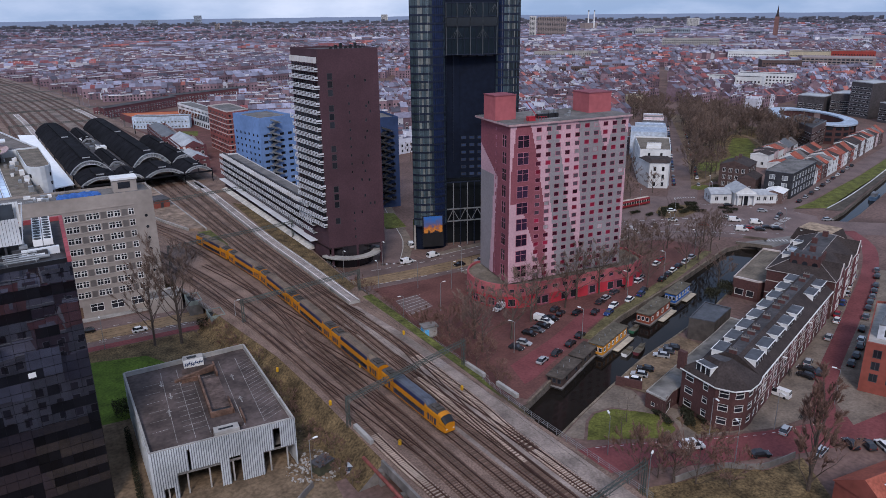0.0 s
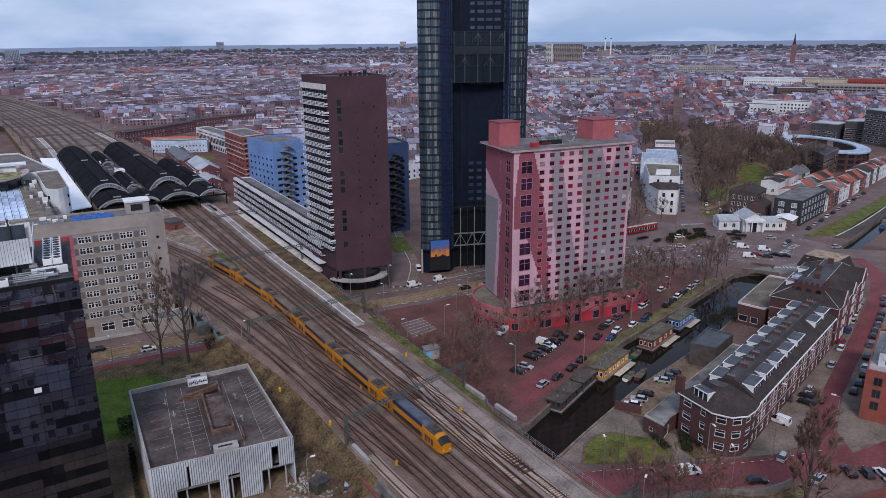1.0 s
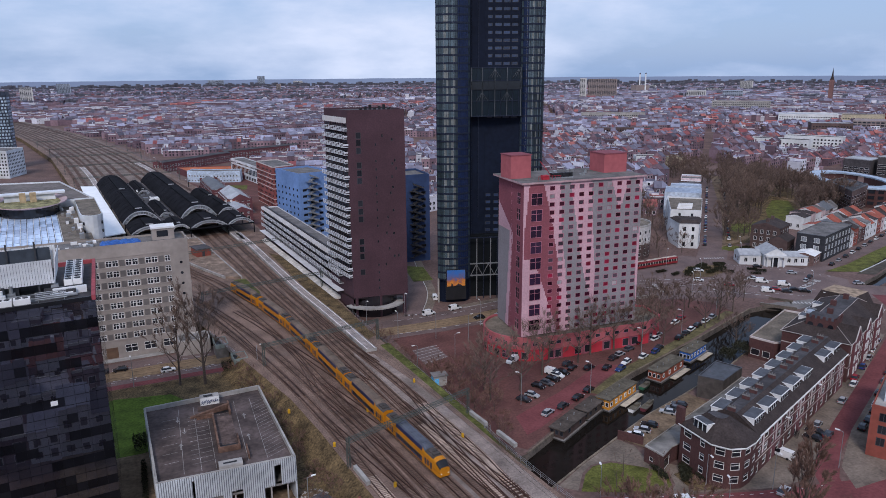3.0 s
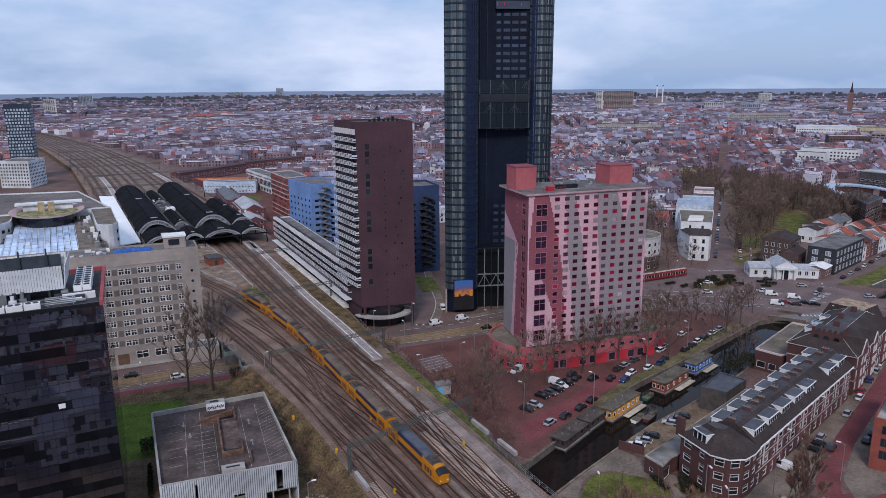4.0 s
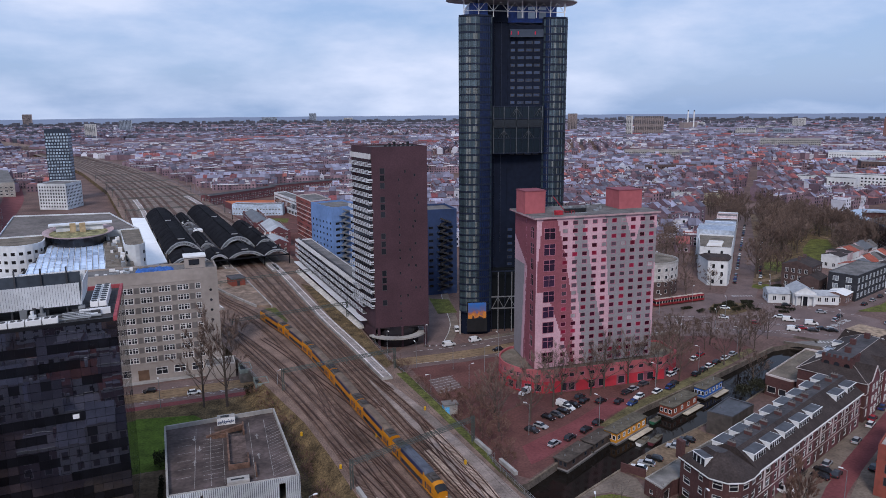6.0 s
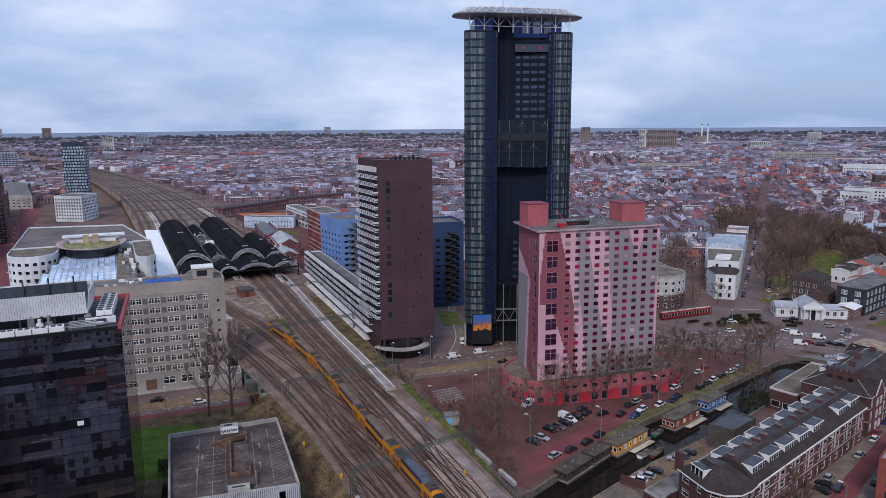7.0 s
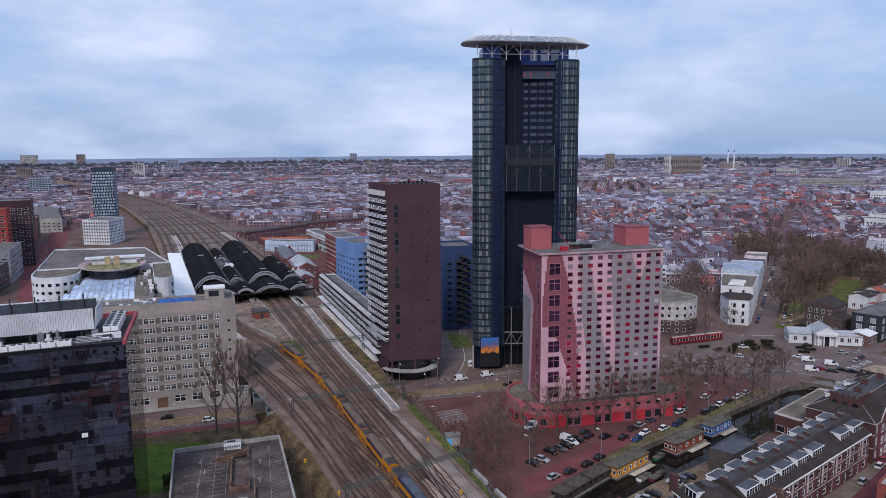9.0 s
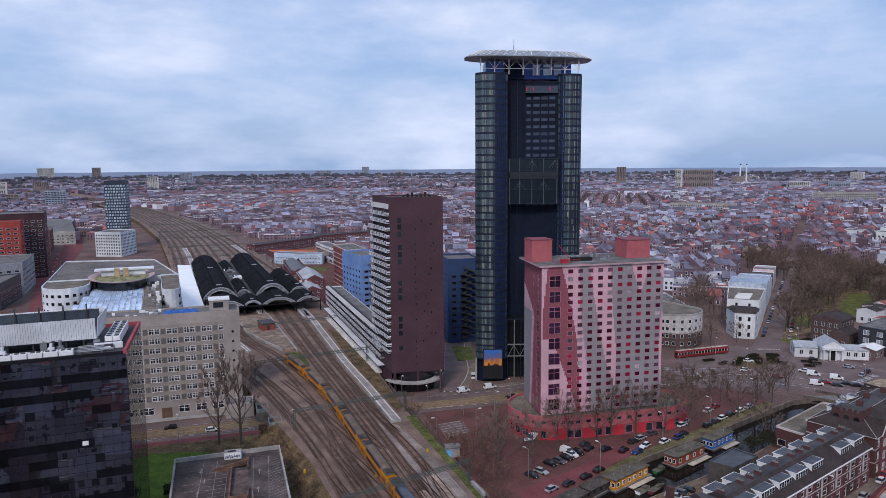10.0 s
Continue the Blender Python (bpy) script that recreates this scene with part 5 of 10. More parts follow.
b.bar(TW @ Vector((15.5, 9, ZC + 6.5)), TW @ Vector((17, 9, ZC + 3.4)), .03)
part("mast", b, steel, tg)


# ---- grey office beside the railway ----
grey_w = mat("warm_grey_render", (0.3, 0.26, 0.235), 0.9, vary=0.1, stain=0.2, stain_size=10)
grey_p = mat("grey_spandrel", (0.13, 0.115, 0.11), 0.8, vary=0.15)
GO = [(-14, 214.5), (41.3, 210.7), (41.9, 221.0), (-14, 226.0)]
GZ = 34.4
go = thing("office_block", "long warm-grey office block with white paired windows in rows", "office building")
ga, gb = Vector(GO[0]), Vector(GO[1])
GL = (gb - ga).length
rects, pan = [(49.35, 6.0 + r * 3.2, 1.5, 1.85) for r in range(8)], []
for r in range(8):
    for g in range(8):
        u0 = 43.1 - g * 5.4
        rects += [(u0 + .86, 6.0 + r * 3.2, 1.62, 1.85), (u0 + 2.6, 6.0 + r * 3.2, 1.62, 1.85)]
        pan.append((u0 + 4.45, 6.0 + r * 3.2))
rects += [(u, 1.6, 3.5, 2.4) for u in (47.5, 42.1, 36.7, 25.6, 20.2, 14.8)]
wall(go, "wall", GO[0], GO[1], 0, GZ, rects, [grey_w], style="wt")
fg = Matrix.Translation((ga.x, ga.y, 0)) @ Matrix.Rotation(math.atan2(gb.y - ga.y, gb.x - ga.x), 4, "Z")
for u0, z in pan:
    b = Mesh()
    b.box(u0 - .72, u0 + .72, -.05, .02, z, z + 1.85, 0, m=fg)
    part("spandrel_panel", b, grey_p, go)
for r in range(9):
    b = Mesh()
    b.box(0, 50.4, -.14, .02, 5.6 + r * 3.2, 5.9 + r * 3.2, 0, m=fg)
    part("sill_band", b, grey_w, go)
b = Mesh()
b.box(29.7, 32.9, -.06, .02, .3, 3.6, 0, m=fg)
part("door", b, mat("brown_entrance_door", (.12, .07, .045), .7, vary=.2), go)
for r in range(7):
    b = Mesh()
    p = fg @ Vector((53.1, -.04, 27.6 - r * 3.3))
    q = fg @ Vector((53.1, .05, 27.6 - r * 3.3))
    b.bar(p, q, .42, 0, 14)
    part("porthole", b, pane_m, go)
wall(go, "wall", GO[1], GO[2], 0, GZ, [], [grey_w])
wall(go, "wall", GO[2], GO[3], 0, GZ, [], [grey_w])
wall(go, "wall", GO[3], GO[0], 0, GZ, [], [grey_w])
flat_roof(go, GO, GZ, [bitumen_g, grey_w], 0.6)
b = Mesh()
b.box(GL - 9.5, GL - 3.2, 3.6, 8.6, GZ, GZ + 3.4, 0, m=fg)
b.box(GL - 9.8, GL - 2.9, 3.3, 8.9, GZ + 3.4, GZ + 3.9, 1, m=fg)
part("roof_house", b, [grey_w, white_paint], go)
b = Mesh()
b.box(GL - 8.2, GL - 5.0, 3.45, 3.62, GZ + 1.0, GZ + 2.8, 0, m=fg)
part("roof_house_window", b, pane_m, go)
blue_tarp = mat("crumpled_blue_tarpaulin", (0.03, 0.1, 0.32), 0.5, vary=0.3, size=.8, bump=.8)
tp = Mesh()
rt = random.Random(5)
nx_, ny_ = 14, 5
hh = [[34.5 + (.5 * rt.random() + .5) * (1 if 0 < i < nx_ and 0 < j < ny_ else .1) for j in range(ny_ + 1)] for i in range(nx_ + 1)]
for i in range(nx_):
    for j in range(ny_):
        tp.face([fg @ Vector((GL - 24 + a * .8, 2.2 + c * .75, hh[a][c])) for a, c in ((i, j), (i + 1, j), (i + 1, j + 1), (i, j + 1))])
tagged(part("tarpaulin", tp, blue_tarp), "crumpled blue tarpaulin lying on the grey office roof", "tarpaulin")
for k in range(34):
    b = Mesh()
    x, y = 2 + rt.random() * (GL - 18), 1.5 + rt.random() * 7
    w = .4 + rt.random() * 1.6
    b.box(x, x + w, y, y + .4 + rt.random(), 34.22, 34.5 + rt.random() * .8, 0, m=fg)
    o = part("building_material", b, [white_paint, steel, concrete, dark_concrete][k % 4])
    tagged(o, "stack of building material on the office roof", "building material", "clutter on the office roof")

for x, y, w, d in ((44.2, 196.5, 3.6, 6.5), (46.2, 182.5, 3.8, 5.5)):
    sw_ = thing("stair_well", "dark open stair well with a pale green rim beside the railway", "stair well", "stair wells", at=pose(x, y, 0, 0, 0, -4))
    b = Mesh()
    # closed box; its black top stands in for the shaded inside of the well
    b.box(0, w, 0, d, 0, 3.7, 0, 1)
    part("wall", b, [dark_concrete, black_m], sw_)
    for q in ((-.1, w + .1, -.1, .15), (-.1, w + .1, d - .15, d + .1), (-.1, .15, .15, d - .15), (w - .15, w + .1, .15, d - .15)):
        b = Mesh()
        b.box(*q, 3.2, 4.5, 0)
        part("rim", b, mat("pale_green_grey_rim", (.2, .23, .21), .8), sw_)
ax_ = thing("low_annex", "low warm-grey annex with a flat roof beside the office block", "annex")
AXP = [(35, 204.2), (44, 203.4), (44.6, 210.6), (41.6, 210.7), (35.4, 211)]
for i in range(5):
    wall(ax_, "wall", AXP[i], AXP[(i + 1) % 5], 0, 4.4, [], [grey_w])
flat_roof(ax_, AXP, 4.4, [bitumen_g, concrete], .4)

# ---- black glass office in the foreground ----
bk = thing("glass_office", "black mirror-glass office block with plant on its roof", "office building")
BX0, BX1, BY0, BY1, BZ1 = -30.0, 10.4, 122.0, 149.6, 45.2
SPL = 2.1  # how far the side wall splays out towards the back
bk_a = glass("black_mirror_glass", (0.012, 0.011, 0.016), 0.012, 0.35, 0.3, 2.15, 0.5)
bk_b = glass("black_open_window", (0.006, 0.006, 0.008), 0.06, 0.4, 0.3, 1.4, 0.3)
bk_frame = mat("black_curtain_wall_frame", (0.01, 0.01, 0.012), 0.4)
b = Mesh()
b.prism([(BX0, BY0 + .15), (BX1 - .02, BY0 + .15), (BX1 + SPL - .02, BY1), (BX0, BY1)], 0, BZ1, 0)
part("core", b, bk_frame, bk)
pr = random.Random(11)
bf, bs2 = Mesh(), Mesh()
bf.box(0, 1.66, 0, .08, 0, 1.62)
bs2.box(0, .08, 0, 1.9, 0, 1.62)
fm = {m.name: (bf.data("pane", m), bs2.data("pane", m)) for m in (bk_a, bk_b)}
far_panes = Mesh()
for r in range(26):
    run = False
    for c in range(24):
        z = 1.2 + r * 1.7
        if z < 12 and (c > 9 or z < 3):
            continue
        if pr.random() < .4 or c == 0:
            run = pr.random() < (.5 if r % 2 else .06)
        m = bk_b if run else bk_a
        tilt = (pr.random() - .5) * .3
        at = pose(BX1 - 1.70 * (c + 1), BY0, z, tilt, 0, (pr.random() - .5) * .3)
        if c < 12:
            o = part("pane", fm[m.name][0], None, bk)
            o.matrix_local = at
        else:
            far_panes.box(0, 1.66, 0, .08, 0, 1.62, 1 if run else 0, m=at)
tagged(part("front_panes", far_panes, [bk_a, bk_b], bk), kind="stuff")
for c in range(14):
    b = Mesh()
    for r in range(26):
        jit = (pr.random() - .5) * .03
        y0 = BY0 + .2 + 1.96 * c
        xa, xb = (BX1 + SPL * (q - BY0) / (BY1 - BY0) for q in (y0, y0 + 1.9))
        b.solid([(xa - .05, y0, 1.2 + r * 1.7), (xa + .06 + jit, y0, 1.2 + r * 1.7), (xb + .06, y0 + 1.9, 1.2 + r * 1.7), (xb - .05, y0 + 1.9, 1.2 + r * 1.7)],
                [(xa - .05, y0, 2.82 + r * 1.7), (xa + .06, y0, 2.82 + r * 1.7), (xb + .06 + jit, y0 + 1.9, 2.82 + r * 1.7), (xb - .05, y0 + 1.9, 2.82 + r * 1.7)], 1 if r % 2 and pr.random() < .4 else 0)
    tagged(part("side_panes", b, [bk_a, bk_b], bk), kind="stuff")
b = Mesh()
b.box(BX1 - 1.7 * 4 - .5 - 1.7, BX1 - 1.7 * 4 - 1.1, BY0 - .03, BY0 - .01, 27.1, 28.0)
part("poster", b, white_paint, bk, "small white sheet behind the glass")
red_trim = mat("dull_red_parapet_trim", (0.3, 0.06, 0.07), 0.7)
b = Mesh()
b.prism([(BX1 - .5, BY0 - .1), (BX1 + .12, BY0 - .1), (BX1 + SPL + .12, BY1), (BX1 + SPL - .5, BY1)], BZ1, BZ1 + .9, 0)
b.box(BX0, BX1 + SPL - .5, BY1 - .5, BY1, BZ1, BZ1 + .9, 0)
part("parapet", b, red_trim, bk, "dull red parapet")
b = Mesh()
b.box(BX0, BX1 - .5, BY0 - .1, BY0 + .4, BZ1, BZ1 + .7, 0)
part("parapet", b, bk_frame, bk)
b = Mesh()
b.prism([(BX0, BY0 + .4), (BX1 - .5, BY0 + .4), (BX1 + SPL - .5, BY1 - .5), (BX0, BY1 - .5)], BZ1 - .05, BZ1 + .1, 0)
part("roof", b, bitumen, bk)
# roof plant: the white screen on posts, fans, ducts
ps = thing("plant_screen", "white ribbed metal screen box round the roof plant", "plant screen")
X0, X1, Y0, Y1, Z0, Z1 = -24.0, 4.6, 128.8, 140.0, 47.4, 51.8
ribbed = mat("white_ribbed_metal", (0.7, 0.71, 0.72), 0.5, 0.1, vary=0.08, stain=0.2)
for (ax, ay, cx, cy) in ((X0, Y0, X1, Y0), (X1, Y0, X1 + .9, Y1), (X1 + .9, Y1, X0, Y1), (X0, Y1, X0, Y0)):
    d = Vector((cx - ax, cy - ay, 0))
    n = int(d.length / .45)
    u = d / n
    nrm = Vector((d.y, -d.x, 0)).normalized()
    for k in range(n):
        if k % 4 == 0:
            b = Mesh()
        q = Vector((ax, ay, 0)) + u * k
        w = u * .9
        b.solid([q + Vector((0, 0, Z0)), q + w + Vector((0, 0, Z0)), q + w + nrm * .12 + Vector((0, 0, Z0)), q + nrm * .12 + Vector((0, 0, Z0))][::-1],
                [q + nrm * .5 + Vector((0, 0, Z1)), q + w + nrm * .5 + Vector((0, 0, Z1)), q + w + nrm * .62 + Vector((0, 0, Z1)), q + nrm * .62 + Vector((0, 0, Z1))][::-1], 0)
        if k % 4 == 3 or k == n - 1:
            part("screen_panel", b, ribbed, ps)
b = Mesh()
b.box(X0 + .2, X1 - .1, Y0 + .3, Y1 - .3, Z0, Z0 + .3, 0)
b.box(X0 + .2, X1, Y1 - .45, Y1 - .3, Z0, Z1 - .1, 0)
b.box(X0 + .2, X0 + .4, Y0, Y1 - .3, Z0, Z1 - .1, 0)
part("screen_back", b, mat("dark_blue_grey_lining", (0.05, 0.06, 0.075), 0.7), ps)
for k in range(6):
    b = Mesh()
    b.box(X0 + 3 + k * 4.6, X0 + 3.3 + k * 4.6, Y1 - .8, Y1 - .45, BZ1, Z1 + 1.2, 0)
    part("post", b, frame_d, ps)
    b = Mesh()
    b.box(X0 + 3 + k * 4.6, X0 + 3.3 + k * 4.6, Y0 + .3, Y0 + .6, BZ1, Z0, 0)
    part("post", b, frame_d, ps)
pl = mat("grey_plant_metal", (0.24, 0.25, 0.26), 0.5, 0.3, vary=0.15, stain=0.3)
cu = thing("cooling_plant", "row of white cooling units with round fans on the office roof", "cooling unit", at=pose(8.4, 129.5, BZ1, 0, 0, -4.2))
for k in range(2):
    for j in range(9):
        b = Mesh()
        x, y = -1.6 + k * 1.5, j * 1.75
        b.box(x - .7, x + .7, y, y + 1.6, .5, 2.2, 0)
        c = part("fan_unit", b, white_paint, cu)
        f = Mesh()
        f.cyl(x, y + .8, 2.2, 2.3, .55, 0, 14)
        part("fan", f, black_m, c)
for k in range(4):
    b = Mesh()
    b.box(-2.3, .6, k * 5, k * 5 + .2, 0, .5, 0)
    part("stand", b, steel, cu)
dr = random.Random(8)
for k in range(56):
    x, y = -28 + dr.random() * 34, 125.2 + dr.random() * 4
    b = Mesh()
    if k % 3 == 0:
        b.box(x, x + 2.5 + dr.random() * 4, y, y + .6, BZ1 + .1, BZ1 + .7 + dr.random() * .7, 0)
    elif k % 3 == 1:
        b.bar((x, y, BZ1 + .5), (x + 4 + dr.random() * 4, y + (dr.random() - .5), BZ1 + .5), .16 + dr.random() * .14, 0, 8)
        b.bar((x + 1, y, BZ1), (x + 1, y, BZ1 + .5), .08)
    else:
        b.box(x, x + 1.2, y, y + 1.2, BZ1 + .1, BZ1 + 1.3 + dr.random(), 0)
        b.cyl(x + .6, y + .6, BZ1 + 1.2, BZ1 + 2.4 + dr.random() * .3, .3, 0, 10)
    o = part("roof_duct", b, [pl, frame_d, frame_d, pl, ribbed][k % 5])
    tagged(o, "metal duct and plant on the office roof", "duct", "roof plant")
fr_ = thing("cooling_row", "row of white cooling units along the office roof edge", "cooling unit")
for k in range(9):
    b = Mesh()
    x = .9 - (k + 1) * 2.7
    b.box(x, x + 2.5, 123.0, 124.7, BZ1 + .35, BZ1 + 1.5, 0)
    c = part("cooling_box", b, white_paint, fr_)
    for q in (.7, 1.8):
        f = Mesh()
        f.cyl(x + q, 123.85, BZ1 + 1.5, BZ1 + 1.6, .45, 0, 14)
        part("fan", f, frame_d, c)
    b = Mesh()
    b.box(x + .1, x + .3, 123.1, 124.6, BZ1 + .08, BZ1 + .35, 0)
    part("foot", b, steel, fr_)
for k in range(5):
    b = Mesh()
    b.bar((1.4, 123.4 + k * .7, BZ1 + .9 + .12 * k), (6.2, 123.2 + k * .7, BZ1 + .9 + .12 * k), .1, 0, 8)
    b.bar((1.8, 123.4 + k * .7, BZ1), (1.8, 123.4 + k * .7, BZ1 + .9 + .12 * k), .06, 0, 6)
    b.bar((5.8, 123.25 + k * .7, BZ1), (5.8, 123.25 + k * .7, BZ1 + .9 + .12 * k), .06, 0, 6)
    tagged(part("pipe", b, steel), "silver pipe on posts across the office roof", "pipe", "pipes on the office roof")

# ---- the derelict parking deck ----
pd = thing("parking_deck", "derelict parking deck with pale ribbed cladding and marked roof", "parking garage")
PA, PB, PC, PDD = (18.6, 150.1), (44.2, 149.0), (41.4, 113.0), (16.2, 116.4)
PZ = 10.3
deck_poly = [PDD, PC, PB, PA]
clad = mat("pale_ribbed_cladding", (0.5, 0.52, 0.54), 0.6, 0.1, vary=0.1, stain=0.25)
faded = mat("faded_parking_lines", (0.24, 0.22, 0.21), 0.9, vary=.5, size=.5, stain=.5, stain_size=3)
# darker copy of the cladding: groove shade put into the colour
clad_d = mat("shaded_cladding_groove", (0.17, 0.18, 0.2), 0.7, vary=.2)
old = mat("stained_brown_deck", (0.085, 0.064, 0.06), 0.95, vary=0.25, size=.9, stain=0.5, stain_size=6)
b = Mesh()
b.prism(deck_poly, PZ - 1.2, PZ - .9, 0)
b.prism([(x * .99 + .28, y * .99 + 1.3) for x, y in deck_poly], 4.6, 5.0, 1)
part("deck", b, [old, dark_concrete], pd, "stained asphalt roof deck")
# the front: vertical ribs, with open bays left out
FA, FB = Vector((*PDD, 0)), Vector((*PC, 0))
fl = (FB - FA).length
ff = Matrix.Translation(FA) @ Matrix.Rotation(math.atan2(FB.y - FA.y, FB.x - FA.x), 4, "Z")
gaps = [(1.6, 3.0, 0, 2.6), (4.2, 11.4, 0, 5.2), (5.9, 6.5, 5.2, 9.4), (12.9, 15.2, 0, 5.6), (19.0, 25.3, 0, 4.9), (21.4, 22.3, 4.9, 9.2)]
n = 62
for k in range(n):
    u0, u1 = fl * k / n, fl * (k + .6) / n
    z0 = 0.0
    spans = [(0.0, PZ)]
    for g0, g1, h0, h1 in gaps:
        if g0 < (u0 + u1) / 2 < g1:
            spans = [q for s0, s1 in spans for q in ((s0, min(s1, h0)), (max(s0, h1), s1)) if q[1] - q[0] > .1]
    b = Mesh()
    for s0, s1 in spans:
        b.box(u0, u1, -.2, 0, s0, s1, 0, m=ff)
        b.box(u1, fl * (k + 1) / n, -.05, 0, s0, s1, 1, m=ff)
    part("cladding_rib", b, [clad, clad_d], pd)
b = Mesh()
for s in (2.2, 5.6, 9.4, 13.6, 20.4, 23.6):
    b.box(s, s + .28, .4, .7, 0, 9, 0, m=ff)
b.box(4, 25, .2, .9, 4.5, 5.0, 0, m=ff)
part("bare_frame", b, concrete, pd)
for (ax, ay), (cx, cy) in ((PC, PB), (PB, PA), (PA, PDD)):
    b = Mesh()
    d = Vector((cx - ax, cy - ay, 0))
    fr2 = Matrix.Translation((ax, ay, 0)) @ Matrix.Rotation(math.atan2(d.y, d.x), 4, "Z")
    nn2 = int(d.length / .5)
    for k in range(nn2):
        b.box(k * d.length / nn2, (k + .6) * d.length / nn2, -.12, 0, 0, PZ, 0, m=fr2)
    b.box(0, d.length, 0, .15, 0, PZ, 0, m=fr2)
    part("cladding", b, clad, pd)
for i in range(4):
    (ax, ay), (cx, cy) = deck_poly[i], deck_poly[(i + 1) % 4]
    d = Vector((cx - ax, cy - ay, 0))
    fr2 = Matrix.Translation((ax, ay, 0)) @ Matrix.Rotation(math.atan2(d.y, d.x), 4, "Z")
    b = Mesh()
    b.box(.1, d.length - .1, -.1, .3, PZ, PZ + .12, 0, m=fr2)
    b.box(.3, d.length - .3, .16, .3, PZ - 1, PZ, 0, m=fr2)
    part("edge_cap", b, concrete, pd)
fd = Matrix.Translation((*PDD, PZ - .9)) @ Matrix.Rotation(math.atan2(PC[1] - PDD[1], PC[0] - PDD[0]), 4, "Z")
rusty = mat("rusty_brown_parapet", (0.13, 0.075, 0.055), 0.9, vary=0.35, size=.6, stain=0.5, stain_size=3)
for x0, x1, y0, y1, z0, z1, mm in ((11.7, 12.1, 8.5, 25, -.3, 1.3, rusty), (15.8, 16.1, 8.5, 14, -.1, .9, rusty), (12.1, 16, 8.5, 8.8, -.1, 1.2, rusty), (9, 15.4, 29.2, 29.5, 0, 1.1, old), (8.5, 12, 25, 25.3, 0, 1.0, rusty), (15.4, 15.8, 25, 30, 0, 1.2, rusty), (11, 16.5, 3.2, 3.5, 0, .9, old), (17, 17.3, 4, 8.5, 0, 1, rusty)):
    b = Mesh()
    b.box(x0, x1, y0, y1, z0, z1, 0, m=fd)
    part("ramp_wall", b, mm, pd)
b = Mesh()
b.box(12.1, 15.8, 11.5, 24.8, .02, .06, 0, m=fd)
part("ramp_plate", b, mat("worn_brown_ramp", (0.105, 0.074, 0.066), .95, vary=.35, size=.7, stain=.5, stain_size=3), pd, "worn brown ramp surface")
b = Mesh()
b.solid([fd @ Vector(p) for p in ((7.2, 25.8, .1), (15.6, 27.6, .1), (15.6, 28.3, .1), (7.2, 26.6, .1))], [fd @ Vector(p) for p in ((7.2, 25.8, .4), (15.6, 27.6, 1.5), (15.6, 28.3, 1.5), (7.2, 26.6, .4))], 0)
part("ramp_beam", b, rusty, pd)
# thin black sheets give the dark of the ramp holes; the deck stays closed
for q in ((12.2, 15.7, 8.8, 11.5), (10.2, 15.3, 26.5, 29)):
    b = Mesh()
    b.box(*q, -.05, .02, 0, m=fd)
    part("ramp_mouth", b, black_m, pd)
b = Mesh()
b.box(9.8, 13.9, 31.5, 33.7, 0, 2.0, 0, 1, m=fd)
b.box(10.6, 12.6, 32, 33, 2.0, 2.06, 2, m=fd)
part("stair_house", b, [white_paint, concrete, black_m], pd, "white stair house sprayed with graffiti")
gr = Mesh()
gq = random.Random(4)
for k in range(9):
    x = 10 + k * .42
    gr.bar(fd @ Vector((x, 31.46, .4 + gq.random() * .5)), fd @ Vector((x + .3, 31.46, 1.2 + gq.random() * .4)), .09)
    gr.bar(fd @ Vector((x, 31.46, 1.1)), fd @ Vector((x + .35, 31.46, .5 + gq.random() * .6)), .07)
part("graffiti", gr, mat("blue_black_spray_paint", (0.03, 0.05, 0.12), 0.6), pd)
b = Mesh()
b.box(11.2, 15.6, .5, 2.6, 0, 1.5, 0, m=fd)
b.box(12, 14.6, 1.2, 1.7, 1.5, 1.56, 1, m=fd)
part("stair_house", b, [concrete, black_m], pd)
for k in range(18):
    b = Mesh()
    y = 3 + k * 1.5
    b.face([fd @ Vector(p) for p in ((20.6, y, .012), (24.4, y + 2.4, .012), (24.4, y + 2.52, .012), (20.6, y + .12, .012))])
    part("bay_line", b, faded, pd)
for k in range(12):
    for x0, x1, y0 in ((6.6, 10.6, 6), (12.6, 15.4, 12.5), (1.2, 4.2, 8)):
        if (x0 > 12 and k > 7) or k % 2 and x0 < 2:
            continue
        b = Mesh()
        y = y0 + k * 1.9
        b.face([fd @ Vector(p) for p in ((x0, y, .012), (x1, y + .3, .012), (x1, y + .42, .012), (x0, y + .12, .012))])
        part("bay_line", b, faded, pd)
for x, y, f in ((4.8, 14, 1), (5.8, 21, -1), (18.2, 13, 1), (18.4, 23, 1), (4.6, 27, -1)):
    b = Mesh()
    b.face([fd @ Vector(p) for p in ((x - .12, y - 1.2 * f, .013), (x + .12, y - 1.2 * f, .013), (x + .12, y + .5 * f, .013), (x - .12, y + .5 * f, .013))][::f])
    b.face([fd @ Vector(p) for p in ((x - .5, y + .5 * f, .013), (x + .5, y + .5 * f, .013), (x, y + 1.6 * f, .013))][::f])
    part("arrow_mark", b, faded, pd)
for x in (8.1, 10.8, 16.9, 20.5, 4.9):
    b = Mesh()
    b.box(x, x + .1, 3, 32, .004, .012, 0, m=fd)
    part("lane_line", b, faded, pd)

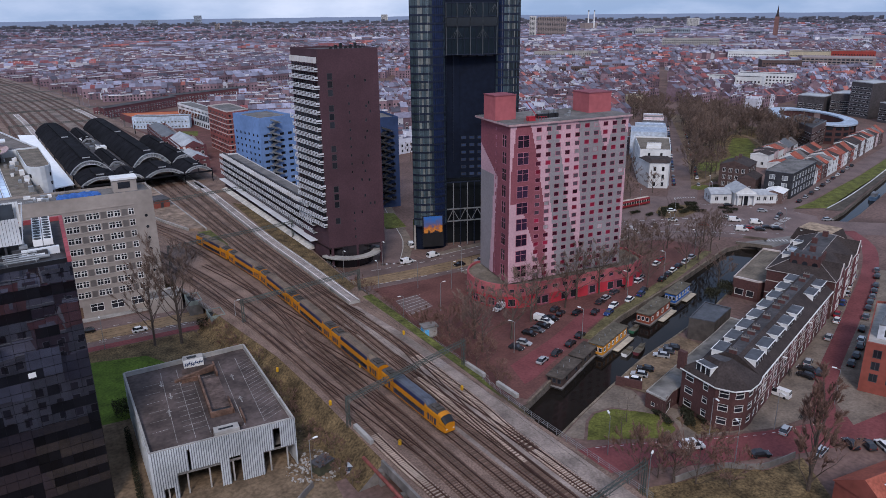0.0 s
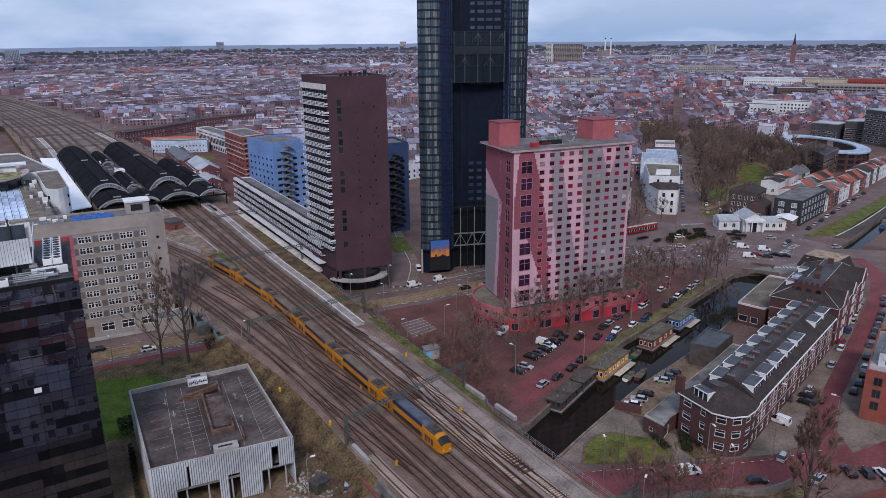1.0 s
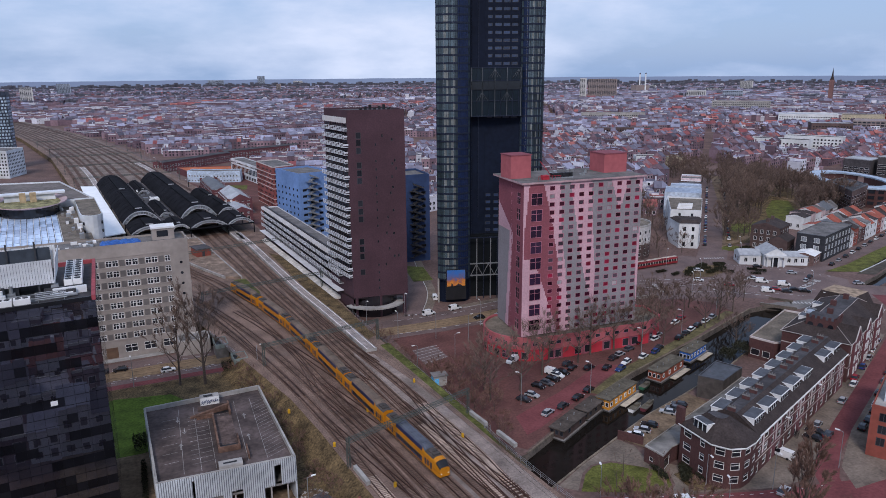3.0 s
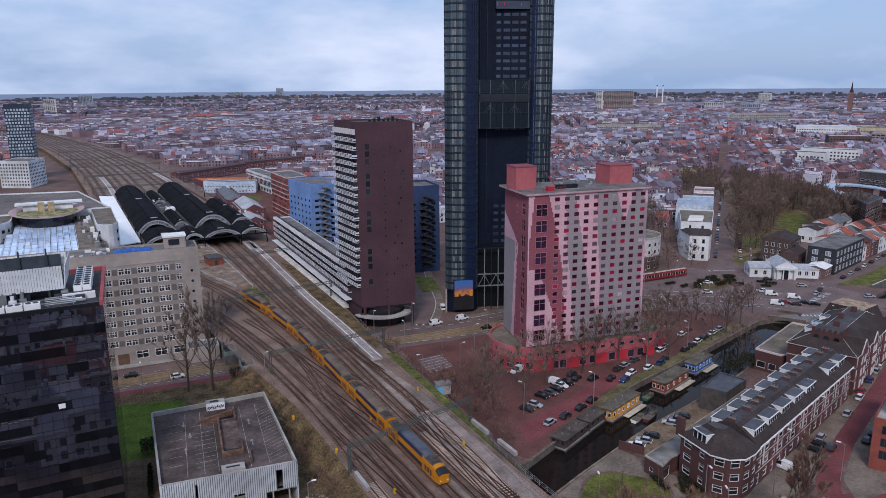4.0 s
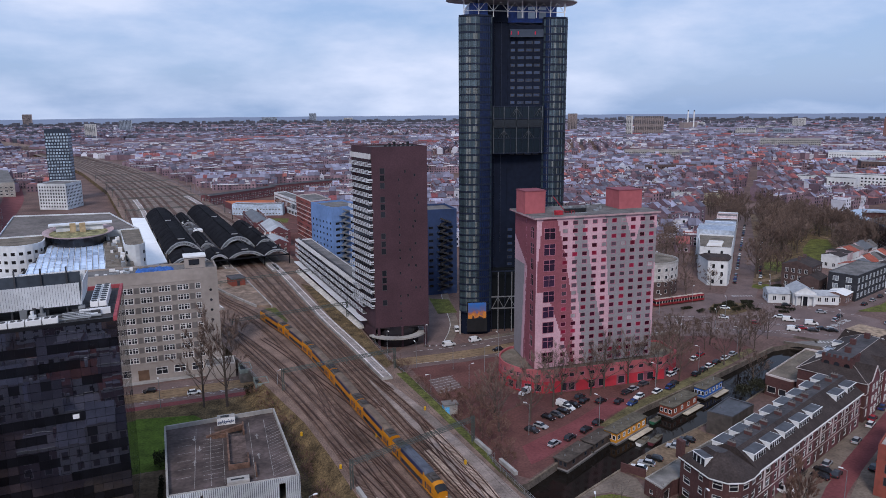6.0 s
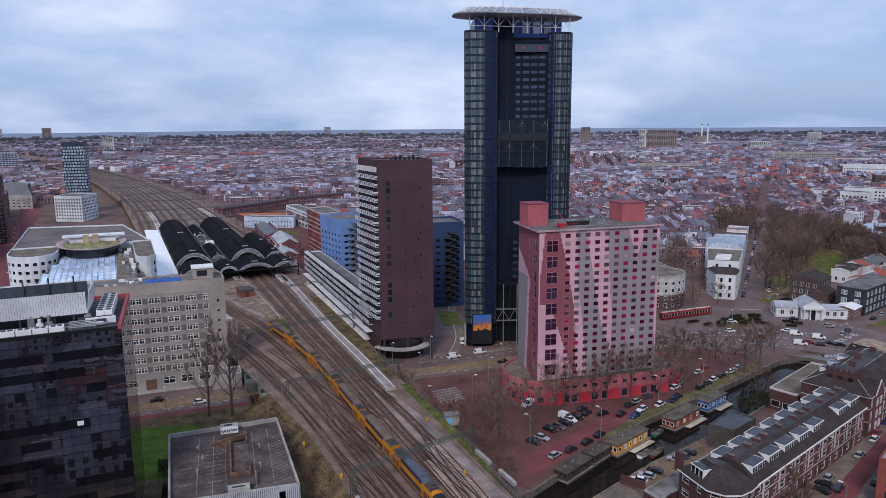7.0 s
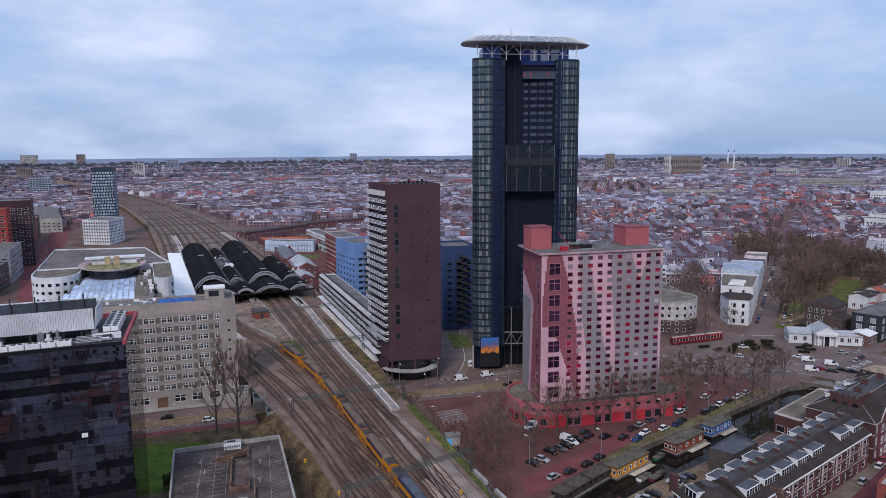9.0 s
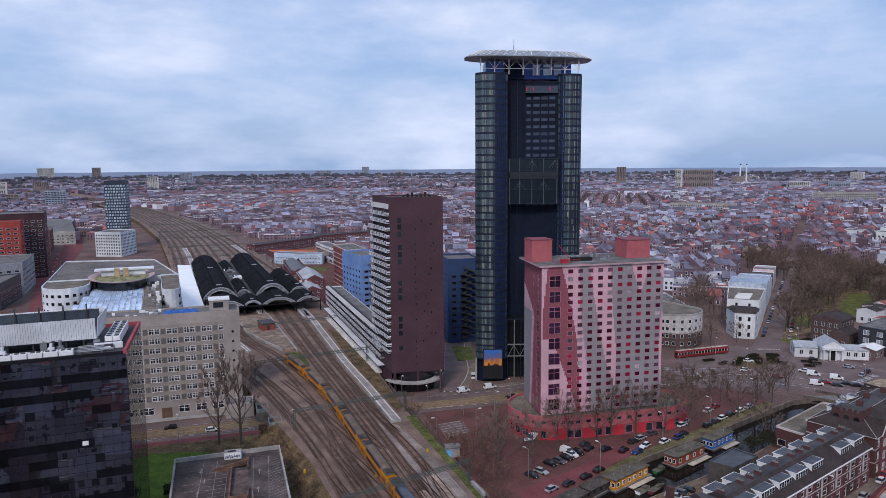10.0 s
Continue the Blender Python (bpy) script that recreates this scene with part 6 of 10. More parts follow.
# ---- terraced houses on the canal street ----
tb = mat("dark_red_brick", (0.088, 0.042, 0.04), 0.85, vary=0.2, size=.5, stain=0.15)
tb2 = mat("plum_red_brick_front", (0.14, 0.055, 0.062), 0.85, vary=0.2, size=.5, stain=0.15)
cream = mat("cream_stone_band", (0.5, 0.44, 0.42), 0.8, vary=0.1)
slate = mat("dark_slate_roof", (0.045, 0.034, 0.032), 0.9, vary=0.3, size=.5, stain=0.3, stain_size=4)
dtop = mat("dark_zinc_dormer_top", (0.055, 0.056, 0.064), 0.55, vary=0.25, stain=0.35, stain_size=3, spec=.5)
lead = mat("grey_zinc_dormer_top", (0.12, 0.125, 0.135), 0.6, vary=0.2, stain=0.2)


def tq(fr, x, y, z=0.0):
    return fr @ Vector((x, y, z))


def dormer(t, fr, x0, x1, y0, y1, z0, z1, front=True):
    """A white-sided dormer with a zinc top and a row of small windows; y0 is its window side."""
    b = Mesh()
    s = 1 if y1 > y0 else -1
    b.solid([tq(fr, x0, y0, z0), tq(fr, x1, y0, z0), tq(fr, x1, y1, z1 - .3), tq(fr, x0, y1, z1 - .3)][::s],
            [tq(fr, x0, y0, z1), tq(fr, x1, y0, z1), tq(fr, x1, y1, z1), tq(fr, x0, y1, z1)][::s], 0)
    d = part("dormer", b, white_paint, t, "white wooden roof dormer")
    b = Mesh()
    b.solid([tq(fr, x0 - .15, y0 - .2 * s, z1), tq(fr, x1 + .15, y0 - .2 * s, z1), tq(fr, x1 + .15, y1, z1), tq(fr, x0 - .15, y1, z1)][::s],
            [tq(fr, x0 - .15, y0 - .2 * s, z1 + .14), tq(fr, x1 + .15, y0 - .2 * s, z1 + .14), tq(fr, x1 + .15, y1, z1 + .14), tq(fr, x0 - .15, y1, z1 + .14)][::s], 0)
    part("dormer_roof", b, white_paint, d)
    b = Mesh()
    b.solid([tq(fr, x0 + .05, y0 - .02 * s, z1 + .14), tq(fr, x1 - .05, y0 - .02 * s, z1 + .14), tq(fr, x1 - .05, y1, z1 + .14), tq(fr, x0 + .05, y1, z1 + .14)][::s],
            [tq(fr, x0 + .05, y0 - .02 * s, z1 + .17), tq(fr, x1 - .05, y0 - .02 * s, z1 + .17), tq(fr, x1 - .05, y1, z1 + .17), tq(fr, x0 + .05, y1, z1 + .17)][::s], 0)
    part("dormer_sheet", b, dtop, d)
    n = max(1, int((x1 - x0) / 1.0))
    for k in range(n):
        b = Mesh()
        a0, a1 = x0 + (x1 - x0) * (k + .12) / n, x0 + (x1 - x0) * (k + .88) / n
        b.box(a0, a1, min(y0 - .03 * s, y0), max(y0 - .03 * s, y0), z0 + .25, z1 - .2, 0, m=fr)
        part("dormer_pane", b, pane_m, d)


def terraced_house(fr, w, d, eave, ridge, seed, label, bricks, roofm, front_dorm=True):
    r = random.Random(seed)
    t = thing("terraced_house", label, "house", "terrace on the canal street")
    c = [tq(fr, *q)[:2] for q in ((0, 0), (w, 0), (w, d), (0, d))]
    rects = []
    for k in range(3):
        rects += [(w * .24, 1.0 + 3.0 * k, 1.3, 1.9), (w * .72, 1.0 + 3.0 * k, 1.9, 1.9)] if k else [(w * .2, .3, 1.1, 2.4), (w * .68, .9, 1.9, 1.9)]
    wall(t, "wall", c[0], c[1], 0, eave, rects, [bricks, cream], lambda u, z: 1 if abs(z - 3.4) < .16 or abs(z - 6.45) < .13 or (abs(u - w * .48) < .55 and z > 4 and z < 8.7) else 0, (w / 14, .3), "ws")
    wall(t, "wall", c[2], c[3], 0, eave, grid_rects(.5, w - .5, 2, 1.2, 3, 3, 1.4, 1.7), [bricks], style="ws")
    wall(t, "wall", c[1], c[2], 0, eave, [], [bricks])
    wall(t, "wall", c[3], c[0], 0, eave, [], [bricks])
    b = Mesh()
    o = .45
    q = [(-.02, -o, eave), (w + .02, -o, eave), (w + .02, d / 2 - 1.2, ridge), (-.02, d / 2 - 1.2, ridge), (-.02, d / 2 + 1.2, ridge), (w + .02, d / 2 + 1.2, ridge), (w + .02, d + o, eave), (-.02, d + o, eave)]
    q = [tq(fr, *p) for p in q]
    b.face([q[0], q[1], q[2], q[3]], 0)
    b.face([q[3], q[2], q[5], q[4]], 1)
    b.face([q[4], q[5], q[6], q[7]], 0)
    b.face([q[1], q[6], q[5], q[2]], 0)
    b.face([q[0], q[3], q[4], q[7]], 0)
    part("roof", b, [roofm, bitumen], t)
    b = Mesh()
    b.box(0, w, -o - .12, -o + .1, eave - .25, eave + .05, 0, m=fr)
    part("gutter", b, white_paint, t)
    if front_dorm:
        dormer(t, fr, w * .14, w * .86, 1.4, 4.6, eave + 1.05, ridge - .75)
    dormer(t, fr, w * .12, w * .8, d - 1.4, d - 4.6, eave + 1.0, ridge - .75)
    for cx_ in ((.02,) if seed % 3 else (.02, w * .55)):
        b = Mesh()
        b.box(cx_, cx_ + .5, d / 2 - .8, d / 2 + .8, ridge - .4, ridge + .8, 0, m=fr)
        b.box(cx_ - .05, cx_ + .55, d / 2 - .85, d / 2 + .85, ridge + .8, ridge + .92, 1, m=fr)
        ch = part("chimney", b, [tb, dark_concrete], t)
        for j in range(3):
            b = Mesh()
            p = tq(fr, cx_ + .3, d / 2 - .6 + j * .6)
            b.cyl(p.x, p.y, ridge + .92, ridge + 1.35, .12, 0, 8)
            part("chimney_pot", b, dark_concrete, ch)
    return t


ROWANG = 16.4
R0 = Vector((127.5, 73.5))
for k in range(8):
    u = Vector((math.cos(radians(ROWANG)), math.sin(radians(ROWANG))))
    p = R0 + u * (k * 7.6)
    terraced_house(Matrix.Translation((p.x, p.y, 0)) @ Matrix.Rotation(radians(ROWANG), 4, "Z"), 7.6, 12.0, 9.5, 13.0, 20 + k, "dark red brick terraced house with white windows and dormers", tb2 if k % 2 else tb, slate, k != 5)
# the corner house with a rounded bay
ch = thing("corner_house", "dark red brick corner house with a rounded bay and slate roof", "house")
CH = [(117.9, 85.3), (116.8, 76.2), (118.4, 73.2), (121.3, 71.9), (124.6, 72.4), (127.5, 73.5), (124.1, 85.1)]
for i in range(7):
    a, b2 = Vector(CH[i]), Vector(CH[(i + 1) % 7])
    ln = (b2 - a).length
    if i == 0:
        r = [(2.2, 1.3 + 3 * k, 2.3, 1.6) for k in range(3)] + [(6.6, 1.3 + 3 * k, 1.4, 1.6) for k in range(3)]
    elif i < 5:
        r = [(ln / 2, 1.2 + 3 * k, min(ln * .62, 2.0), 1.7) for k in range(3)]
    else:
        r = []
    wall(ch, "wall", CH[i], CH[(i + 1) % 7], 0, 9.5, r, [tb, cream], lambda u, z: 1 if z > 9.25 else 0, (5, .3), "ws")
b = Mesh()
cxh, cyh = 122.0, 79.5
ov = [(cxh + (x - cxh) * 1.07, cyh + (y - cyh) * 1.07) for x, y in CH]
tp_ = [(cxh + (x - cxh) * .28, cyh + (y - cyh) * .28) for x, y in CH]
b.solid([(x, y, 9.5) for x, y in ov], [(x, y, 13.2) for x, y in tp_], 0, 1)
part("roof", b, [slate, bitumen], ch)
b = Mesh()
for i in range(5):
    a, c_ = Vector((*ov[i], 9.35)), Vector((*ov[i + 1], 9.35))
    b.bar(a, c_, .16)
part("gutter", b, white_paint, ch)
fr = Matrix.Translation((117.3, 83.5, 0)) @ Matrix.Rotation(radians(263), 4, "Z")
dormer(ch, fr, 1.2, 5.0, 1.0, 4.0, 10.2, 12.2)
b = Mesh()
b.box(117.6, 118.6, 84.9, 86.6, 9, 13.2, 0)
part("chimney", b, tb, ch)
# white corner garage and the low garage roof towards the canal
lg = [(112.2, 84.4), (116.6, 86.2), (118.6, 86.4), (150, 92.0), (162, 96.5), (160.5, 103), (147, 99), (112.0, 89.6)]
block("garage", "long low brick garage with a patched bitumen roof", "garage", lg, 3.6, [tb], [mat("patched_roof", (0.16, 0.15, 0.14), 0.95, vary=0.2, stain=0.6, stain_size=5), concrete], {0: [(2.3, .2, 2.8, 2.4)], 7: [(2, 1, 1, 1)]}, rim=.3)
bx = [(147.3, 106.2), (150.2, 100.6), (161.5, 103.8), (159.5, 110.6)]
block("shed", "grey box-shaped boat shed at the canal edge", "shed", bx, 5.8, [mat("grey_brown_boards", (0.07, 0.06, 0.055), 0.85, vary=.3)], [dtop, dtop], {}, rim=.25)
# stone yard wall and parking strip by the water
yw = Mesh()
yw.box(0, 6, 0, .3, 0, 2.2, 0, m=pose(113.9, 99.9, 0, 0, 0, -62))
tagged(part("garden_wall", yw, tb), "low dark brick yard wall", "wall")
road("pavement", "sandy parking strip along the canal", soil, poly=[(114, 100.1), (117, 91.5), (147.5, 99.5), (146.5, 108.6), (128.6, 104.8)])

pale_roof_u = mat("pale_blue_grey_unit", (.32, .36, .42), .5, vary=.15)
# the school: a long hipped block with gabled bays and a battlemented end
sc = thing("school", "tall dark red brick school with gables and slate roofs", "school")


def gable_block(t, fr, w, d, eave, ridge, bricks, roofm, wins=True, along=True, cols=4, rows=3):
    c = [tq(fr, *q)[:2] for q in ((0, 0), (w, 0), (w, d), (0, d))]
    for i in range(4):
        ln = (Vector(c[(i + 1) % 4]) - Vector(c[i])).length
        nwin = max(1, int(ln / 3.2))
        wall(t, "wall", c[i], c[(i + 1) % 4], 0, eave, grid_rects(.8, ln - .8, nwin, 1.2, rows, 3.3, 1.5, 2.0) if wins else [], [bricks], style="wt")
    b = Mesh()
    if along:
        q = [(-.2, -.4, eave), (w + .2, -.4, eave), (w + .2, d / 2, ridge), (-.2, d / 2, ridge), (-.2, d + .4, eave), (w + .2, d + .4, eave)]
    else:
        q = [(w + .4, -.2, eave), (w + .4, d + .2, eave), (w / 2, d + .2, ridge), (w / 2, -.2, ridge), (-.4, -.2, eave), (-.4, d + .2, eave)]
    q = [tq(fr, *p) for p in q]
    b.face([q[0], q[1], q[2], q[3]], 0)
    b.face([q[3], q[2], q[5], q[4]], 0)
    b.face([q[0], q[3], q[4]], 1)
    b.face([q[1], q[5], q[2]], 1)
    part("roof", b, [roofm, bricks], t)


def at2(x, y, deg):
    return Matrix.Translation((x, y, 0)) @ Matrix.Rotation(radians(deg), 4, "Z")


SF = at2(188.9, 91.6, 18.2)  # x along the street front, y towards the canal


def roof_lines(t, pts, r=.1):
    for p, q in pts:
        b = Mesh()
        b.bar(SF @ Vector(p), SF @ Vector(q), r)
        part("roof_trim", b, cream, t)


def school_wall(p, q, z1, rects, style="wt"):
    wall(sc, "wall", tuple((SF @ Vector((*p, 0)))[:2]), tuple((SF @ Vector((*q, 0)))[:2]), 0, z1, rects, [tb, cream], lambda u, z: 1 if abs(z - 4.1) < .12 or abs(z - 7.7) < .12 else 0, (4, .24), style)


SW, SD, SE, SR_ = 38.5, 17.5, 11.0, 14.6
school_wall((0, 0), (SW, 0), SE, grid_rects(.8, SW - .8, 14, 1.2, 3, 3.5, 1.5, 2.2))
school_wall((SW, 0), (SW, SD), SE, grid_rects(1, SD - 1, 5, 1.2, 3, 3.5, 1.4, 2.0))
school_wall((SW, SD), (0, SD), SE, grid_rects(1, SW - 1, 10, 5.4, 2, 3.0, 1.4, 1.7))
school_wall((0, SD), (0, 0), SE, [])
b = Mesh()
eave_ = [(-.3, -.4), (SW + .3, -.4), (SW + .3, SD + .4), (-.3, SD + .4)]
top_ = [(6, 6.2), (SW - 5, 6.2), (SW - 5, SD - 6.2), (6, SD - 6.2)]
b.solid([SF @ Vector((x, y, SE)) for x, y in eave_], [SF @ Vector((x, y, SR_)) for x, y in top_], 0, 1)
part("roof", b, [slate, bitumen], sc, "hipped dark slate roof")
roof_lines(sc, [((*eave_[i], SE + .05), (*top_[i], SR_ + .08)) for i in range(4)] + [((*top_[i], SR_ + .1), (*top_[(i + 1) % 4], SR_ + .1)) for i in range(4)], .06)
roof_lines(sc, [((*eave_[i], SE), (*eave_[(i + 1) % 4], SE)) for i in range(4)])
# gabled bays on the street front, each with its own small roof
for x0, w, zt in ((3, 6.5, 14.2), (15.5, 5.0, 13.4), (28.5, 6.5, 14.2)):
    b = Mesh()
    tri0 = [SF @ Vector(p) for p in ((x0, -.5, 0), (x0 + w, -.5, 0), (x0 + w, -.5, SE), (x0 + w / 2, -.5, zt + .5), (x0, -.5, SE))]
    b.face(tri0)
    for p, q in (((x0, -.5), (x0, 0)), ((x0 + w, 0), (x0 + w, -.5))):
        b.face([SF @ Vector((*q, 0)), SF @ Vector((*p, 0)), SF @ Vector((*p, SE)), SF @ Vector((*q, SE))])
    g = part("gable", b, tb2, sc, "stepped red brick gable")
    b = Mesh()
    for xa, xb in ((x0 - .2, x0 + w / 2), (x0 + w + .2, x0 + w / 2)):
        q = [SF @ Vector(p) for p in ((xa, -.6, SE), (xb, -.6, zt + .3), (xb, 6.5, zt + .3), (xa, 1.5, SE))]
        b.face(q if xa < xb else q[::-1])
    part("gable_roof", b, slate, g)
    for p, q in (((x0 - .2, -.6, SE), (x0 + w / 2, -.6, zt + .5)), ((x0 + w + .2, -.6, SE), (x0 + w / 2, -.6, zt + .5))):
        b = Mesh()
        b.bar(SF @ Vector(p), SF @ Vector(q), .18)
        part("gable_coping", b, cream, g)
    for r in range(4):
        for k in range(2):
            m = SF @ pose(x0 + w * (.28 + .44 * k), -.62, 1.2 + 3.3 * r)
            if r < 3:
                put_window(g, m, 1.5, 2.1, "wt")
# the brick end block with three arched windows under battlements
eb = Matrix(SF)
b = Mesh()
b.box(3.4, 10, 4.8, 12.6, 0, 15.3, 0, 1, m=eb)
blk = part("end_block", b, [tb, bitumen], sc, "brown brick end block with arched windows")
for k in range(3):
    b = Mesh()
    yc = 6.1 + k * 2.6
    arch = [(yc - .75, 11.8), (yc + .75, 11.8)] + [(yc + .75 * math.cos(math.pi * j / 8), 13.4 + .75 * math.sin(math.pi * j / 8)) for j in range(9)]
    b.face([eb @ Vector((3.37, y, z)) for y, z in arch][::-1])
    part("arched_window", b, pane_m, blk)
for k in range(6):
    b = Mesh()
    b.box(3.3, 3.9, 4.8 + k * 1.42, 5.5 + k * 1.42, 15.3, 16.1, 0, m=eb)
    part("battlement", b, tb, blk)
    b = Mesh()
    b.box(3.4 + k * 1.2, 4.0 + k * 1.2, 4.7, 5.2, 15.3, 16.1, 0, m=eb)
    part("battlement", b, tb, blk)
for x0, y0, w, d, zz in ((9, 12.6, 3.2, 2.2, 13.4), (16, 12.8, 2.6, 2.4, 13.2), (24, 13, 2.6, 2.4, 13.2)):
    dormer(sc, eb @ pose(x0 + w, y0 + 3.4, 0, 0, 0, 180), 0, w, 0, d, SE + .4, zz)
for x, y in ((12, 8), (21, 9.4), (30, 8.2)):
    b = Mesh()
    b.box(x, x + 1.1, y, y + 1.5, SR_ - .6, SR_ + 1.6, 0, m=eb)
    part("chimney", b, tb, sc)
b = Mesh()
b.box(12.4, 15.2, 13.4, 15.0, SE + 1.2, SE + 3.0, 0, m=eb)
part("roof_unit", b, pale_roof_u, sc, "pale blue-grey roof unit")
ANX = [(183.6, 110.2), (188.2, 108.6), (214.2, 122.6), (212.4, 127.6), (181.9, 117.4)]
block("flat_annex", "low brick annex with a brown flat roof beside the canal", "annex", ANX, 6.0, [tb], [gravel_roof, cream], {3: grid_rects(1, 30, 8, 2.4, 1, 3, 1.6, 1.8), 4: [(2, 1.0, 2.6, 2.0), (5.2, 1.0, 2.2, 2.0)]}, rim=.5)
wh = thing("mansard_house", "slate mansard house with a white cornice by the bridge", "house")
MH = rectangle(229.5, 114.0, 12, 13.5, 8)
for i in range(4):
    wall(wh, "wall", MH[i], MH[(i + 1) % 4], 0, 7.0, grid_rects(.8, 13, 4, 1, 2, 3.1, 1.3, 1.9), [white_paint], style="ws")
cxh, cyh = sum(p[0] for p in MH) / 4, sum(p[1] for p in MH) / 4
b = Mesh()
b.solid([(cxh + (x - cxh) * 1.04, cyh + (y - cyh) * 1.04, 7) for x, y in MH], [(cxh + (x - cxh) * .8, cyh + (y - cyh) * .8, 11) for x, y in MH], 0, 1)
part("roof", b, [slate, mat("tan_gravel_roof", (.3, .22, .155), .95, vary=.25, stain=.35, stain_size=3)], wh)
fr = Matrix.Translation((*MH[3], 0)) @ Matrix.Rotation(radians(290), 4, "Z")
for k in range(2):
    dormer(wh, fr, 2.5 + k * 5.5, 5 + k * 5.5, .5, 3, 7.6, 10.2)
fr = Matrix.Translation((*MH[0], 0)) @ Matrix.Rotation(radians(20), 4, "Z")
for k in range(2):
    dormer(wh, fr, 2.5 + k * 5.5, 5 + k * 5.5, .5, 3, 7.6, 10.2)

# red apartment building and the tiled roofs across the street
orange_brick = mat("orange_red_brick", (0.25, 0.07, 0.052), 0.85, vary=.15, stain=.15)
tile_o = mat("orange_roof_tiles", (0.29, 0.078, 0.05), 0.8, vary=.25, size=.4, stain=.25, stain_size=4, island=.2)
ra = thing("apartment_block", "orange-red brick apartment block with dark balconies and a grey top floor", "apartment building")
RA = [(156.4, 67.0), (163, 50), (196, 62), (182, 77.5)]
for i in range(4):
    ln = (Vector(RA[(i + 1) % 4]) - Vector(RA[i])).length
    wall(ra, "wall", RA[i], RA[(i + 1) % 4], 0, 11.6, grid_rects(.8, ln - .8, int(ln / 3.4), 2.8, 3, 2.9, 1.7, 2.0), [orange_brick], style="dc")
flat_roof(ra, RA, 11.6, [concrete, orange_brick], .5)
tpp = [(161, 67), (166, 55), (190, 63), (181, 73.5)]
for i in range(4):
    ln = (Vector(tpp[(i + 1) % 4]) - Vector(tpp[i])).length
    wall(ra, "top_wall", tpp[i], tpp[(i + 1) % 4], 11.6, 14.8, grid_rects(.5, ln - .5, int(ln / 3), 12.2, 1, 1, 1.4, 1.9), [mat("pale_grey_panel", (.45, .46, .5), .6)], style="dc")
flat_roof(ra, tpp, 14.8, [lead, lead], .3)
for x, y, deg, w, d in ((107.5, 47.5, -20, 14, 10), (113.5, 55.2, 24, 26, 10)):
    t = thing("tiled_house", "low house with an orange tiled roof and white dormer", "house")
    fr = at2(109.8, 38.6, -10) if w < 20 else at2(130, 33, 24)
    gable_block(t, fr, w, d, 6.0, 9.6, orange_brick, tile_o, rows=1)
    dormer(t, fr, 3, 6, 1.0, 4, 6.8, 8.6)

# ---- white villas and houses by the park ----
stucco = mat("white_stucco", (0.62, 0.62, 0.62), 0.8, vary=0.08, stain=0.15)
pale_roof = mat("pale_grey_sheet_roof", (0.36, 0.37, 0.39), 0.6, vary=0.15, stain=0.25)
vi_ = thing("villa", "low white gatehouse with an arched porch and grey roofs", "villa")
VA = at2(274.2, 181.8, -36)
for x0, w, d, e, rr in ((-9.5, 9, 9, 4.2, 6.2), (9, 10, 8, 4.0, 5.6)):
    gable_block(vi_, VA @ Matrix.Translation((x0, 1, 0)), w, d, e, rr, stucco, pale_roof, rows=1)
gable_block(vi_, VA @ Matrix.Translation((0, -1.5, 0)), 9, 13, 5.2, 8.0, stucco, pale_roof, wins=False, along=False)
b = Mesh()
b.box(3, 6, -1.75, -1.45, 0, 4.2, 0, m=VA)
part("porch_arch", b, pane_m, vi_)
for k in range(4):
    b = Mesh()
    p = VA @ Vector((1.0 + k * 2.3, -2.6, 0))
    b.cyl(p.x, p.y, 0, 4.4, .3, 0, 10)
    part("column", b, stucco, vi_)
b = Mesh()
b.box(.2, 8.8, -3.1, -1.5, 4.4, 5.2, 0, m=VA)
part("porch_roof", b, stucco, vi_)
gh = thing("gate_lodge", "small white and brown lodge with a pale flat roof", "lodge")
gable_block(gh, at2(291, 169.5, 18), 10, 8, 4.5, 5.6, mat("brown_brick", (.16, .1, .09), .85), white_paint, rows=1)
dkb = thing("brick_villa", "dark brown brick villa with slate roofs beside the park", "villa")
brown = mat("dark_brown_brick", (0.1, 0.065, 0.06), 0.85, vary=.2)
gable_block(dkb, at2(300, 193, 20), 15, 13, 11.2, 13.4, brown, slate, rows=3)
gable_block(dkb, at2(297.5, 187, 20), 12, 8, 6.6, 8.6, brown, slate, rows=1)
for k in range(2):
    b = Mesh()
    b.box(3 + k * 7, 4 + k * 7, 6, 7.4, 12.2, 15, 0, m=at2(300, 193, 20))
    part("chimney", b, brown, dkb)
bw = thing("modern_house", "black modern town house with large white windows", "house")
BW = [(301.5, 172), (335, 180.5), (331.5, 192.5), (298.5, 183.5)]
for i in range(4):
    ln = (Vector(BW[(i + 1) % 4]) - Vector(BW[i])).length
    wall(bw, "wall", BW[i], BW[(i + 1) % 4], 0, 11.5, grid_rects(.5, ln - .5, int(ln / 4), 1.2, 3, 3.4, 2.4, 2.2), [mat("black_render", (.03, .03, .035), .7)], style="wc", glassy=glass("pale_reflecting_glass", (.3, .32, .34), .15))
flat_roof(bw, BW, 11.5, [bitumen_g, lead], .3)


def town_house(p, deg, w, d, eave, ridge, bricks, roofm, label, group="", rows=3):
    t = thing("town_house", label, "house", group)
    gable_block(t, at2(*p, deg), w, d, eave, ridge, bricks, roofm, rows=rows)
    return t


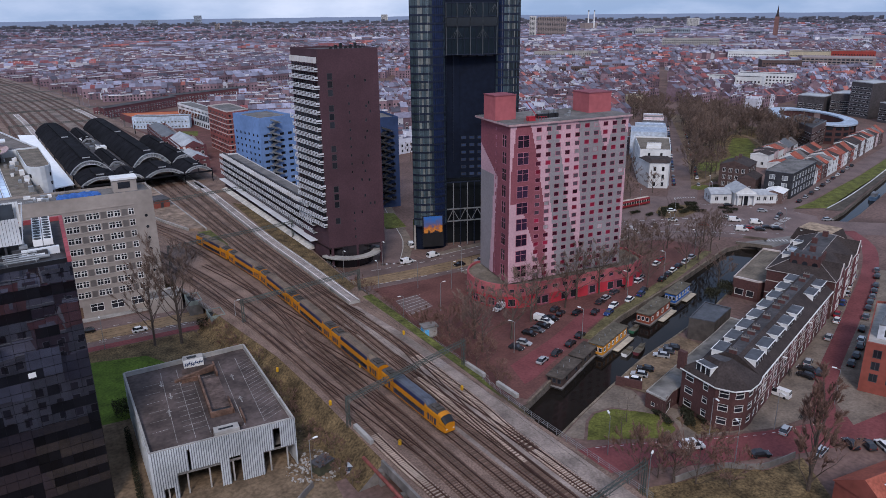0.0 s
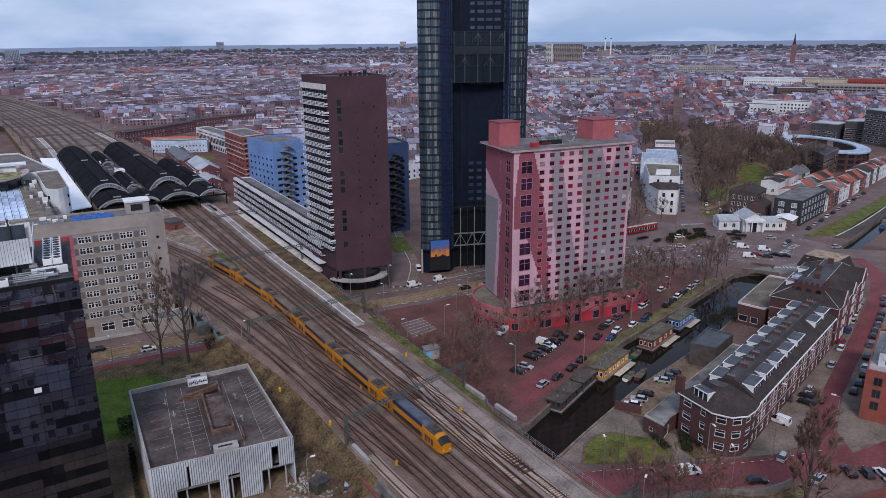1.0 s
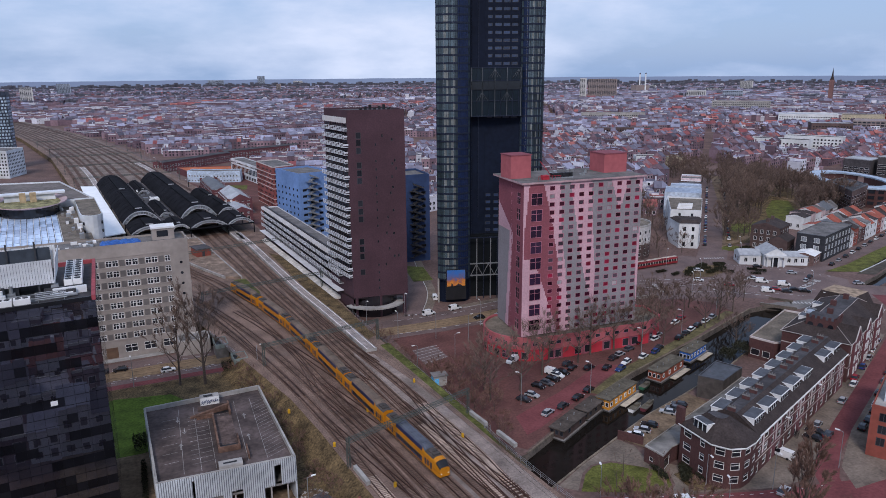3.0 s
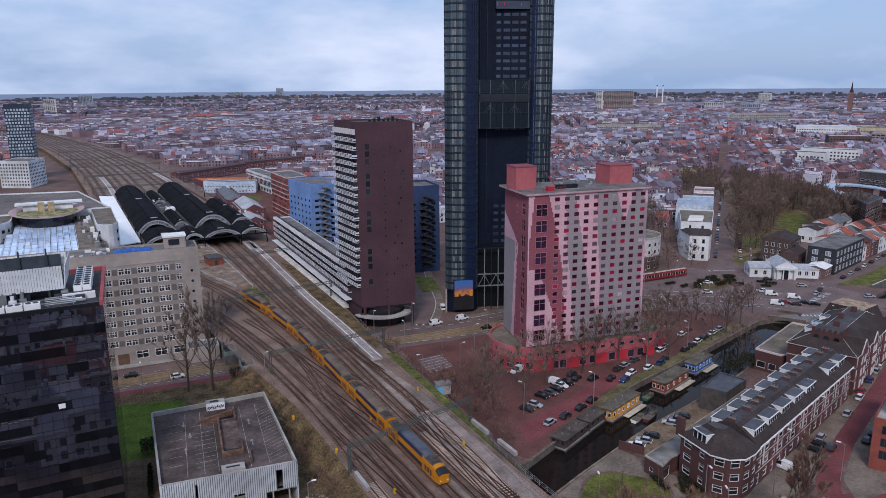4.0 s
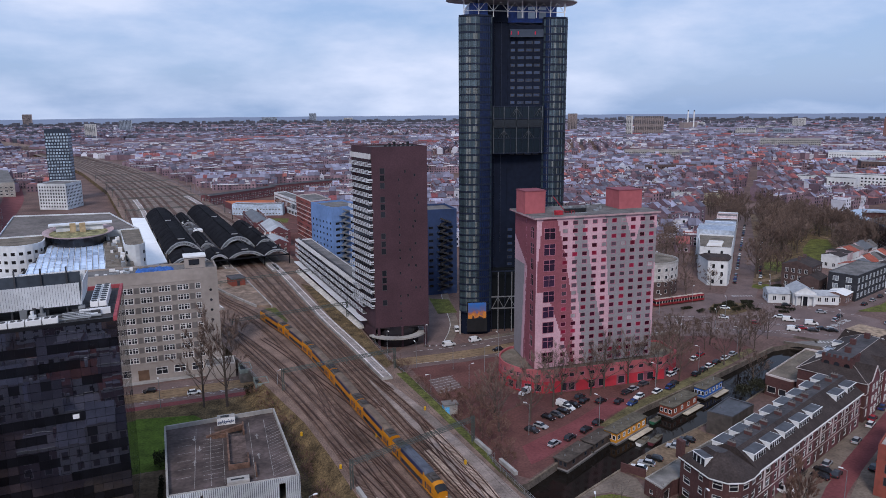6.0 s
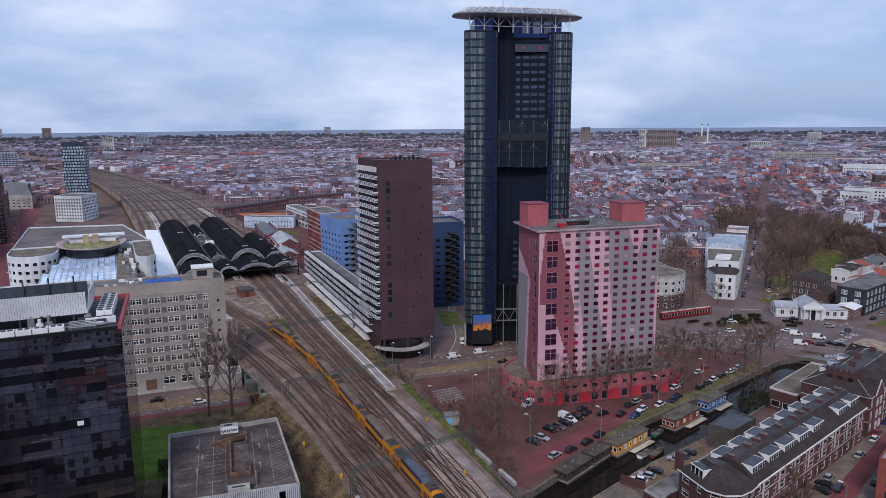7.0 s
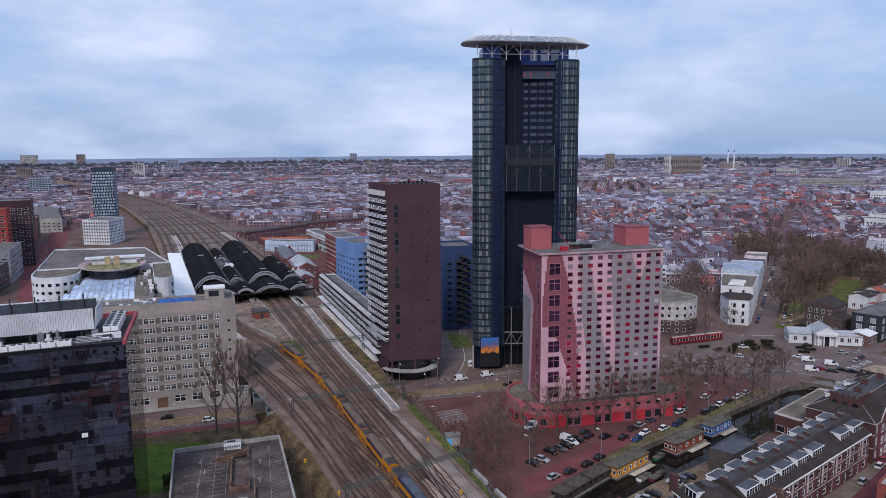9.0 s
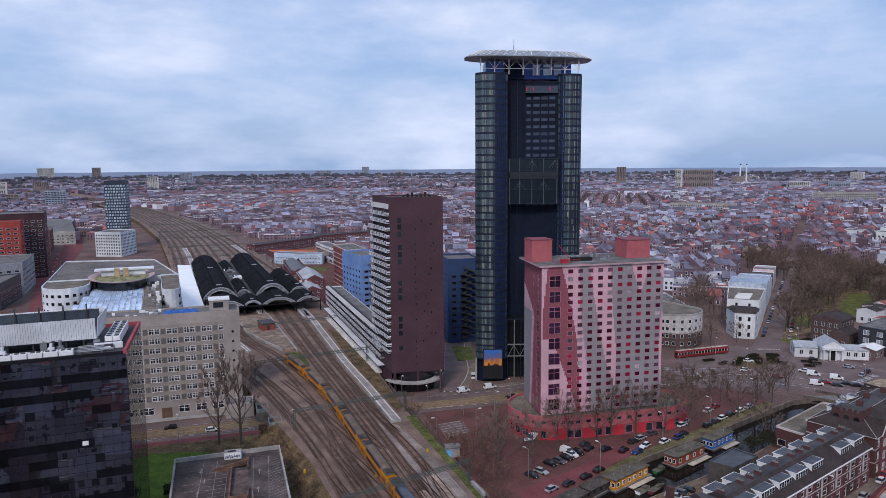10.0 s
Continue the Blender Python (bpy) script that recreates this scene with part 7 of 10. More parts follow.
hr = random.Random(31)
p = Vector((335.5, 180.8))
pink_st = mat("pale_pink_stucco", (.52, .4, .4), .8)
for k in range(23):
    w = 5.2 + hr.random() * 2.4
    deg = 14.6
    fc = hr.choice([stucco, stucco, pink_st, tb, brown, orange_brick])
    rf_ = hr.choice([slate, tile_o if k > 5 else bitumen_g, tile_o, bitumen_g, slate] if k > 2 else [slate, bitumen_g])
    town_house(tuple(p), deg, w, 10 + hr.random() * 2, 6.8 + hr.random() * 2.4, 10 + hr.random() * 1.4, fc, rf_, ("white" if fc == stucco else "pink" if fc == pink_st else "brick") + " town house on the far canal street with a " + ("tiled" if rf_ == tile_o else "dark") + " roof", "houses on the far canal", 2)
    p += Vector((math.cos(radians(deg)), math.sin(radians(deg)))) * w
whs = thing("white_corner_house", "tall white stucco corner house with a glazed shop front", "house")
WF = [(267.5, 223.5), (274.2, 217.6), (280, 221.5), (284, 225), (273.5, 235)]
WR = [(273.6, 235.2), (284.2, 225.2), (312, 249), (300, 262)]
for poly, top, rows in ((WF, 12.2, 3), (WR, 15.8, 4)):
    for i in range(len(poly)):
        ln = (Vector(poly[(i + 1) % len(poly)]) - Vector(poly[i])).length
        wall(whs, "wall", poly[i], poly[(i + 1) % len(poly)], 0, top, grid_rects(.6, ln - .6, max(1, int(ln / 3.6)), 1, rows, 3.7, 1.2, 2.0) if (poly is WF and i < 3) or (poly is WR and i in (1, 3)) else [(ln * .3, 13.2, 1.1, 1.4), (ln * .7, 13.2, 1.1, 1.4)] if poly is WR and i == 0 else [], [stucco], style="d-")
flat_roof(whs, WR, 15.8, [gravel_roof, stucco], .5)
cxh, cyh = sum(p[0] for p in WF) / 5, sum(p[1] for p in WF) / 5
b = Mesh()
b.solid([(cxh + (x - cxh) * 1.05, cyh + (y - cyh) * 1.05, 12.2) for x, y in WF], [(cxh + (x - cxh) * .72, cyh + (y - cyh) * .72, 13.6) for x, y in WF], 0)
part("skirt_roof", b, slate, whs)
for k in range(4):
    b = Mesh()
    b.box(0, 7, 0, 1.0, 15.9, 16.6, 0, m=at2(279 + k * 3.2, 236 + k * 2.6, -42))
    part("skylight", b, white_paint, whs)
p = Vector((340, 197))
for k in range(15):
    w = 6 + hr.random() * 4
    if k == 8:
        p = Vector((352, 216))
    fc = hr.choice([stucco, brown, stucco, pink_st])
    town_house(tuple(p), 14.6, w, 8 + hr.random() * 3, 5 + hr.random() * 2.5, 7.5 + hr.random() * 2, fc, hr.choice([tile_o, slate, bitumen_g, lead]), "town house behind the far canal street with a pitched roof", "houses on the far canal", 1)
    p += Vector((math.cos(radians(16.5)), math.sin(radians(16.5)))) * w
ringm2 = mat("pale_blue_flat_roof", (.3, .35, .43), .6, stain=.2)
p = Vector((312, 249.5))
u = Vector((math.cos(radians(41)), math.sin(radians(41))))
for k in range(10):
    w = (14, 9, 22, 12, 11, 13, 12, 14, 13, 14)[k]
    fc = (stucco, stucco, mat("pale_blue_grey_stucco", (.42, .47, .54), .8), stucco, mat("pale_blue_grey_stucco", (.42, .47, .54), .8), stucco, brown, stucco, pink_st, stucco)[k]
    hh_t = (13.5, 11, 14.5, 12, 13.2, 10, 11, 9.5, 11, 10)[k]
    pp = rectangle(p.x, p.y, w, (18, 15, 20, 17, 18, 14, 14, 13, 13, 13)[k], 41)
    block("town_house", "pale stucco town house with a flat roof beside the park street", "house", pp, hh_t, [fc], [[gravel_roof, lead, ringm2, bitumen_g, ringm2][k % 5], fc], {0: grid_rects(.5, w - .5, 3, 1, 3, 3.2, 1.2, 1.9), 3: grid_rects(.5, 12.5, 3, 1, 3, 3.2, 1.2, 1.9)}, group="houses along the park", style="d-")
    p += u * w
# curved white office behind the pink tower
co = thing("curved_office", "curved pale office with bands of windows", "office building")
cpts = []
for k in range(9):
    a = radians(-135 + k * 16)
    cpts.append((237 + 13 * math.cos(a), 230 + 13 * math.sin(a)))
cpts += [(246, 252), (222, 262), (212, 236)]
for i in range(len(cpts)):
    ln = (Vector(cpts[(i + 1) % len(cpts)]) - Vector(cpts[i])).length
    wall(co, "wall", cpts[i], cpts[(i + 1) % len(cpts)], 0, 14.5, grid_rects(0, ln, max(1, int(ln / 1.9)), 1.2, 4, 3.3, 1.5, 1.7), [mat("pale_band_panel", (.45, .42, .4), .8, stain=.15), brown], lambda u, z: 1 if z < 6.6 else 0, (2.0, 3.3), style="w-")
flat_roof(co, cpts, 14.5, [gravel_roof, concrete], .8)
block("white_office", "long white office with strip windows", "office building", [(252, 256), (264, 252), (276, 284), (262, 290)], 10.5, [stucco], [bitumen_g, stucco], {0: grid_rects(1, 11.6, 4, 1.5, 3, 3.0, 2.2, 1.5), 3: grid_rects(1, 34, 11, 1.5, 3, 3.0, 2.2, 1.5)}, style="d-")

# ---- oval ring building and offices beyond the park ----
rb = thing("ring_building", "oval brick building with a pale blue ring roof", "round building")
ringm = mat("pale_blue_metal_roof", (.36, .42, .5), .5, .2)
for k in range(28):
    a0, a1 = 2 * math.pi * k / 28, 2 * math.pi * (k + 1) / 28

    def rp2(r, a):
        x, y = r * 43 * math.cos(a), r * 22 * math.sin(a)
        c, s = math.cos(radians(57)), math.sin(radians(57))
        return 472 + x * c - y * s, 264 + x * s + y * c
    b = Mesh()
    b.prism([rp2(.72, a0), rp2(1.0, a0), rp2(1.0, a1), rp2(.72, a1)], 11.4, 12.3, 0)
    part("roof_segment", b, ringm, rb)
    if k % 7 != 2:
        b = Mesh()
        b.prism([rp2(.74, a0), rp2(.97, a0), rp2(.97, a1), rp2(.74, a1)], 0, 11.4, 0)
        part("wall_segment", b, tb, rb)
        for r_ in range(3):
            b = Mesh()
            q0, q1 = rp2(.975, a0 + .04), rp2(.975, a1 - .04)
            b.face([(*q0, 2 + r_ * 3.5), (*q1, 2 + r_ * 3.5), (*q1, 4 + r_ * 3.5), (*q0, 4 + r_ * 3.5)])
            part("window_band", b, pane_m, rb)
block("school_block", "dark brick block with rooflights beside the ring building", "office building", [(412, 227.5), (444, 237), (458, 262), (438, 258.5)], 14, [brown], [bitumen, lead], {0: grid_rects(1, 32, 10, 1.5, 3, 3.6, 2, 2), 3: grid_rects(1, 39, 12, 1.5, 3, 3.6, 2, 2)}, style="w-")
for poly, h in (([(572, 332), (574, 311), (594, 315), (592, 336)], 12.5), ([(578, 308), (583, 294), (608, 298), (603, 312)], 15.5), ([(575, 292), (570, 274), (596, 270), (601, 288)], 26), ([(588, 271), (585, 246), (612, 242), (615, 266)], 32), ([(560, 262), (556, 246), (580, 240), (584, 256)], 14)):
    block("office_slab", "dark stepped office slab with ribbon windows", "office building", poly, h, [mat("grey_brown_office", (.07, .062, .066), .7)], [pale_roof, pale_roof], {k: grid_rects(.6, (Vector(poly[k - 3]) - Vector(poly[k])).length - .6, 5, 2, int(h / 3.2) - 1, 3.2, 3.2, 1.5) for k in (0, 3)}, group="stepped offices", style="w-")

# ---- station ----
black_roof = mat("black_shed_roof", (0.013, 0.013, 0.016), 1.0, vary=.25, size=2, stain=.35, stain_size=9, spec=.06)
arch_m = mat("pale_arch_truss", (.36, .37, .39), .6, .1)
sh = thing("train_shed", "black barrel-vaulted train shed roofs with pale arched ends", "train shed")


def vault(x0, x1, y0, y1, z0, rise, front=True):
    n = 14
    prof = []
    for k in range(n + 1):
        f = 2 * k / n - 1
        prof.append(((x0 + x1) / 2 + (x1 - x0) / 2 * f, z0 + rise * (1 - abs(f) ** 2.3)))
    b = Mesh()
    outer = [(x, z + .3) for x, z in prof]
    loop_ = prof + outer[::-1]
    q = len(loop_)
    b.v = [(x, y0, z) for x, z in loop_] + [(x, y1, z) for x, z in loop_]
    for k in range(q):
        b.f.append((k, (k + 1) % q, q + (k + 1) % q, q + k)[::-1])
    for k in range(n):
        b.f.append((k, k + 1, q - 2 - k, q - 1 - k))
        b.f.append((q + k, q + q - 1 - k, q + q - 2 - k, q + k + 1))
    b.m = [0] * len(b.f)
    part("vault", b, black_roof, sh)
    for k in range(int((y1 - y0) / 9)):
        rb_ = Mesh()
        for j in range(n):
            (xa, za), (xb, zb) = outer[j], outer[j + 1]
            rb_.bar((xa, y0 + 4.5 + k * 9, za), (xb, y0 + 4.5 + k * 9, zb), .14)
        part("roof_rib", rb_, black_roof, sh)
    b = Mesh()
    cxm = (x0 + x1) / 2
    half_w = (x1 - x0) * .12
    runs = [(y0 + 4, y1 - 4)] if y1 - y0 < 60 else [(y0 + 8, (y0 + y1) / 2 - 5), ((y0 + y1) / 2 + 5, y1 - 10)]
    for r0, r1 in runs:
        b = Mesh()
        b.box(cxm - half_w, cxm + half_w, r0, r1, z0 + rise - .1, z0 + rise + .95, 0)
        part("ridge_vent", b, black_roof, sh)
        b = Mesh()
        b.box(cxm - half_w * .8, cxm + half_w * .8, r0 - .12, r0, z0 + rise + .35, z0 + rise + .85, 0)
        part("vent_louvre", b, arch_m, sh)
    if front:
        b = Mesh()
        for k in range(n):
            (xa, za), (xb, zb) = prof[k], prof[k + 1]
            b.bar((xa, y0 - .1, za + .15), (xb, y0 - .1, zb + .15), .32)
            sx, sz = .8, .74
            qa, qb = (cxm + (xa - cxm) * sx, z0 + (za - z0) * sz), (cxm + (xb - cxm) * sx, z0 + (zb - z0) * sz)
            b.bar((qa[0], y0 - .1, qa[1]), (qb[0], y0 - .1, qb[1]), .2)
            b.bar((xa, y0 - .1, za), (qa[0], y0 - .1, qa[1]), .12)
        part("arch_truss", b, arch_m, sh)
        g = Mesh()
        for k in range(n):
            (xa, za), (xb, zb) = prof[k], prof[k + 1]
            sx, sz = .8, .74
            g.face([(cxm + (xa - cxm) * sx, y0 + .2, z0 + (za - z0) * sz), (cxm + (xb - cxm) * sx, y0 + .2, z0 + (zb - z0) * sz), (xb, y0 + .2, zb), (xa, y0 + .2, za)])
        part("fanlight", g, glass("grey_fanlight_glass", (.2, .21, .23), .2), sh)


vault(39, 57, 347, 372, 9.2, 3.4)
vault(57, 66, 349, 372, 9.2, 2.4)
vault(66, 84, 347, 372, 9.2, 3.4)
vault(84, 97, 347, 372, 9.2, 3.0)
vault(38, 56, 372, 525, 10.2, 5.6)
vault(66, 84, 372, 525, 10.2, 6.0)
vault(85, 96, 372, 450, 10, 3.6)
vault(57.5, 64.5, 385, 430, 9.6, 2.2)
vault(57.5, 64.5, 470, 520, 9.6, 2.2)
b = Mesh()
b.box(56, 66, 372, 524, 9.4, 9.8)
part("valley_roof", b, bitumen, sh)
lq = random.Random(14)
for k in range(16):
    b = Mesh()
    x, y = 57 + lq.random() * 6, 376 + lq.random() * 140
    b.box(x, x + 1 + lq.random() * 2.5, y, y + 2 + lq.random() * 6, 9.8, 10.5 + lq.random() * 1.2)
    part("roof_light", b, white_paint if k % 3 == 0 else lead, sh)
for x, y in [(x, y) for x in (39, 57, 66, 84, 97) for y in (347, 371, 400, 440, 480, 520)]:
    b = Mesh()
    b.cyl(x, y, ZB, 10.6, .25, 0, 8)
    part("column", b, black_roof, sh)
b = Mesh()
b.box(40, 97, 346.2, 346.7, 9.0, 9.7, 0)
part("front_beam", b, black_roof, sh)
wr = Mesh()
wr.solid([(27, 352, 8.7), (37.5, 356, 8.7), (37.4, 524, 8.7), (28.5, 530, 8.7)], [(27, 352, 9.2), (37.5, 356, 9.2), (37.4, 524, 9.2), (28.5, 530, 9.2)], 0)
wrt = tagged(part("platform_roof", wr, mat("bright_white_roof_sheet", (.9, .9, .9), .5, vary=.04, stain=.06, bump=0)), "long flat white platform roof", "roof")
for k in range(14):
    b = Mesh()
    b.cyl(33.5, 360 + k * 12, ZB, 8.75, .18, 0, 8)
    part("post", b, steel, wrt)
st = thing("station_building", "red brick station building with grey mansard roofs", "station")
gable_block(st, at2(105.5, 380, 88), 20, 12, 9, 12, tb2, pale_roof)
gable_block(st, at2(104.5, 402, 88), 16, 8, 7, 9, orange_brick, lead)
gable_block(st, at2(115.5, 419, 86), 40, 14, 8.5, 12.5, tb2, pale_roof)
gable_block(st, at2(113, 461, 86), 60, 12, 8, 11, tb2, lead)
kk = thing("brick_hut", "small red brick hut with a dark flat roof", "hut", at=pose(60.5, 305, ZB + .85, 0, 0, 8))
b = Mesh()
b.box(0, 6, 0, 8, 0, 3.2)
part("wall", b, orange_brick, kk)
b = Mesh()
b.box(-.4, 6.4, -.4, 8.4, 3.2, 3.55)
part("roof", b, bitumen, kk)
b = Mesh()
b.box(2.2, 3.4, -.06, .02, 0, 2.2)
part("door", b, frame_d, kk)
pw = Mesh()
pw.prism([(64, 268), (69, 264.6), (68.2, 344), (52, 344), (52, 323), (54.1, 305.5), (59.1, 284.7)], ZB, ZB + .85, 0)
for a_, b_ in (((69.3, 264.5), (68.4, 345)), ((63.6, 268), (58.8, 285)), ((58.8, 285), (53.6, 306)), ((53.6, 306), (51.6, 344))):
    d_ = Vector(b_) - Vector(a_)
    pw.box(0, d_.length, -.3, .3, ZB, ZB + .95, 1, m=Matrix.Translation((*a_, 0)) @ Matrix.Rotation(math.atan2(d_.y, d_.x), 4, "Z"))
setting("platform", pw, [mat("sandy_platform", (.23, .165, .125), .9, vary=.3, stain=.45, stain_size=4), concrete], "sandy paved platform end with fences", "platform")

# ---- round-fronted white building with a glass hall ----
wbm = mat("white_office_panel", (.6, .62, .64), .6, vary=.06)
rw = thing("glass_hall_building", "white office wings round a hall with a blue glass roof", "office building")
right = [(21.35 + 4.15 * math.cos(radians(180 + 22.5 * k)), 309 + 6 * math.sin(radians(180 + 22.5 * k))) for k in range(9)] + [(25.5, 352), (17.2, 352)]
left = [(-24 + 10 * math.cos(radians(180 + 18 * k)), 336 + 12 * math.sin(radians(180 + 18 * k))) for k in range(11)] + [(-14, 352), (-34, 352)]
for poly in (right, left):
    for i in range(len(poly)):
        ln = (Vector(poly[(i + 1) % len(poly)]) - Vector(poly[i])).length
        wall(rw, "wall", poly[i], poly[(i + 1) % len(poly)], 0, 27.6, grid_rects(.1, ln - .1, max(1, int(ln / 2.2)), 3, 7, 3.5, 1.6, 1.4) if ln > 1.9 else [], [wbm], style="d-")
    flat_roof(rw, poly, 27.6, [gravel_roof, wbm], .6)
mainp = [(-34, 352), (25.5, 352), (14, 420), (-34, 432)]
for i in range(4):
    wall(rw, "wall", mainp[i], mainp[(i + 1) % 4], 0, 27.2, [], [wbm])
flat_roof(rw, mainp, 27.2, [mat("brown_flat_roof", (.14, .12, .11), .9, stain=.3), wbm], .7)
hall = [(-22, 262), (10.2, 258), (9.4, 350), (-12, 350)]
for i in range(4):
    wall(rw, "hall_wall", hall[i], hall[(i + 1) % 4], 0, 24, [], [concrete])
gpan = glass("pale_blue_roof_glass", (.5, .62, .8), .15, .3, .25)
gq = Mesh()
gq.box(0, 2.1, 0, 6.3, 0, .08)
gqm = gq.data("glass_panel", gpan)
for j in range(13):
    y = 262 + j * 6.6
    xl = -21.6 + 9.7 * j / 13
    nc = int((9.6 - xl) / 2.26)
    for i in range(nc):
        part("glass_panel", gqm, None, rw, "", pose(9.3 - (i + 1) * 2.26, y, 24.15 + .04 * j))
for k in range(14):
    b = Mesh()
    x = 9.35 - k * 2.26
    b.box(x, x + .13, 260, 349 if x > -12 else 262 + max(4, (x + 21.6) / 9.7 * 86), 24.1, 24.8, 0)
    part("glazing_bar", b, white_paint, rw)
for (x0, x1, z) in ((9.6, 17, 25), (17, 20, 22)):
    b = Mesh()
    b.box(x0, x1, 258, 351 if x0 < 12 else 300, 0, z, 0, 1)
    part("side_wing", b, [concrete, gravel_roof], rw)
dq = random.Random(17)
for k in range(22):
    b = Mesh()
    x, y = 10.5 + dq.random() * 5, 262 + dq.random() * 84
    b.box(x, x + .8 + dq.random(), y, y + .8 + dq.random() * 2, 25, 25.8 + dq.random() * 1.2, 0)
    o = part("roof_unit", b, [white_paint, steel, dark_concrete][k % 3])
    tagged(o, "small plant box on the office roof", "plant box", "plant on the hall roof")
def ell(r, z, k):
    a = 2 * math.pi * k / 36
    return (-.5 + 15 * r * math.cos(a), 347 + 22 * r * math.sin(a), z)
ring_m = mat("rose_grey_ring", (.42, .3, .3), .6)
for k in range(36):
    rg = Mesh()
    rg.solid([ell(.8, 28.4, k), ell(1, 29.4, k), ell(1, 29.4, k + 1), ell(.8, 28.4, k + 1)], [ell(.8, 28.7, k), ell(1, 29.8, k), ell(1, 29.8, k + 1), ell(.8, 28.7, k + 1)], 0)
    part("ring_segment", rg, ring_m, rw)
rg = Mesh()
for k in range(36):
    rg.face([ell(.8, 24, k), ell(.8, 24, k + 1), ell(.8, 28.6, k + 1), ell(.8, 28.6, k)])
part("ring_glass", rg, pane_m, rw)
rg = Mesh()
for k in range(36):
    rg.face([ell(0, 28.9, 0), ell(.86, 28.8, k), ell(.86, 28.8, k + 1)])
part("terrace", rg, mat("yellow_green_roof_planting", (.22, .2, .1), .9, vary=.4, stain=.5, stain_size=3), rw)
b = Mesh()
b.box(-4, -1.5, 347, 349, 28.9, 33, 0)
b.box(0, 2.5, 347, 349, 28.9, 33, 0)
b.box(-10, 10, 352, 356, 28, 31.5, 1)
b.box(-13, 14, 351, 357, 31.5, 32.2, 1)
part("roof_house", b, [mat("tan_panel", (.4, .3, .18), .8), wbm], rw)

# ---- the slim dark tower, white office and red offices farther off ----
block("white_grid_office", "white office block with a grid of square windows", "office building", [(-38, 690), (-16, 676), (-4, 704), (-26, 718)], 22, [wbm], [bitumen_g, wbm], {0: grid_rects(.5, 25.5, 10, 2, 7, 2.8, 1.3, 1.5), 1: grid_rects(.5, 30, 11, 2, 7, 2.8, 1.3, 1.5)}, style="d-")
tw2 = thing("slim_tower", "slim dark blue-grey tower with pale checker windows", "tower block")
T2 = [(-31.5, 748), (-12, 744.5), (-9.5, 758), (-29, 762)]
for i in range(4):
    ln = (Vector(T2[(i + 1) % 4]) - Vector(T2[i])).length
    wall(tw2, "wall", T2[i], T2[(i + 1) % 4], 0, 66.5, [((c + .5) * ln / 8 + (.4 if (r // 2) % 2 else -.4), 4 + r * 2.9, 1.9, 2.0) for r in range(21) for c in range(8)] if i in (0, 1) else [], [mat("blue_black_panel", (.03, .04, .06), .5)], style="d-", glassy=glass("pale_tower_pane", (.34, .42, .5), .2))
flat_roof(tw2, T2, 66.5, [bitumen, mat("blue_black_panel", (.03, .04, .06), .5)], 1.5)
redp = mat("oxide_red_cladding", (.3, .05, .04), .7, vary=.1)
dred = mat("dark_brown_cladding", (.06, .03, .035), .7, vary=.1)
for poly, h, m_, lab in (([(-125, 545), (-74, 545), (-74, 560), (-125, 560)], 44, redp, "oxide red office block with dark ribbon windows"),
                         ([(-98, 562), (-62, 570), (-64, 600), (-98, 600)], 48, dred, "dark brown office tower beside the red block"),
                         ([(-125, 470), (-66, 492), (-66, 540), (-125, 540)], 21, mat("mid_grey_panel", (.26, .26, .28), .7), "grey office with ribbon windows"),
                         ([(-120, 420), (-70, 440), (-66, 484), (-120, 466)], 15, mat("glassy_dark_panel", (.05, .06, .07), .25), "dark glazed low office"),
                         ([(-90, 606), (-72, 606), (-72, 660), (-90, 660)], 26, redp, "oxide red office block with dark ribbon windows"),
                         ([(-92, 664), (-75, 664), (-78, 720), (-95, 720)], 24, redp, "oxide red office block with dark ribbon windows"),
                         ([(-100, 730), (-80, 730), (-84, 790), (-104, 790)], 20, dred, "dark brown office row"),
                         ([(-100, 820), (-66, 812), (-90, 1010), (-125, 1005)], 14, concrete, "long pale flat-roofed hall beside the railway")):
    sides = {}
    for i in range(4):
        ln = (Vector(poly[(i + 1) % 4]) - Vector(poly[i])).length
        sides[i] = grid_rects(.8, ln - .8, max(1, int(ln / 4.5)), 2, int(h / 3.3) - 1, 3.3, 2.8, 1.5) if i in (0, 1) else []
    block("office_building", lab, "office building", poly, h, [m_], [bitumen_g, m_], sides, group="offices along the red street", style="w-")

# ---- across the station: brick strips, pale blue building, white strip, striped block ----
pale_blue = mat("pale_blue_panel", (.42, .5, .6), .6)
block("pale_blue_building", "low pale blue building with a curved front", "office building", [(106, 574), (122, 560), (142, 552), (146, 562), (126, 572), (112, 584)], 8.5, [pale_blue], [bitumen_g, pale_blue], {0: grid_rects(.5, 20, 8, 1, 2, 3.5, 1.2, 1.2), 1: grid_rects(.5, 20, 8, 1, 2, 3.5, 1.2, 1.2)}, style="w-")
for k, (a, c_) in enumerate((((98, 640), (168, 690)), ((165, 700), (250, 730)))):
    d = Vector(c_) - Vector(a)
    t = thing("brick_terrace", "long red brick terrace with a dark roof edge", "terrace", "terraces beyond the station")
    gable_block(t, at2(*a, math.degrees(math.atan2(d.y, d.x))), d.length, 11, 9, 10, tb2, bitumen, rows=2)
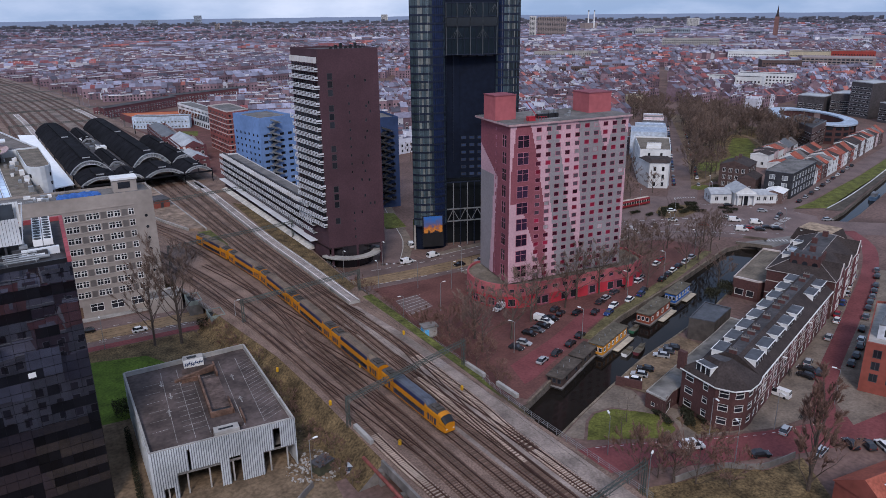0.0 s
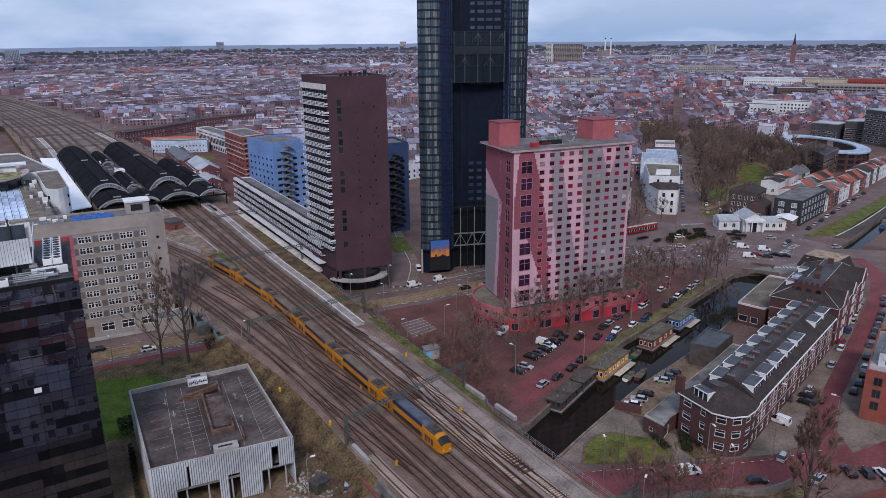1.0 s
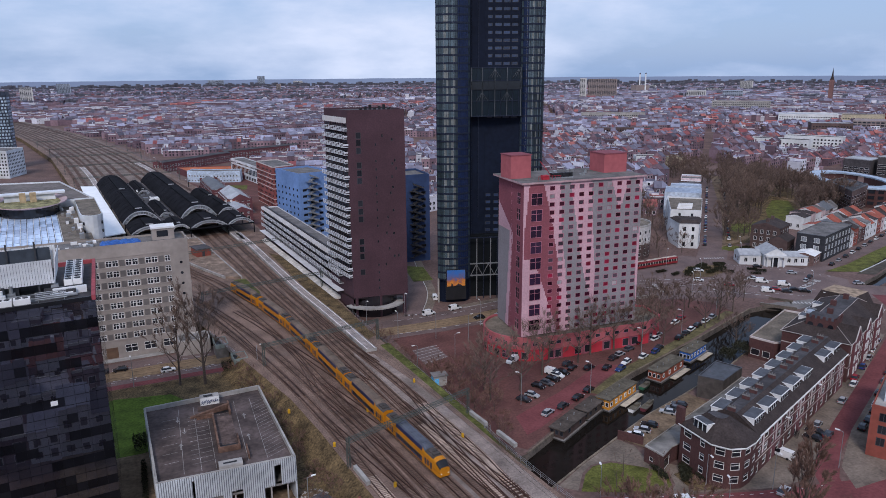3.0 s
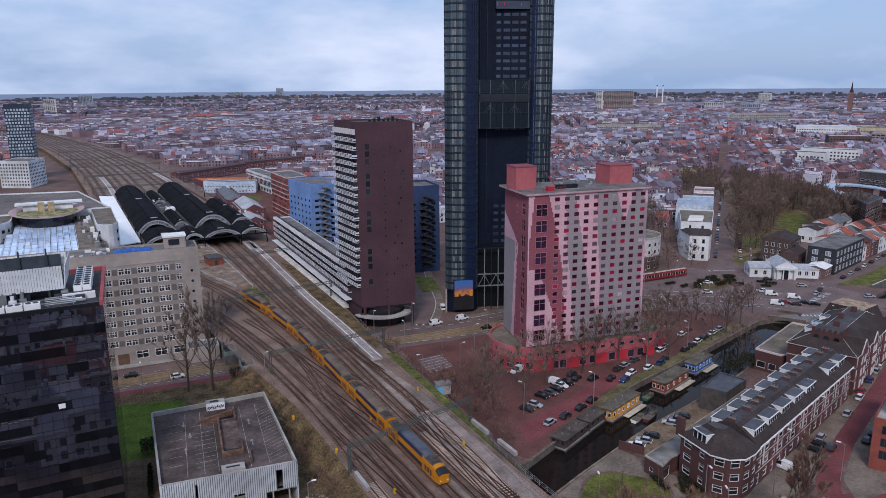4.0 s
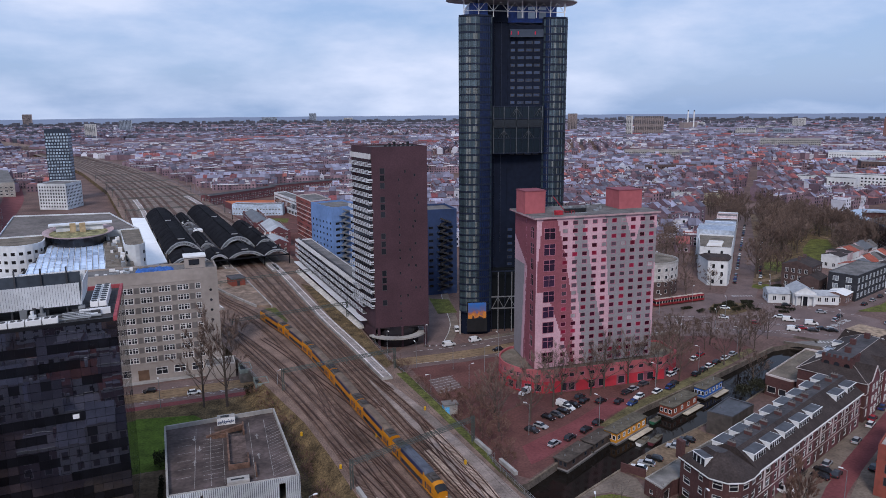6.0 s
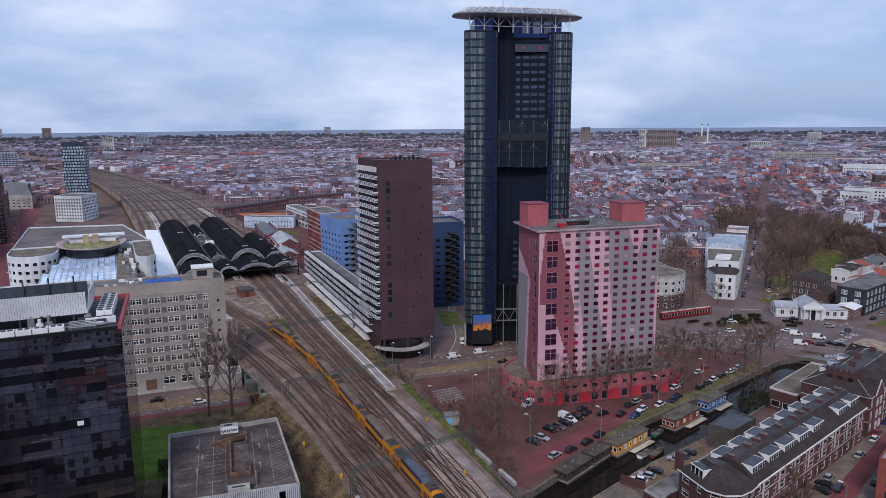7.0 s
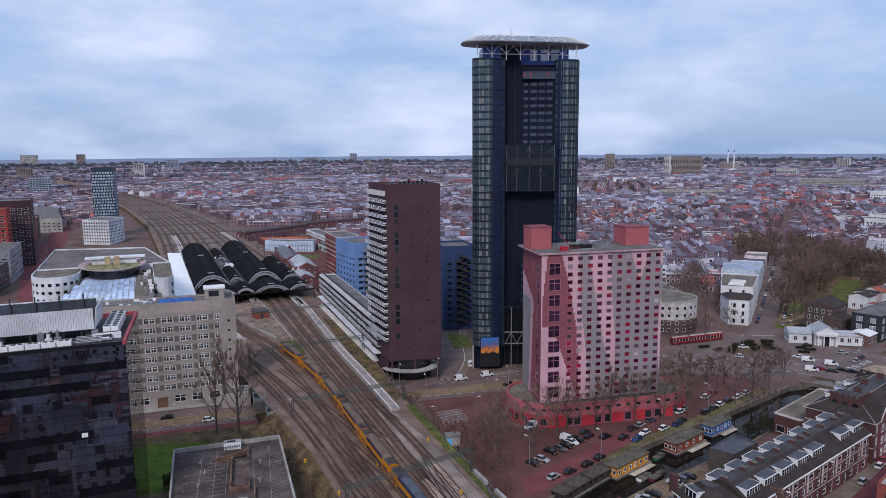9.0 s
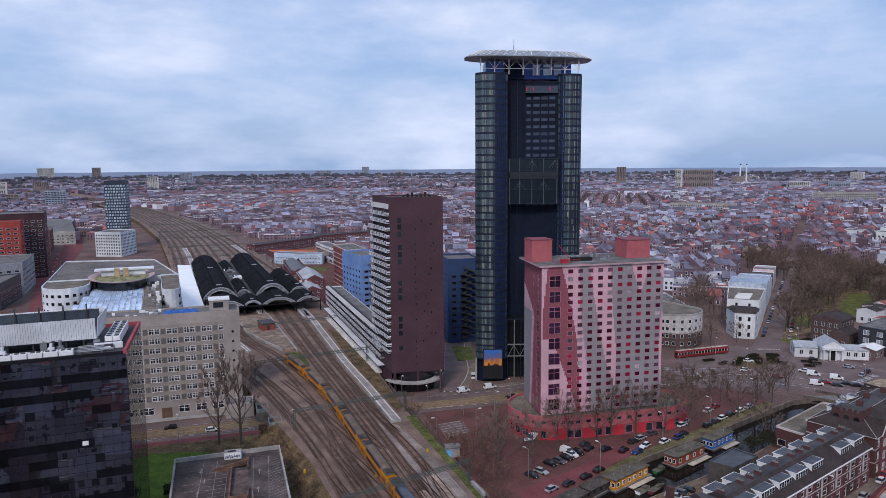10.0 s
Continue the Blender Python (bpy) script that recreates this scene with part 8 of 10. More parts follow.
block("white_strip_building", "long white building with strip windows beside the station street", "office building", [(152.5, 496), (163, 498), (158, 604), (147, 602)], 13, [wbm], [bitumen_g, wbm], {3: grid_rects(1, 105, 30, 5.2, 1, 3, 2.9, 4.2) + grid_rects(1, 105, 34, 10.6, 1, 3.1, 2.2, 1.2) + grid_rects(1, 105, 26, .8, 1, 3, 2.6, 2.6), 0: grid_rects(1, 10, 3, 1, 4, 3.1, 2.2, 1.4)}, style="d-")
orange_roof = mat("orange_roofing", (.42, .12, .05), .85, vary=.2, stain=.25, stain_size=8)
block("low_hall", "low hall with a flat orange roof behind the pale blue building", "hall", [(112, 590), (150, 566), (166, 610), (108, 632)], 5.0, [tb2], [orange_roof, tb2], {}, rim=.4)
sb_ = thing("striped_block", "red brick block with thin white bands", "apartment building")
SB = [(131, 425), (146, 430), (146, 466), (131, 462)]
for i in range(4):
    ln = (Vector(SB[(i + 1) % 4]) - Vector(SB[i])).length
    wall(sb_, "wall", SB[i], SB[(i + 1) % 4], 0, 26, grid_rects(.6, ln - .6, int(ln / 3), 1.2, 8, 3.1, 1.6, 1.4), [mat("warm_red_brick", (.24, .07, .06), .85), cream], lambda u, z: 1 if (z % 3.1) < .4 else 0, (9, .5), "d-")
flat_roof(sb_, SB, 26, [bitumen_g, cream], .6)


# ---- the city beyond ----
# blue-violet tint in these walls and roofs stands in for haze
c_brick = mat("hazed_city_brick", (0.205, 0.135, 0.16), 0.9, vary=.2, size=2, stain=.2, stain_size=30, island=.45, hue=.02)
c_white = mat("hazed_city_pale_wall", (0.55, 0.545, 0.6), 0.85, vary=.1, size=2, stain=.15, stain_size=30, island=.3)
c_dark = mat("hazed_city_dark_roof", (0.148, 0.138, 0.18), 0.9, vary=.25, size=3, stain=.3, stain_size=20, island=.5)
c_grey = mat("hazed_city_grey_roof", (0.24, 0.237, 0.31), 0.9, vary=.2, size=3, stain=.3, stain_size=20, island=.4)
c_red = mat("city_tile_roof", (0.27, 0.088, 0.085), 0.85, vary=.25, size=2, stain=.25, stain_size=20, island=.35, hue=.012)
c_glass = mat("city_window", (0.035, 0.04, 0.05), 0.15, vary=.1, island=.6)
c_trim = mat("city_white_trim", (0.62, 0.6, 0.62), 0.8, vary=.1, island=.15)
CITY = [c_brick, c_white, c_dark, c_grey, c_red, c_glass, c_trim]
RAILC = [(60, 200), (62, 560), (54, 790), (26, 1060), (-32, 1388), (-140, 1932), (-365, 2700), (-600, 3500)]


def seg_dist(p, a, b):
    ax, ay = a
    dx, dy = b[0] - ax, b[1] - ay
    t = max(0, min(1, ((p[0] - ax) * dx + (p[1] - ay) * dy) / (dx * dx + dy * dy)))
    return math.hypot(p[0] - ax - t * dx, p[1] - ay - t * dy)


NOGO = [[(-130, -300), (-130, 840), (100, 840), (120, 740), (260, 745), (262, 700), (165, 660), (156, 420), (128, 330), (178, 330), (200, 360), (186, 240), (205, 240), (205, 268), (254, 300), (256, 332), (309, 332), (311, 276), (330, 292), (480, 432), (520, 440), (545, 352), (622, 345), (622, 236), (500, 230), (420, 150), (420, -300)]]


def inside(p, poly):
    x, y = p
    c = False
    j = len(poly) - 1
    for i in range(len(poly)):
        (xi, yi), (xj, yj) = poly[i], poly[j]
        if (yi > y) != (yj > y) and x < (xj - xi) * (y - yi) / (yj - yi) + xi:
            c = not c
        j = i
    return c


def free(p):
    if any(inside(p, g) for g in NOGO):
        return False
    if any(seg_dist(p, RAILC[i], RAILC[i + 1]) < 52 for i in range(len(RAILC) - 1)):
        return False
    if 258 < p[0] < 2500 and abs(p[1] - (0.28 * (p[0] - 301) + 144)) < 26:
        return False
    if p[0] > 480 and abs((p[1] - 398) - 0.84 * (p[0] - 490)) < 9:
        return False
    az = math.degrees(math.atan2(p[0], p[1]))
    return -14 < az < 72 and math.hypot(*p) < 4700


class City(Mesh):
    def house(self, m, x0, x1, y0, y1, h, kind, wallm, roofm, wins, trim, rr):
        """One house: box walls, flat or ridged roof, window quads on both long sides. m maps block to plan."""
        def P(x, y, z):
            return (m[0] + x * m[2] - y * m[3], m[1] + x * m[3] + y * m[2], z)
        k = len(self.v)
        self.v += [P(x0, y0, 0), P(x1, y0, 0), P(x1, y1, 0), P(x0, y1, 0), P(x0, y0, h), P(x1, y0, h), P(x1, y1, h), P(x0, y1, h)]
        for a, b in ((0, 1), (1, 2), (2, 3), (3, 0)):
            self.f.append((k + a, k + b, k + b + 4, k + a + 4))
            self.m.append(wallm)
        if kind == 0:
            self.face([P(x0, y0, h + .02), P(x1, y0, h + .02), P(x1, y1, h + .02), P(x0, y1, h + .02)], roofm)
            if trim:
                for ya, s in ((y0, -1), (y1, 1)):
                    q = ya + s * .25
                    pts = [P(x0, q, h - .5), P(x1, q, h - .5), P(x1, q, h + .25), P(x0, q, h + .25)]
                    self.face(pts if s < 0 else pts[::-1], 6)
                    tp2 = [P(x0, min(q, ya), h + .25), P(x1, min(q, ya), h + .25), P(x1, max(q, ya) + .1, h + .25), P(x0, max(q, ya) + .1, h + .25)]
                    self.face(tp2, 6)
        else:
            ym = (y0 + y1) / 2
            rz = h + (y1 - y0) * .36
            self.face([P(x0, y0 - .3, h), P(x1, y0 - .3, h), P(x1, ym, rz), P(x0, ym, rz)], roofm)
            self.face([P(x0, ym, rz), P(x1, ym, rz), P(x1, y1 + .3, h), P(x0, y1 + .3, h)], roofm)
            self.face([P(x0, y0, h), P(x0, ym, rz), P(x0, y1, h)], wallm)
            self.face([P(x1, y0, h), P(x1, y1, h), P(x1, ym, rz)], wallm)
        if wins:
            nw = max(1, int((x1 - x0) / 2.9))
            ns = max(1, int(h / 3.1))
            for s, ya in ((-1, y0), (1, y1)):
                for i in range(nw):
                    for j in range(ns):
                        xa = x0 + (x1 - x0) * (i + .5) / nw
                        z = 1.0 + j * 3.05
                        if wins > 1:
                            pts = [P(xa - .85, ya + s * .04, z - .15), P(xa + .85, ya + s * .04, z - .15), P(xa + .85, ya + s * .04, z + 1.85), P(xa - .85, ya + s * .04, z + 1.85)]
                            self.face(pts if s < 0 else pts[::-1], 6)
                        pts = [P(xa - .68, ya + s * .07, z), P(xa + .68, ya + s * .07, z), P(xa + .68, ya + s * .07, z + 1.7), P(xa - .68, ya + s * .07, z + 1.7)]
                        self.face(pts if s < 0 else pts[::-1], 5)
        # chimney, roof box or dormer
        if rr.random() < .75:
            xa, ya = x0 + rr.random() * (x1 - x0 - 1), y0 + (.3 + .3 * rr.random()) * (y1 - y0)
            top = h + (2.6 if kind == 0 else (y1 - y0) * .36 + 1.0)
            self.solid([P(xa, ya, h - .2), P(xa + .8, ya, h - .2), P(xa + .8, ya + 1.2, h - .2), P(xa, ya + 1.2, h - .2)], [P(xa, ya, top), P(xa + .8, ya, top), P(xa + .8, ya + 1.2, top), P(xa, ya + 1.2, top)], wallm, base=False)
        if rr.random() < .45 and x1 - x0 > 4:
            xa, xb = x0 + (x1 - x0) * .2, x0 + (x1 - x0) * .75
            z1 = h + (1.0 if kind == 0 else 2.2)
            ya, yb = (y0 + .8, y0 + 4) if rr.random() < .6 else (y1 - 4, y1 - .8)
            self.solid([P(xa, ya, h - .1), P(xb, ya, h - .1), P(xb, yb, h - .1), P(xa, yb, h - .1)], [P(xa, ya, z1), P(xb, ya, z1), P(xb, yb, z1), P(xa, yb, z1)], 6 if rr.random() < .25 else wallm, roofm if kind else 3, base=False)


cr_ = random.Random(77)
near_city, far_city = City(), City()
# larger blocks that stand out among the houses
cream_p = mat("cream_panel", (.45, .38, .27), .8, stain=.1)
for p0, p1, dep, h, wm_, rm_, lab in (
        ((1040, 730), (1090, 662), 34, 13, stucco, pale_roof, "large white department block with flat roofs"),
        ((1012, 690), (1040, 654), 20, 8, stucco, pale_roof, "low white block beside the large white one"),
        ((1031, 621), (1058, 574), 30, 17, cream_p, gravel_roof, "cream plastered office with a flat roof"),
        ((1085, 588), (1116, 540), 30, 17, redp, bitumen_g, "red brick theatre block with a grey roof"),
        ((658, 487), (678, 434), 16, 13, stucco, bitumen, "white town block with a dark roof"),
        ((690, 470), (712, 420), 16, 15, stucco, bitumen, "white town block with rows of windows"),
        ((857, 551), (889, 517), 26, 16, brown, pale_roof, "dark brown office with a pale flat roof"),
        ((457, 446), (474, 436), 12, 10, stucco, bitumen, "white stucco row of houses with dark mansard roof"),
        ((476, 435), (492, 423), 12, 9, cream_p, bitumen_g, "cream stucco row of houses"),
        ((620, 690), (700, 655), 14, 11, brown, bitumen, "long dark brick row with a flat roof"),
        ((780, 900), (860, 840), 16, 16, concrete, bitumen_g, "long grey slab of flats"),
        ((1180, 980), (1250, 900), 16, 22, concrete, bitumen_g, "grey slab of flats")):
    d_ = Vector(p1) - Vector(p0)
    pp = rectangle(*p0, d_.length, dep, math.degrees(math.atan2(d_.y, d_.x)))
    block("town_block", lab, "building", pp, h, [wm_], [rm_, wm_], {i: grid_rects(.8, (d_.length if i == 0 else dep) - .8, max(2, int((d_.length if i == 0 else dep) / 3.4)), 1.4, max(1, int((h - 1) / 3.3)), 3.3, 1.7, 1.6) for i in (0, 3)}, group="larger blocks in the city", style="d-")
    NOGO.append([(x + (x - sum(q[0] for q in pp) / 4) * .25, y + (y - sum(q[1] for q in pp) / 4) * .25) for x, y in pp])
tree_spots = []
house_list = []
D = 420
for gi in range(-7, 14):
    for gj in range(-2, 14):
        cx0, cy0 = gi * D * .94 + gj * D * .34, gj * D * .94 - gi * D * .34 + 250
        if math.hypot(cx0, cy0) > 5200:
            continue
        rd = random.Random(gi * 100 + gj)
        az = math.degrees(math.atan2(cx0, cy0))
        ang = rd.choice([-24, -18, -12, -20, 65, 72, 12]) if az < 30 else rd.choice([-35, -40, 50, -28, 10, 55])
        tile = rd.choice([0, .02, .04, .08, .2]) if az < 28 else rd.uniform(.08, .34)
        white = rd.uniform(.02, .1) if az < 28 else rd.uniform(.06, .22)
        gable = rd.uniform(.05, .3) if az < 28 else rd.uniform(.3, .65)
        c, s = math.cos(radians(ang)), math.sin(radians(ang))
        if rd.random() < .02 and math.hypot(cx0, cy0) > 1500:
            for k in range(150):
                tree_spots.append((cx0 + rd.uniform(-D / 2, D / 2), cy0 + rd.uniform(-D / 2, D / 2)))
            continue
        y = -D / 2
        while y < D / 2 - 30:
            bw_ = rd.uniform(34, 52) if az < 28 else rd.uniform(28, 44)
            x = -D / 2
            while x < D / 2 - 40:
                bl = rd.uniform(70, 150)
                bx0, by0 = cx0 + x * c - y * s, cy0 + x * s + y * c
                corners = [(bx0 + u * c - v * s, by0 + u * s + v * c) for u, v in ((0, 0), (bl, 0), (bl, bw_), (0, bw_), (bl / 2, bw_ / 2))]
                dist = math.hypot(*corners[4])
                ok = [free(q) for q in corners]
                if not any(ok) or (dist > 1100 and not ok[4]):
                    x += bl + 11
                    continue
                m = (bx0, by0, c, s)
                dep = rd.uniform(9, 11)
                base_h = rd.choice([6.2, 6.4, 8.6, 9.2, 9.2, 11.5])
                unit = (5.6 if az < 28 else 4.8) if dist < 900 else ((9 if az < 28 else 6.5) if dist < 1700 else 16)
                rowk = 1 if rd.random() < gable else 0
                wallk = 1 if rd.random() < white * .6 else 0
                # fewer red roofs farther out, imitating how haze dulls them
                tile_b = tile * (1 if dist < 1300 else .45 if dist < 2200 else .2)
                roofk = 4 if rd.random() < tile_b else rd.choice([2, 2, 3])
                if rd.random() < .03 and all(ok):
                    hh_ = rd.uniform(8, 13)
                    (near_city if dist < 900 else far_city).house(m, 4, bl - 4, 6, bw_ - 6, hh_, 0, rd.choice([0, 0, 1]), rd.choice([2, 2, 3]), 1 if dist < 1300 else 0, True, rd)
                    x += bl + 11
                    continue
                for ya, yb in ((0, dep), (bw_ - dep, bw_)):
                    u = 0.0
                    while u < bl - 3:
                        w = min(unit * (rd.uniform(.8, 1.4) if az < 28 else rd.uniform(.6, 2.0)), bl - u)
                        h = base_h + (rd.uniform(-.15, .15) if az < 28 else rd.uniform(-1.8, 1.8)) + (3 if rd.random() < .05 else 0)
                        kd = rowk if rd.random() < (.85 if az < 28 else .65) else 1 - rowk
                        wm_ = wallk if rd.random() < .6 else (1 if rd.random() < white else 0)
                        rm = roofk if rd.random() < (.6 if az < 28 else .4) else rd.choice([2, 3, 4 if rd.random() < tile_b * 1.6 else 2])
                        args = (m, u, u + w, ya, yb, h, kd, wm_, rm, 2 if dist < 620 else (1 if dist < 1250 else 0), dist < 1800 and rd.random() < (.45 if az < 28 else .5), rd)
                        hc = (u + w / 2, (ya + yb) / 2)
                        hp = (bx0 + hc[0] * c - hc[1] * s, by0 + hc[0] * s + hc[1] * c)
                        if dist < 1100 and not (free(hp) and free((hp[0] + 6, hp[1])) and free((hp[0] - 6, hp[1] - 5))):
                            u += w
                            continue
                        if dist < 560:
                            house_list.append((dist, args))
                        else:
                            (near_city if dist < 1000 else far_city).house(*args)
                        u += w
                if dist < 2200:
                    for _ in range(int(bl / 9)):
                        u, v = rd.uniform(4, bl - 4), rd.uniform(dep + 2, bw_ - dep - 2)
                        if rd.random() < .6:
                            tree_spots.append((bx0 + u * c - v * s, by0 + u * s + v * c))
                        elif free((bx0 + u * c - v * s, by0 + u * s + v * c)):
                            far_city.house(m, u, u + 3.5, v, v + 3, 2.6, 0, rd.choice([0, 1]), rd.choice([2, 3]), 0, False, rd)
                if rd.random() < .5:
                    for k in range(int(bl / 12)):
                        tree_spots.append((bx0 + k * 12 * c + 5.5 * s, by0 + k * 12 * s - 5.5 * c))
                x += bl + rd.uniform(9, 14)
            y += bw_ + rd.uniform(10, 15)
house_list.sort(key=lambda q: q[0])
for k, (dist, args) in enumerate(house_list):
    if k < 50:
        h_ = City()
        h_.house(*args)
        walls, roof, panes = Mesh(), Mesh(), Mesh()
        for f, mi in zip(h_.f, h_.m):
            (roof if mi in (2, 3, 4) else panes if mi == 5 else walls).face([h_.v[i] for i in f], mi)
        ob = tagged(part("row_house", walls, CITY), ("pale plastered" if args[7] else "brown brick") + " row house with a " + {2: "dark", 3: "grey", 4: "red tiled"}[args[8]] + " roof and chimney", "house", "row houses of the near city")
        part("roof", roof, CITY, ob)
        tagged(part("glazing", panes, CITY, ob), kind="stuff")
    else:
        near_city.house(*args)
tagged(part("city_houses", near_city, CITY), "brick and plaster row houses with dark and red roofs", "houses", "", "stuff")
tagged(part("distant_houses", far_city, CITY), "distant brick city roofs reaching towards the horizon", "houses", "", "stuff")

# far high-rises, each on its own bearing
flatm = mat("pale_flat_panel", (.5, .48, .46), .8, stain=.1)
brownflat = mat("brown_flat_panel", (.27, .215, .2), .8, stain=.1)
bluegrey = mat("blue_grey_flat_panel", (.3, .34, .4), .7)
for x, y, w, d, h, deg, mm, lab in (
        (-309, 4254, 44, 22, 71, 4, brownflat, "brown tower of flats"),
        (-13, 2417, 33, 16, 46, 0, flatm, "pale tower of flats"),
        (104, 3084, 47, 23, 48, -2, bluegrey, "blue-grey tower of flats"),
        (-353, 2571, 46, 23, 32, 8, brownflat, "brown slab of flats"),
        (-374, 2164, 19, 14, 40, 10, flatm, "pale tower of flats"),
        (-291, 1762, 27, 14, 21, 9, brownflat, "brown slab of flats"),
        (-180, 1489, 35, 18, 36, 7, bluegrey, "blue-grey tower of flats"),
        (-565, 4227, 81, 41, 70, 7, flatm, "pale slab of flats"),
        (1425, 1962, 31, 15, 65, -36, brownflat, "brown tower of flats"),
        (1398, 1638, 19, 14, 60, -40, flatm, "pale tower of flats"),
        (1419, 1628, 82, 39, 58, -41, brownflat, "brown slab of flats"),
        (1629, 1450, 52, 26, 25, -48, flatm, "pale slab of flats"),
        (2297, 1802, 44, 22, 40, -52, flatm, "pale slab of flats"),
        (1154, 4142, 41, 20, 63, -16, bluegrey, "blue-grey tower of flats"),
        (2098, 3754, 37, 19, 56, -29, flatm, "pale tower of flats"),
        (893, 2927, 19, 14, 38, -17, brownflat, "brown tower of flats"),
        (1093, 751, 68, 34, 12, -57, flatm, "pale slab of flats"),
        (1090, 625, 40, 20, 15, -61, flatm, "pale slab of flats"),
        (909, 530, 83, 42, 19, -62, brownflat, "brown slab of flats"),
        (1337, 4059, 51, 25, 36, -18, flatm, "pale slab of flats"),
        (886, 4178, 85, 42, 43, -12, bluegrey, "blue-grey slab of flats"),
        (2157, 2182, 73, 36, 22, -45, flatm, "pale slab of flats"),
        (2098, 1787, 55, 27, 17, -49, flatm, "pale slab of flats"),
        (1654, 1347, 51, 25, 26, -51, bluegrey, "blue-grey slab of flats")):
    t = thing("high_rise", lab + " on the skyline", "tower block", "far high-rises")
    poly = rectangle(x, y, w, d, deg)
    b = Mesh()
    b.prism(poly, 0, h, 0)
    part("wall", b, mm, t)
    a0 = Vector((*poly[0], 0))
    u = (Vector((*poly[1], 0)) - a0).normalized()
    n = Vector((u.y, -u.x, 0))
    fr = Matrix(((u.x, -n.x, 0, a0.x), (u.y, -n.y, 0, a0.y), (0, 0, 1, 0), (0, 0, 0, 1)))
    b = Mesh()
    for r in range(int(h / 3.4)):
        k = 0
        while k * 5 + 4.4 < w:
            b.box(k * 5 + .6, k * 5 + 4.4, -.15, .05, 2 + r * 3.4, 3.8 + r * 3.4, 0, m=fr)
            k += 1
    tagged(part("glazing", b, c_glass, t), kind="stuff")
t = thing("chimneys", "pair of slim white power station chimneys", "chimney")
for dx in (0, 14):
    b = Mesh()
    b.cyl(1905 + dx, 1915 - dx, 0, 68, 2.8, 0, 12, r2=2.1)
    b.cyl(1905 + dx, 1915 - dx, 68, 72, 2.3, 1, 12)
    part("chimney", b, [white_paint, black_m], t)
b = Mesh()
b.box(1880, 1940, 1905, 1930, 0, 30)
part("boiler_house", b, brownflat, t)
t = thing("church_tower", "tall brick church tower with a pointed spire", "church")
b = Mesh()
b.box(-4.6, 4.6, -4.6, 4.6, 0, 56, 0, m=at2(1700, 1068, 20))
part("shaft", b, mat("red_brown_tower_brick", (.2, .105, .095), .85, vary=.15), t)
b = Mesh()
b.cyl(1700, 1068, 56, 62, 4.6, 0, 8, r2=3.2)
b.cyl(1700, 1068, 62, 84, 2.6, 0, 8, r2=.15)
part("spire", b, slate, t)
# woods on the horizon, and behind them a pale blue band of painted haze
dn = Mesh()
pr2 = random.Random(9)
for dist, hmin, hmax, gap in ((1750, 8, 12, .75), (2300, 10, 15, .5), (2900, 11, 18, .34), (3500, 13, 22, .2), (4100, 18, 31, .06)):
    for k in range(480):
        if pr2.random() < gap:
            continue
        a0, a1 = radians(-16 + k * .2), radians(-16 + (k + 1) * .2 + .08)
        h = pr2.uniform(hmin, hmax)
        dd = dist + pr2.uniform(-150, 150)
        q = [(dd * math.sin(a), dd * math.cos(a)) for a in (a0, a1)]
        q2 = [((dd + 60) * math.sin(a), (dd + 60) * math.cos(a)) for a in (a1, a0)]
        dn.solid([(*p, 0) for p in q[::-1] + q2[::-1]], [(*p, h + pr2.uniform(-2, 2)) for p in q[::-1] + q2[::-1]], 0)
# the woods' bluish grey holds distance haze in its base colour
tagged(part("distant_woods", dn, mat("hazed_bare_woods", (.085, .085, .105), .95, vary=.3, size=8, stain=.3, stain_size=60)), "low bare woods and dunes along the horizon", "woods", "", "stuff")
# haze is put in as an even blue glow, not as lit distance
hz = bpy.data.materials.new("glowing_haze_band")
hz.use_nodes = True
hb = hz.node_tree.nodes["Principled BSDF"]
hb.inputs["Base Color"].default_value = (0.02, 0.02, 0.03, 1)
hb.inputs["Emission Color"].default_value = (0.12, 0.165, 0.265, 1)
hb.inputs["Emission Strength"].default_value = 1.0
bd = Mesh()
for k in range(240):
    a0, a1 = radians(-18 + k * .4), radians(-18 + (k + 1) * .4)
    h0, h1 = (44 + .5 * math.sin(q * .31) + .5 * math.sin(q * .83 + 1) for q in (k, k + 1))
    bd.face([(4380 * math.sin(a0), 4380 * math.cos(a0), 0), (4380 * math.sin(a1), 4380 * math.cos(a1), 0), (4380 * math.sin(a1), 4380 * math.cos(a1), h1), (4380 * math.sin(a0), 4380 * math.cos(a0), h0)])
setting("backdrop", bd, hz, "glowing blue band of painted haze along the horizon", "backdrop")


# ---- train ----
yel = mat("yellow_train_paint", (0.52, 0.195, 0.01), 0.4, vary=.05, stain=.12, stain_size=4, bump=0)
nvy = mat("navy_train_band", (0.022, 0.028, 0.075), 0.3, vary=.08, bump=0)
dark_troof = mat("sooty_train_roof_end", (0.07, 0.06, 0.055), 0.8, vary=.2, stain=.3, stain_size=3)
troof = mat("dusty_brown_train_roof", (0.155, 0.115, 0.088), 0.8, vary=.15, stain=.25, stain_size=5)
troof2 = mat("blue_grey_train_roof", (0.085, 0.095, 0.12), 0.7, vary=.15, stain=.2, stain_size=5)
path_d = smooth(TRACKS["d"], 1.0)


def on_path(y):
    i = min(range(len(path_d) - 1), key=lambda k: abs(path_d[k][1] - y))
    return Vector((*path_d[i], 0))


CW, CLEN = 1.36, 24.6


tp0 = Mesh()
tp0.box(-.012, .012, 0, 1.35, 0, .65)
train_pane = tp0.data("window", pane_m)


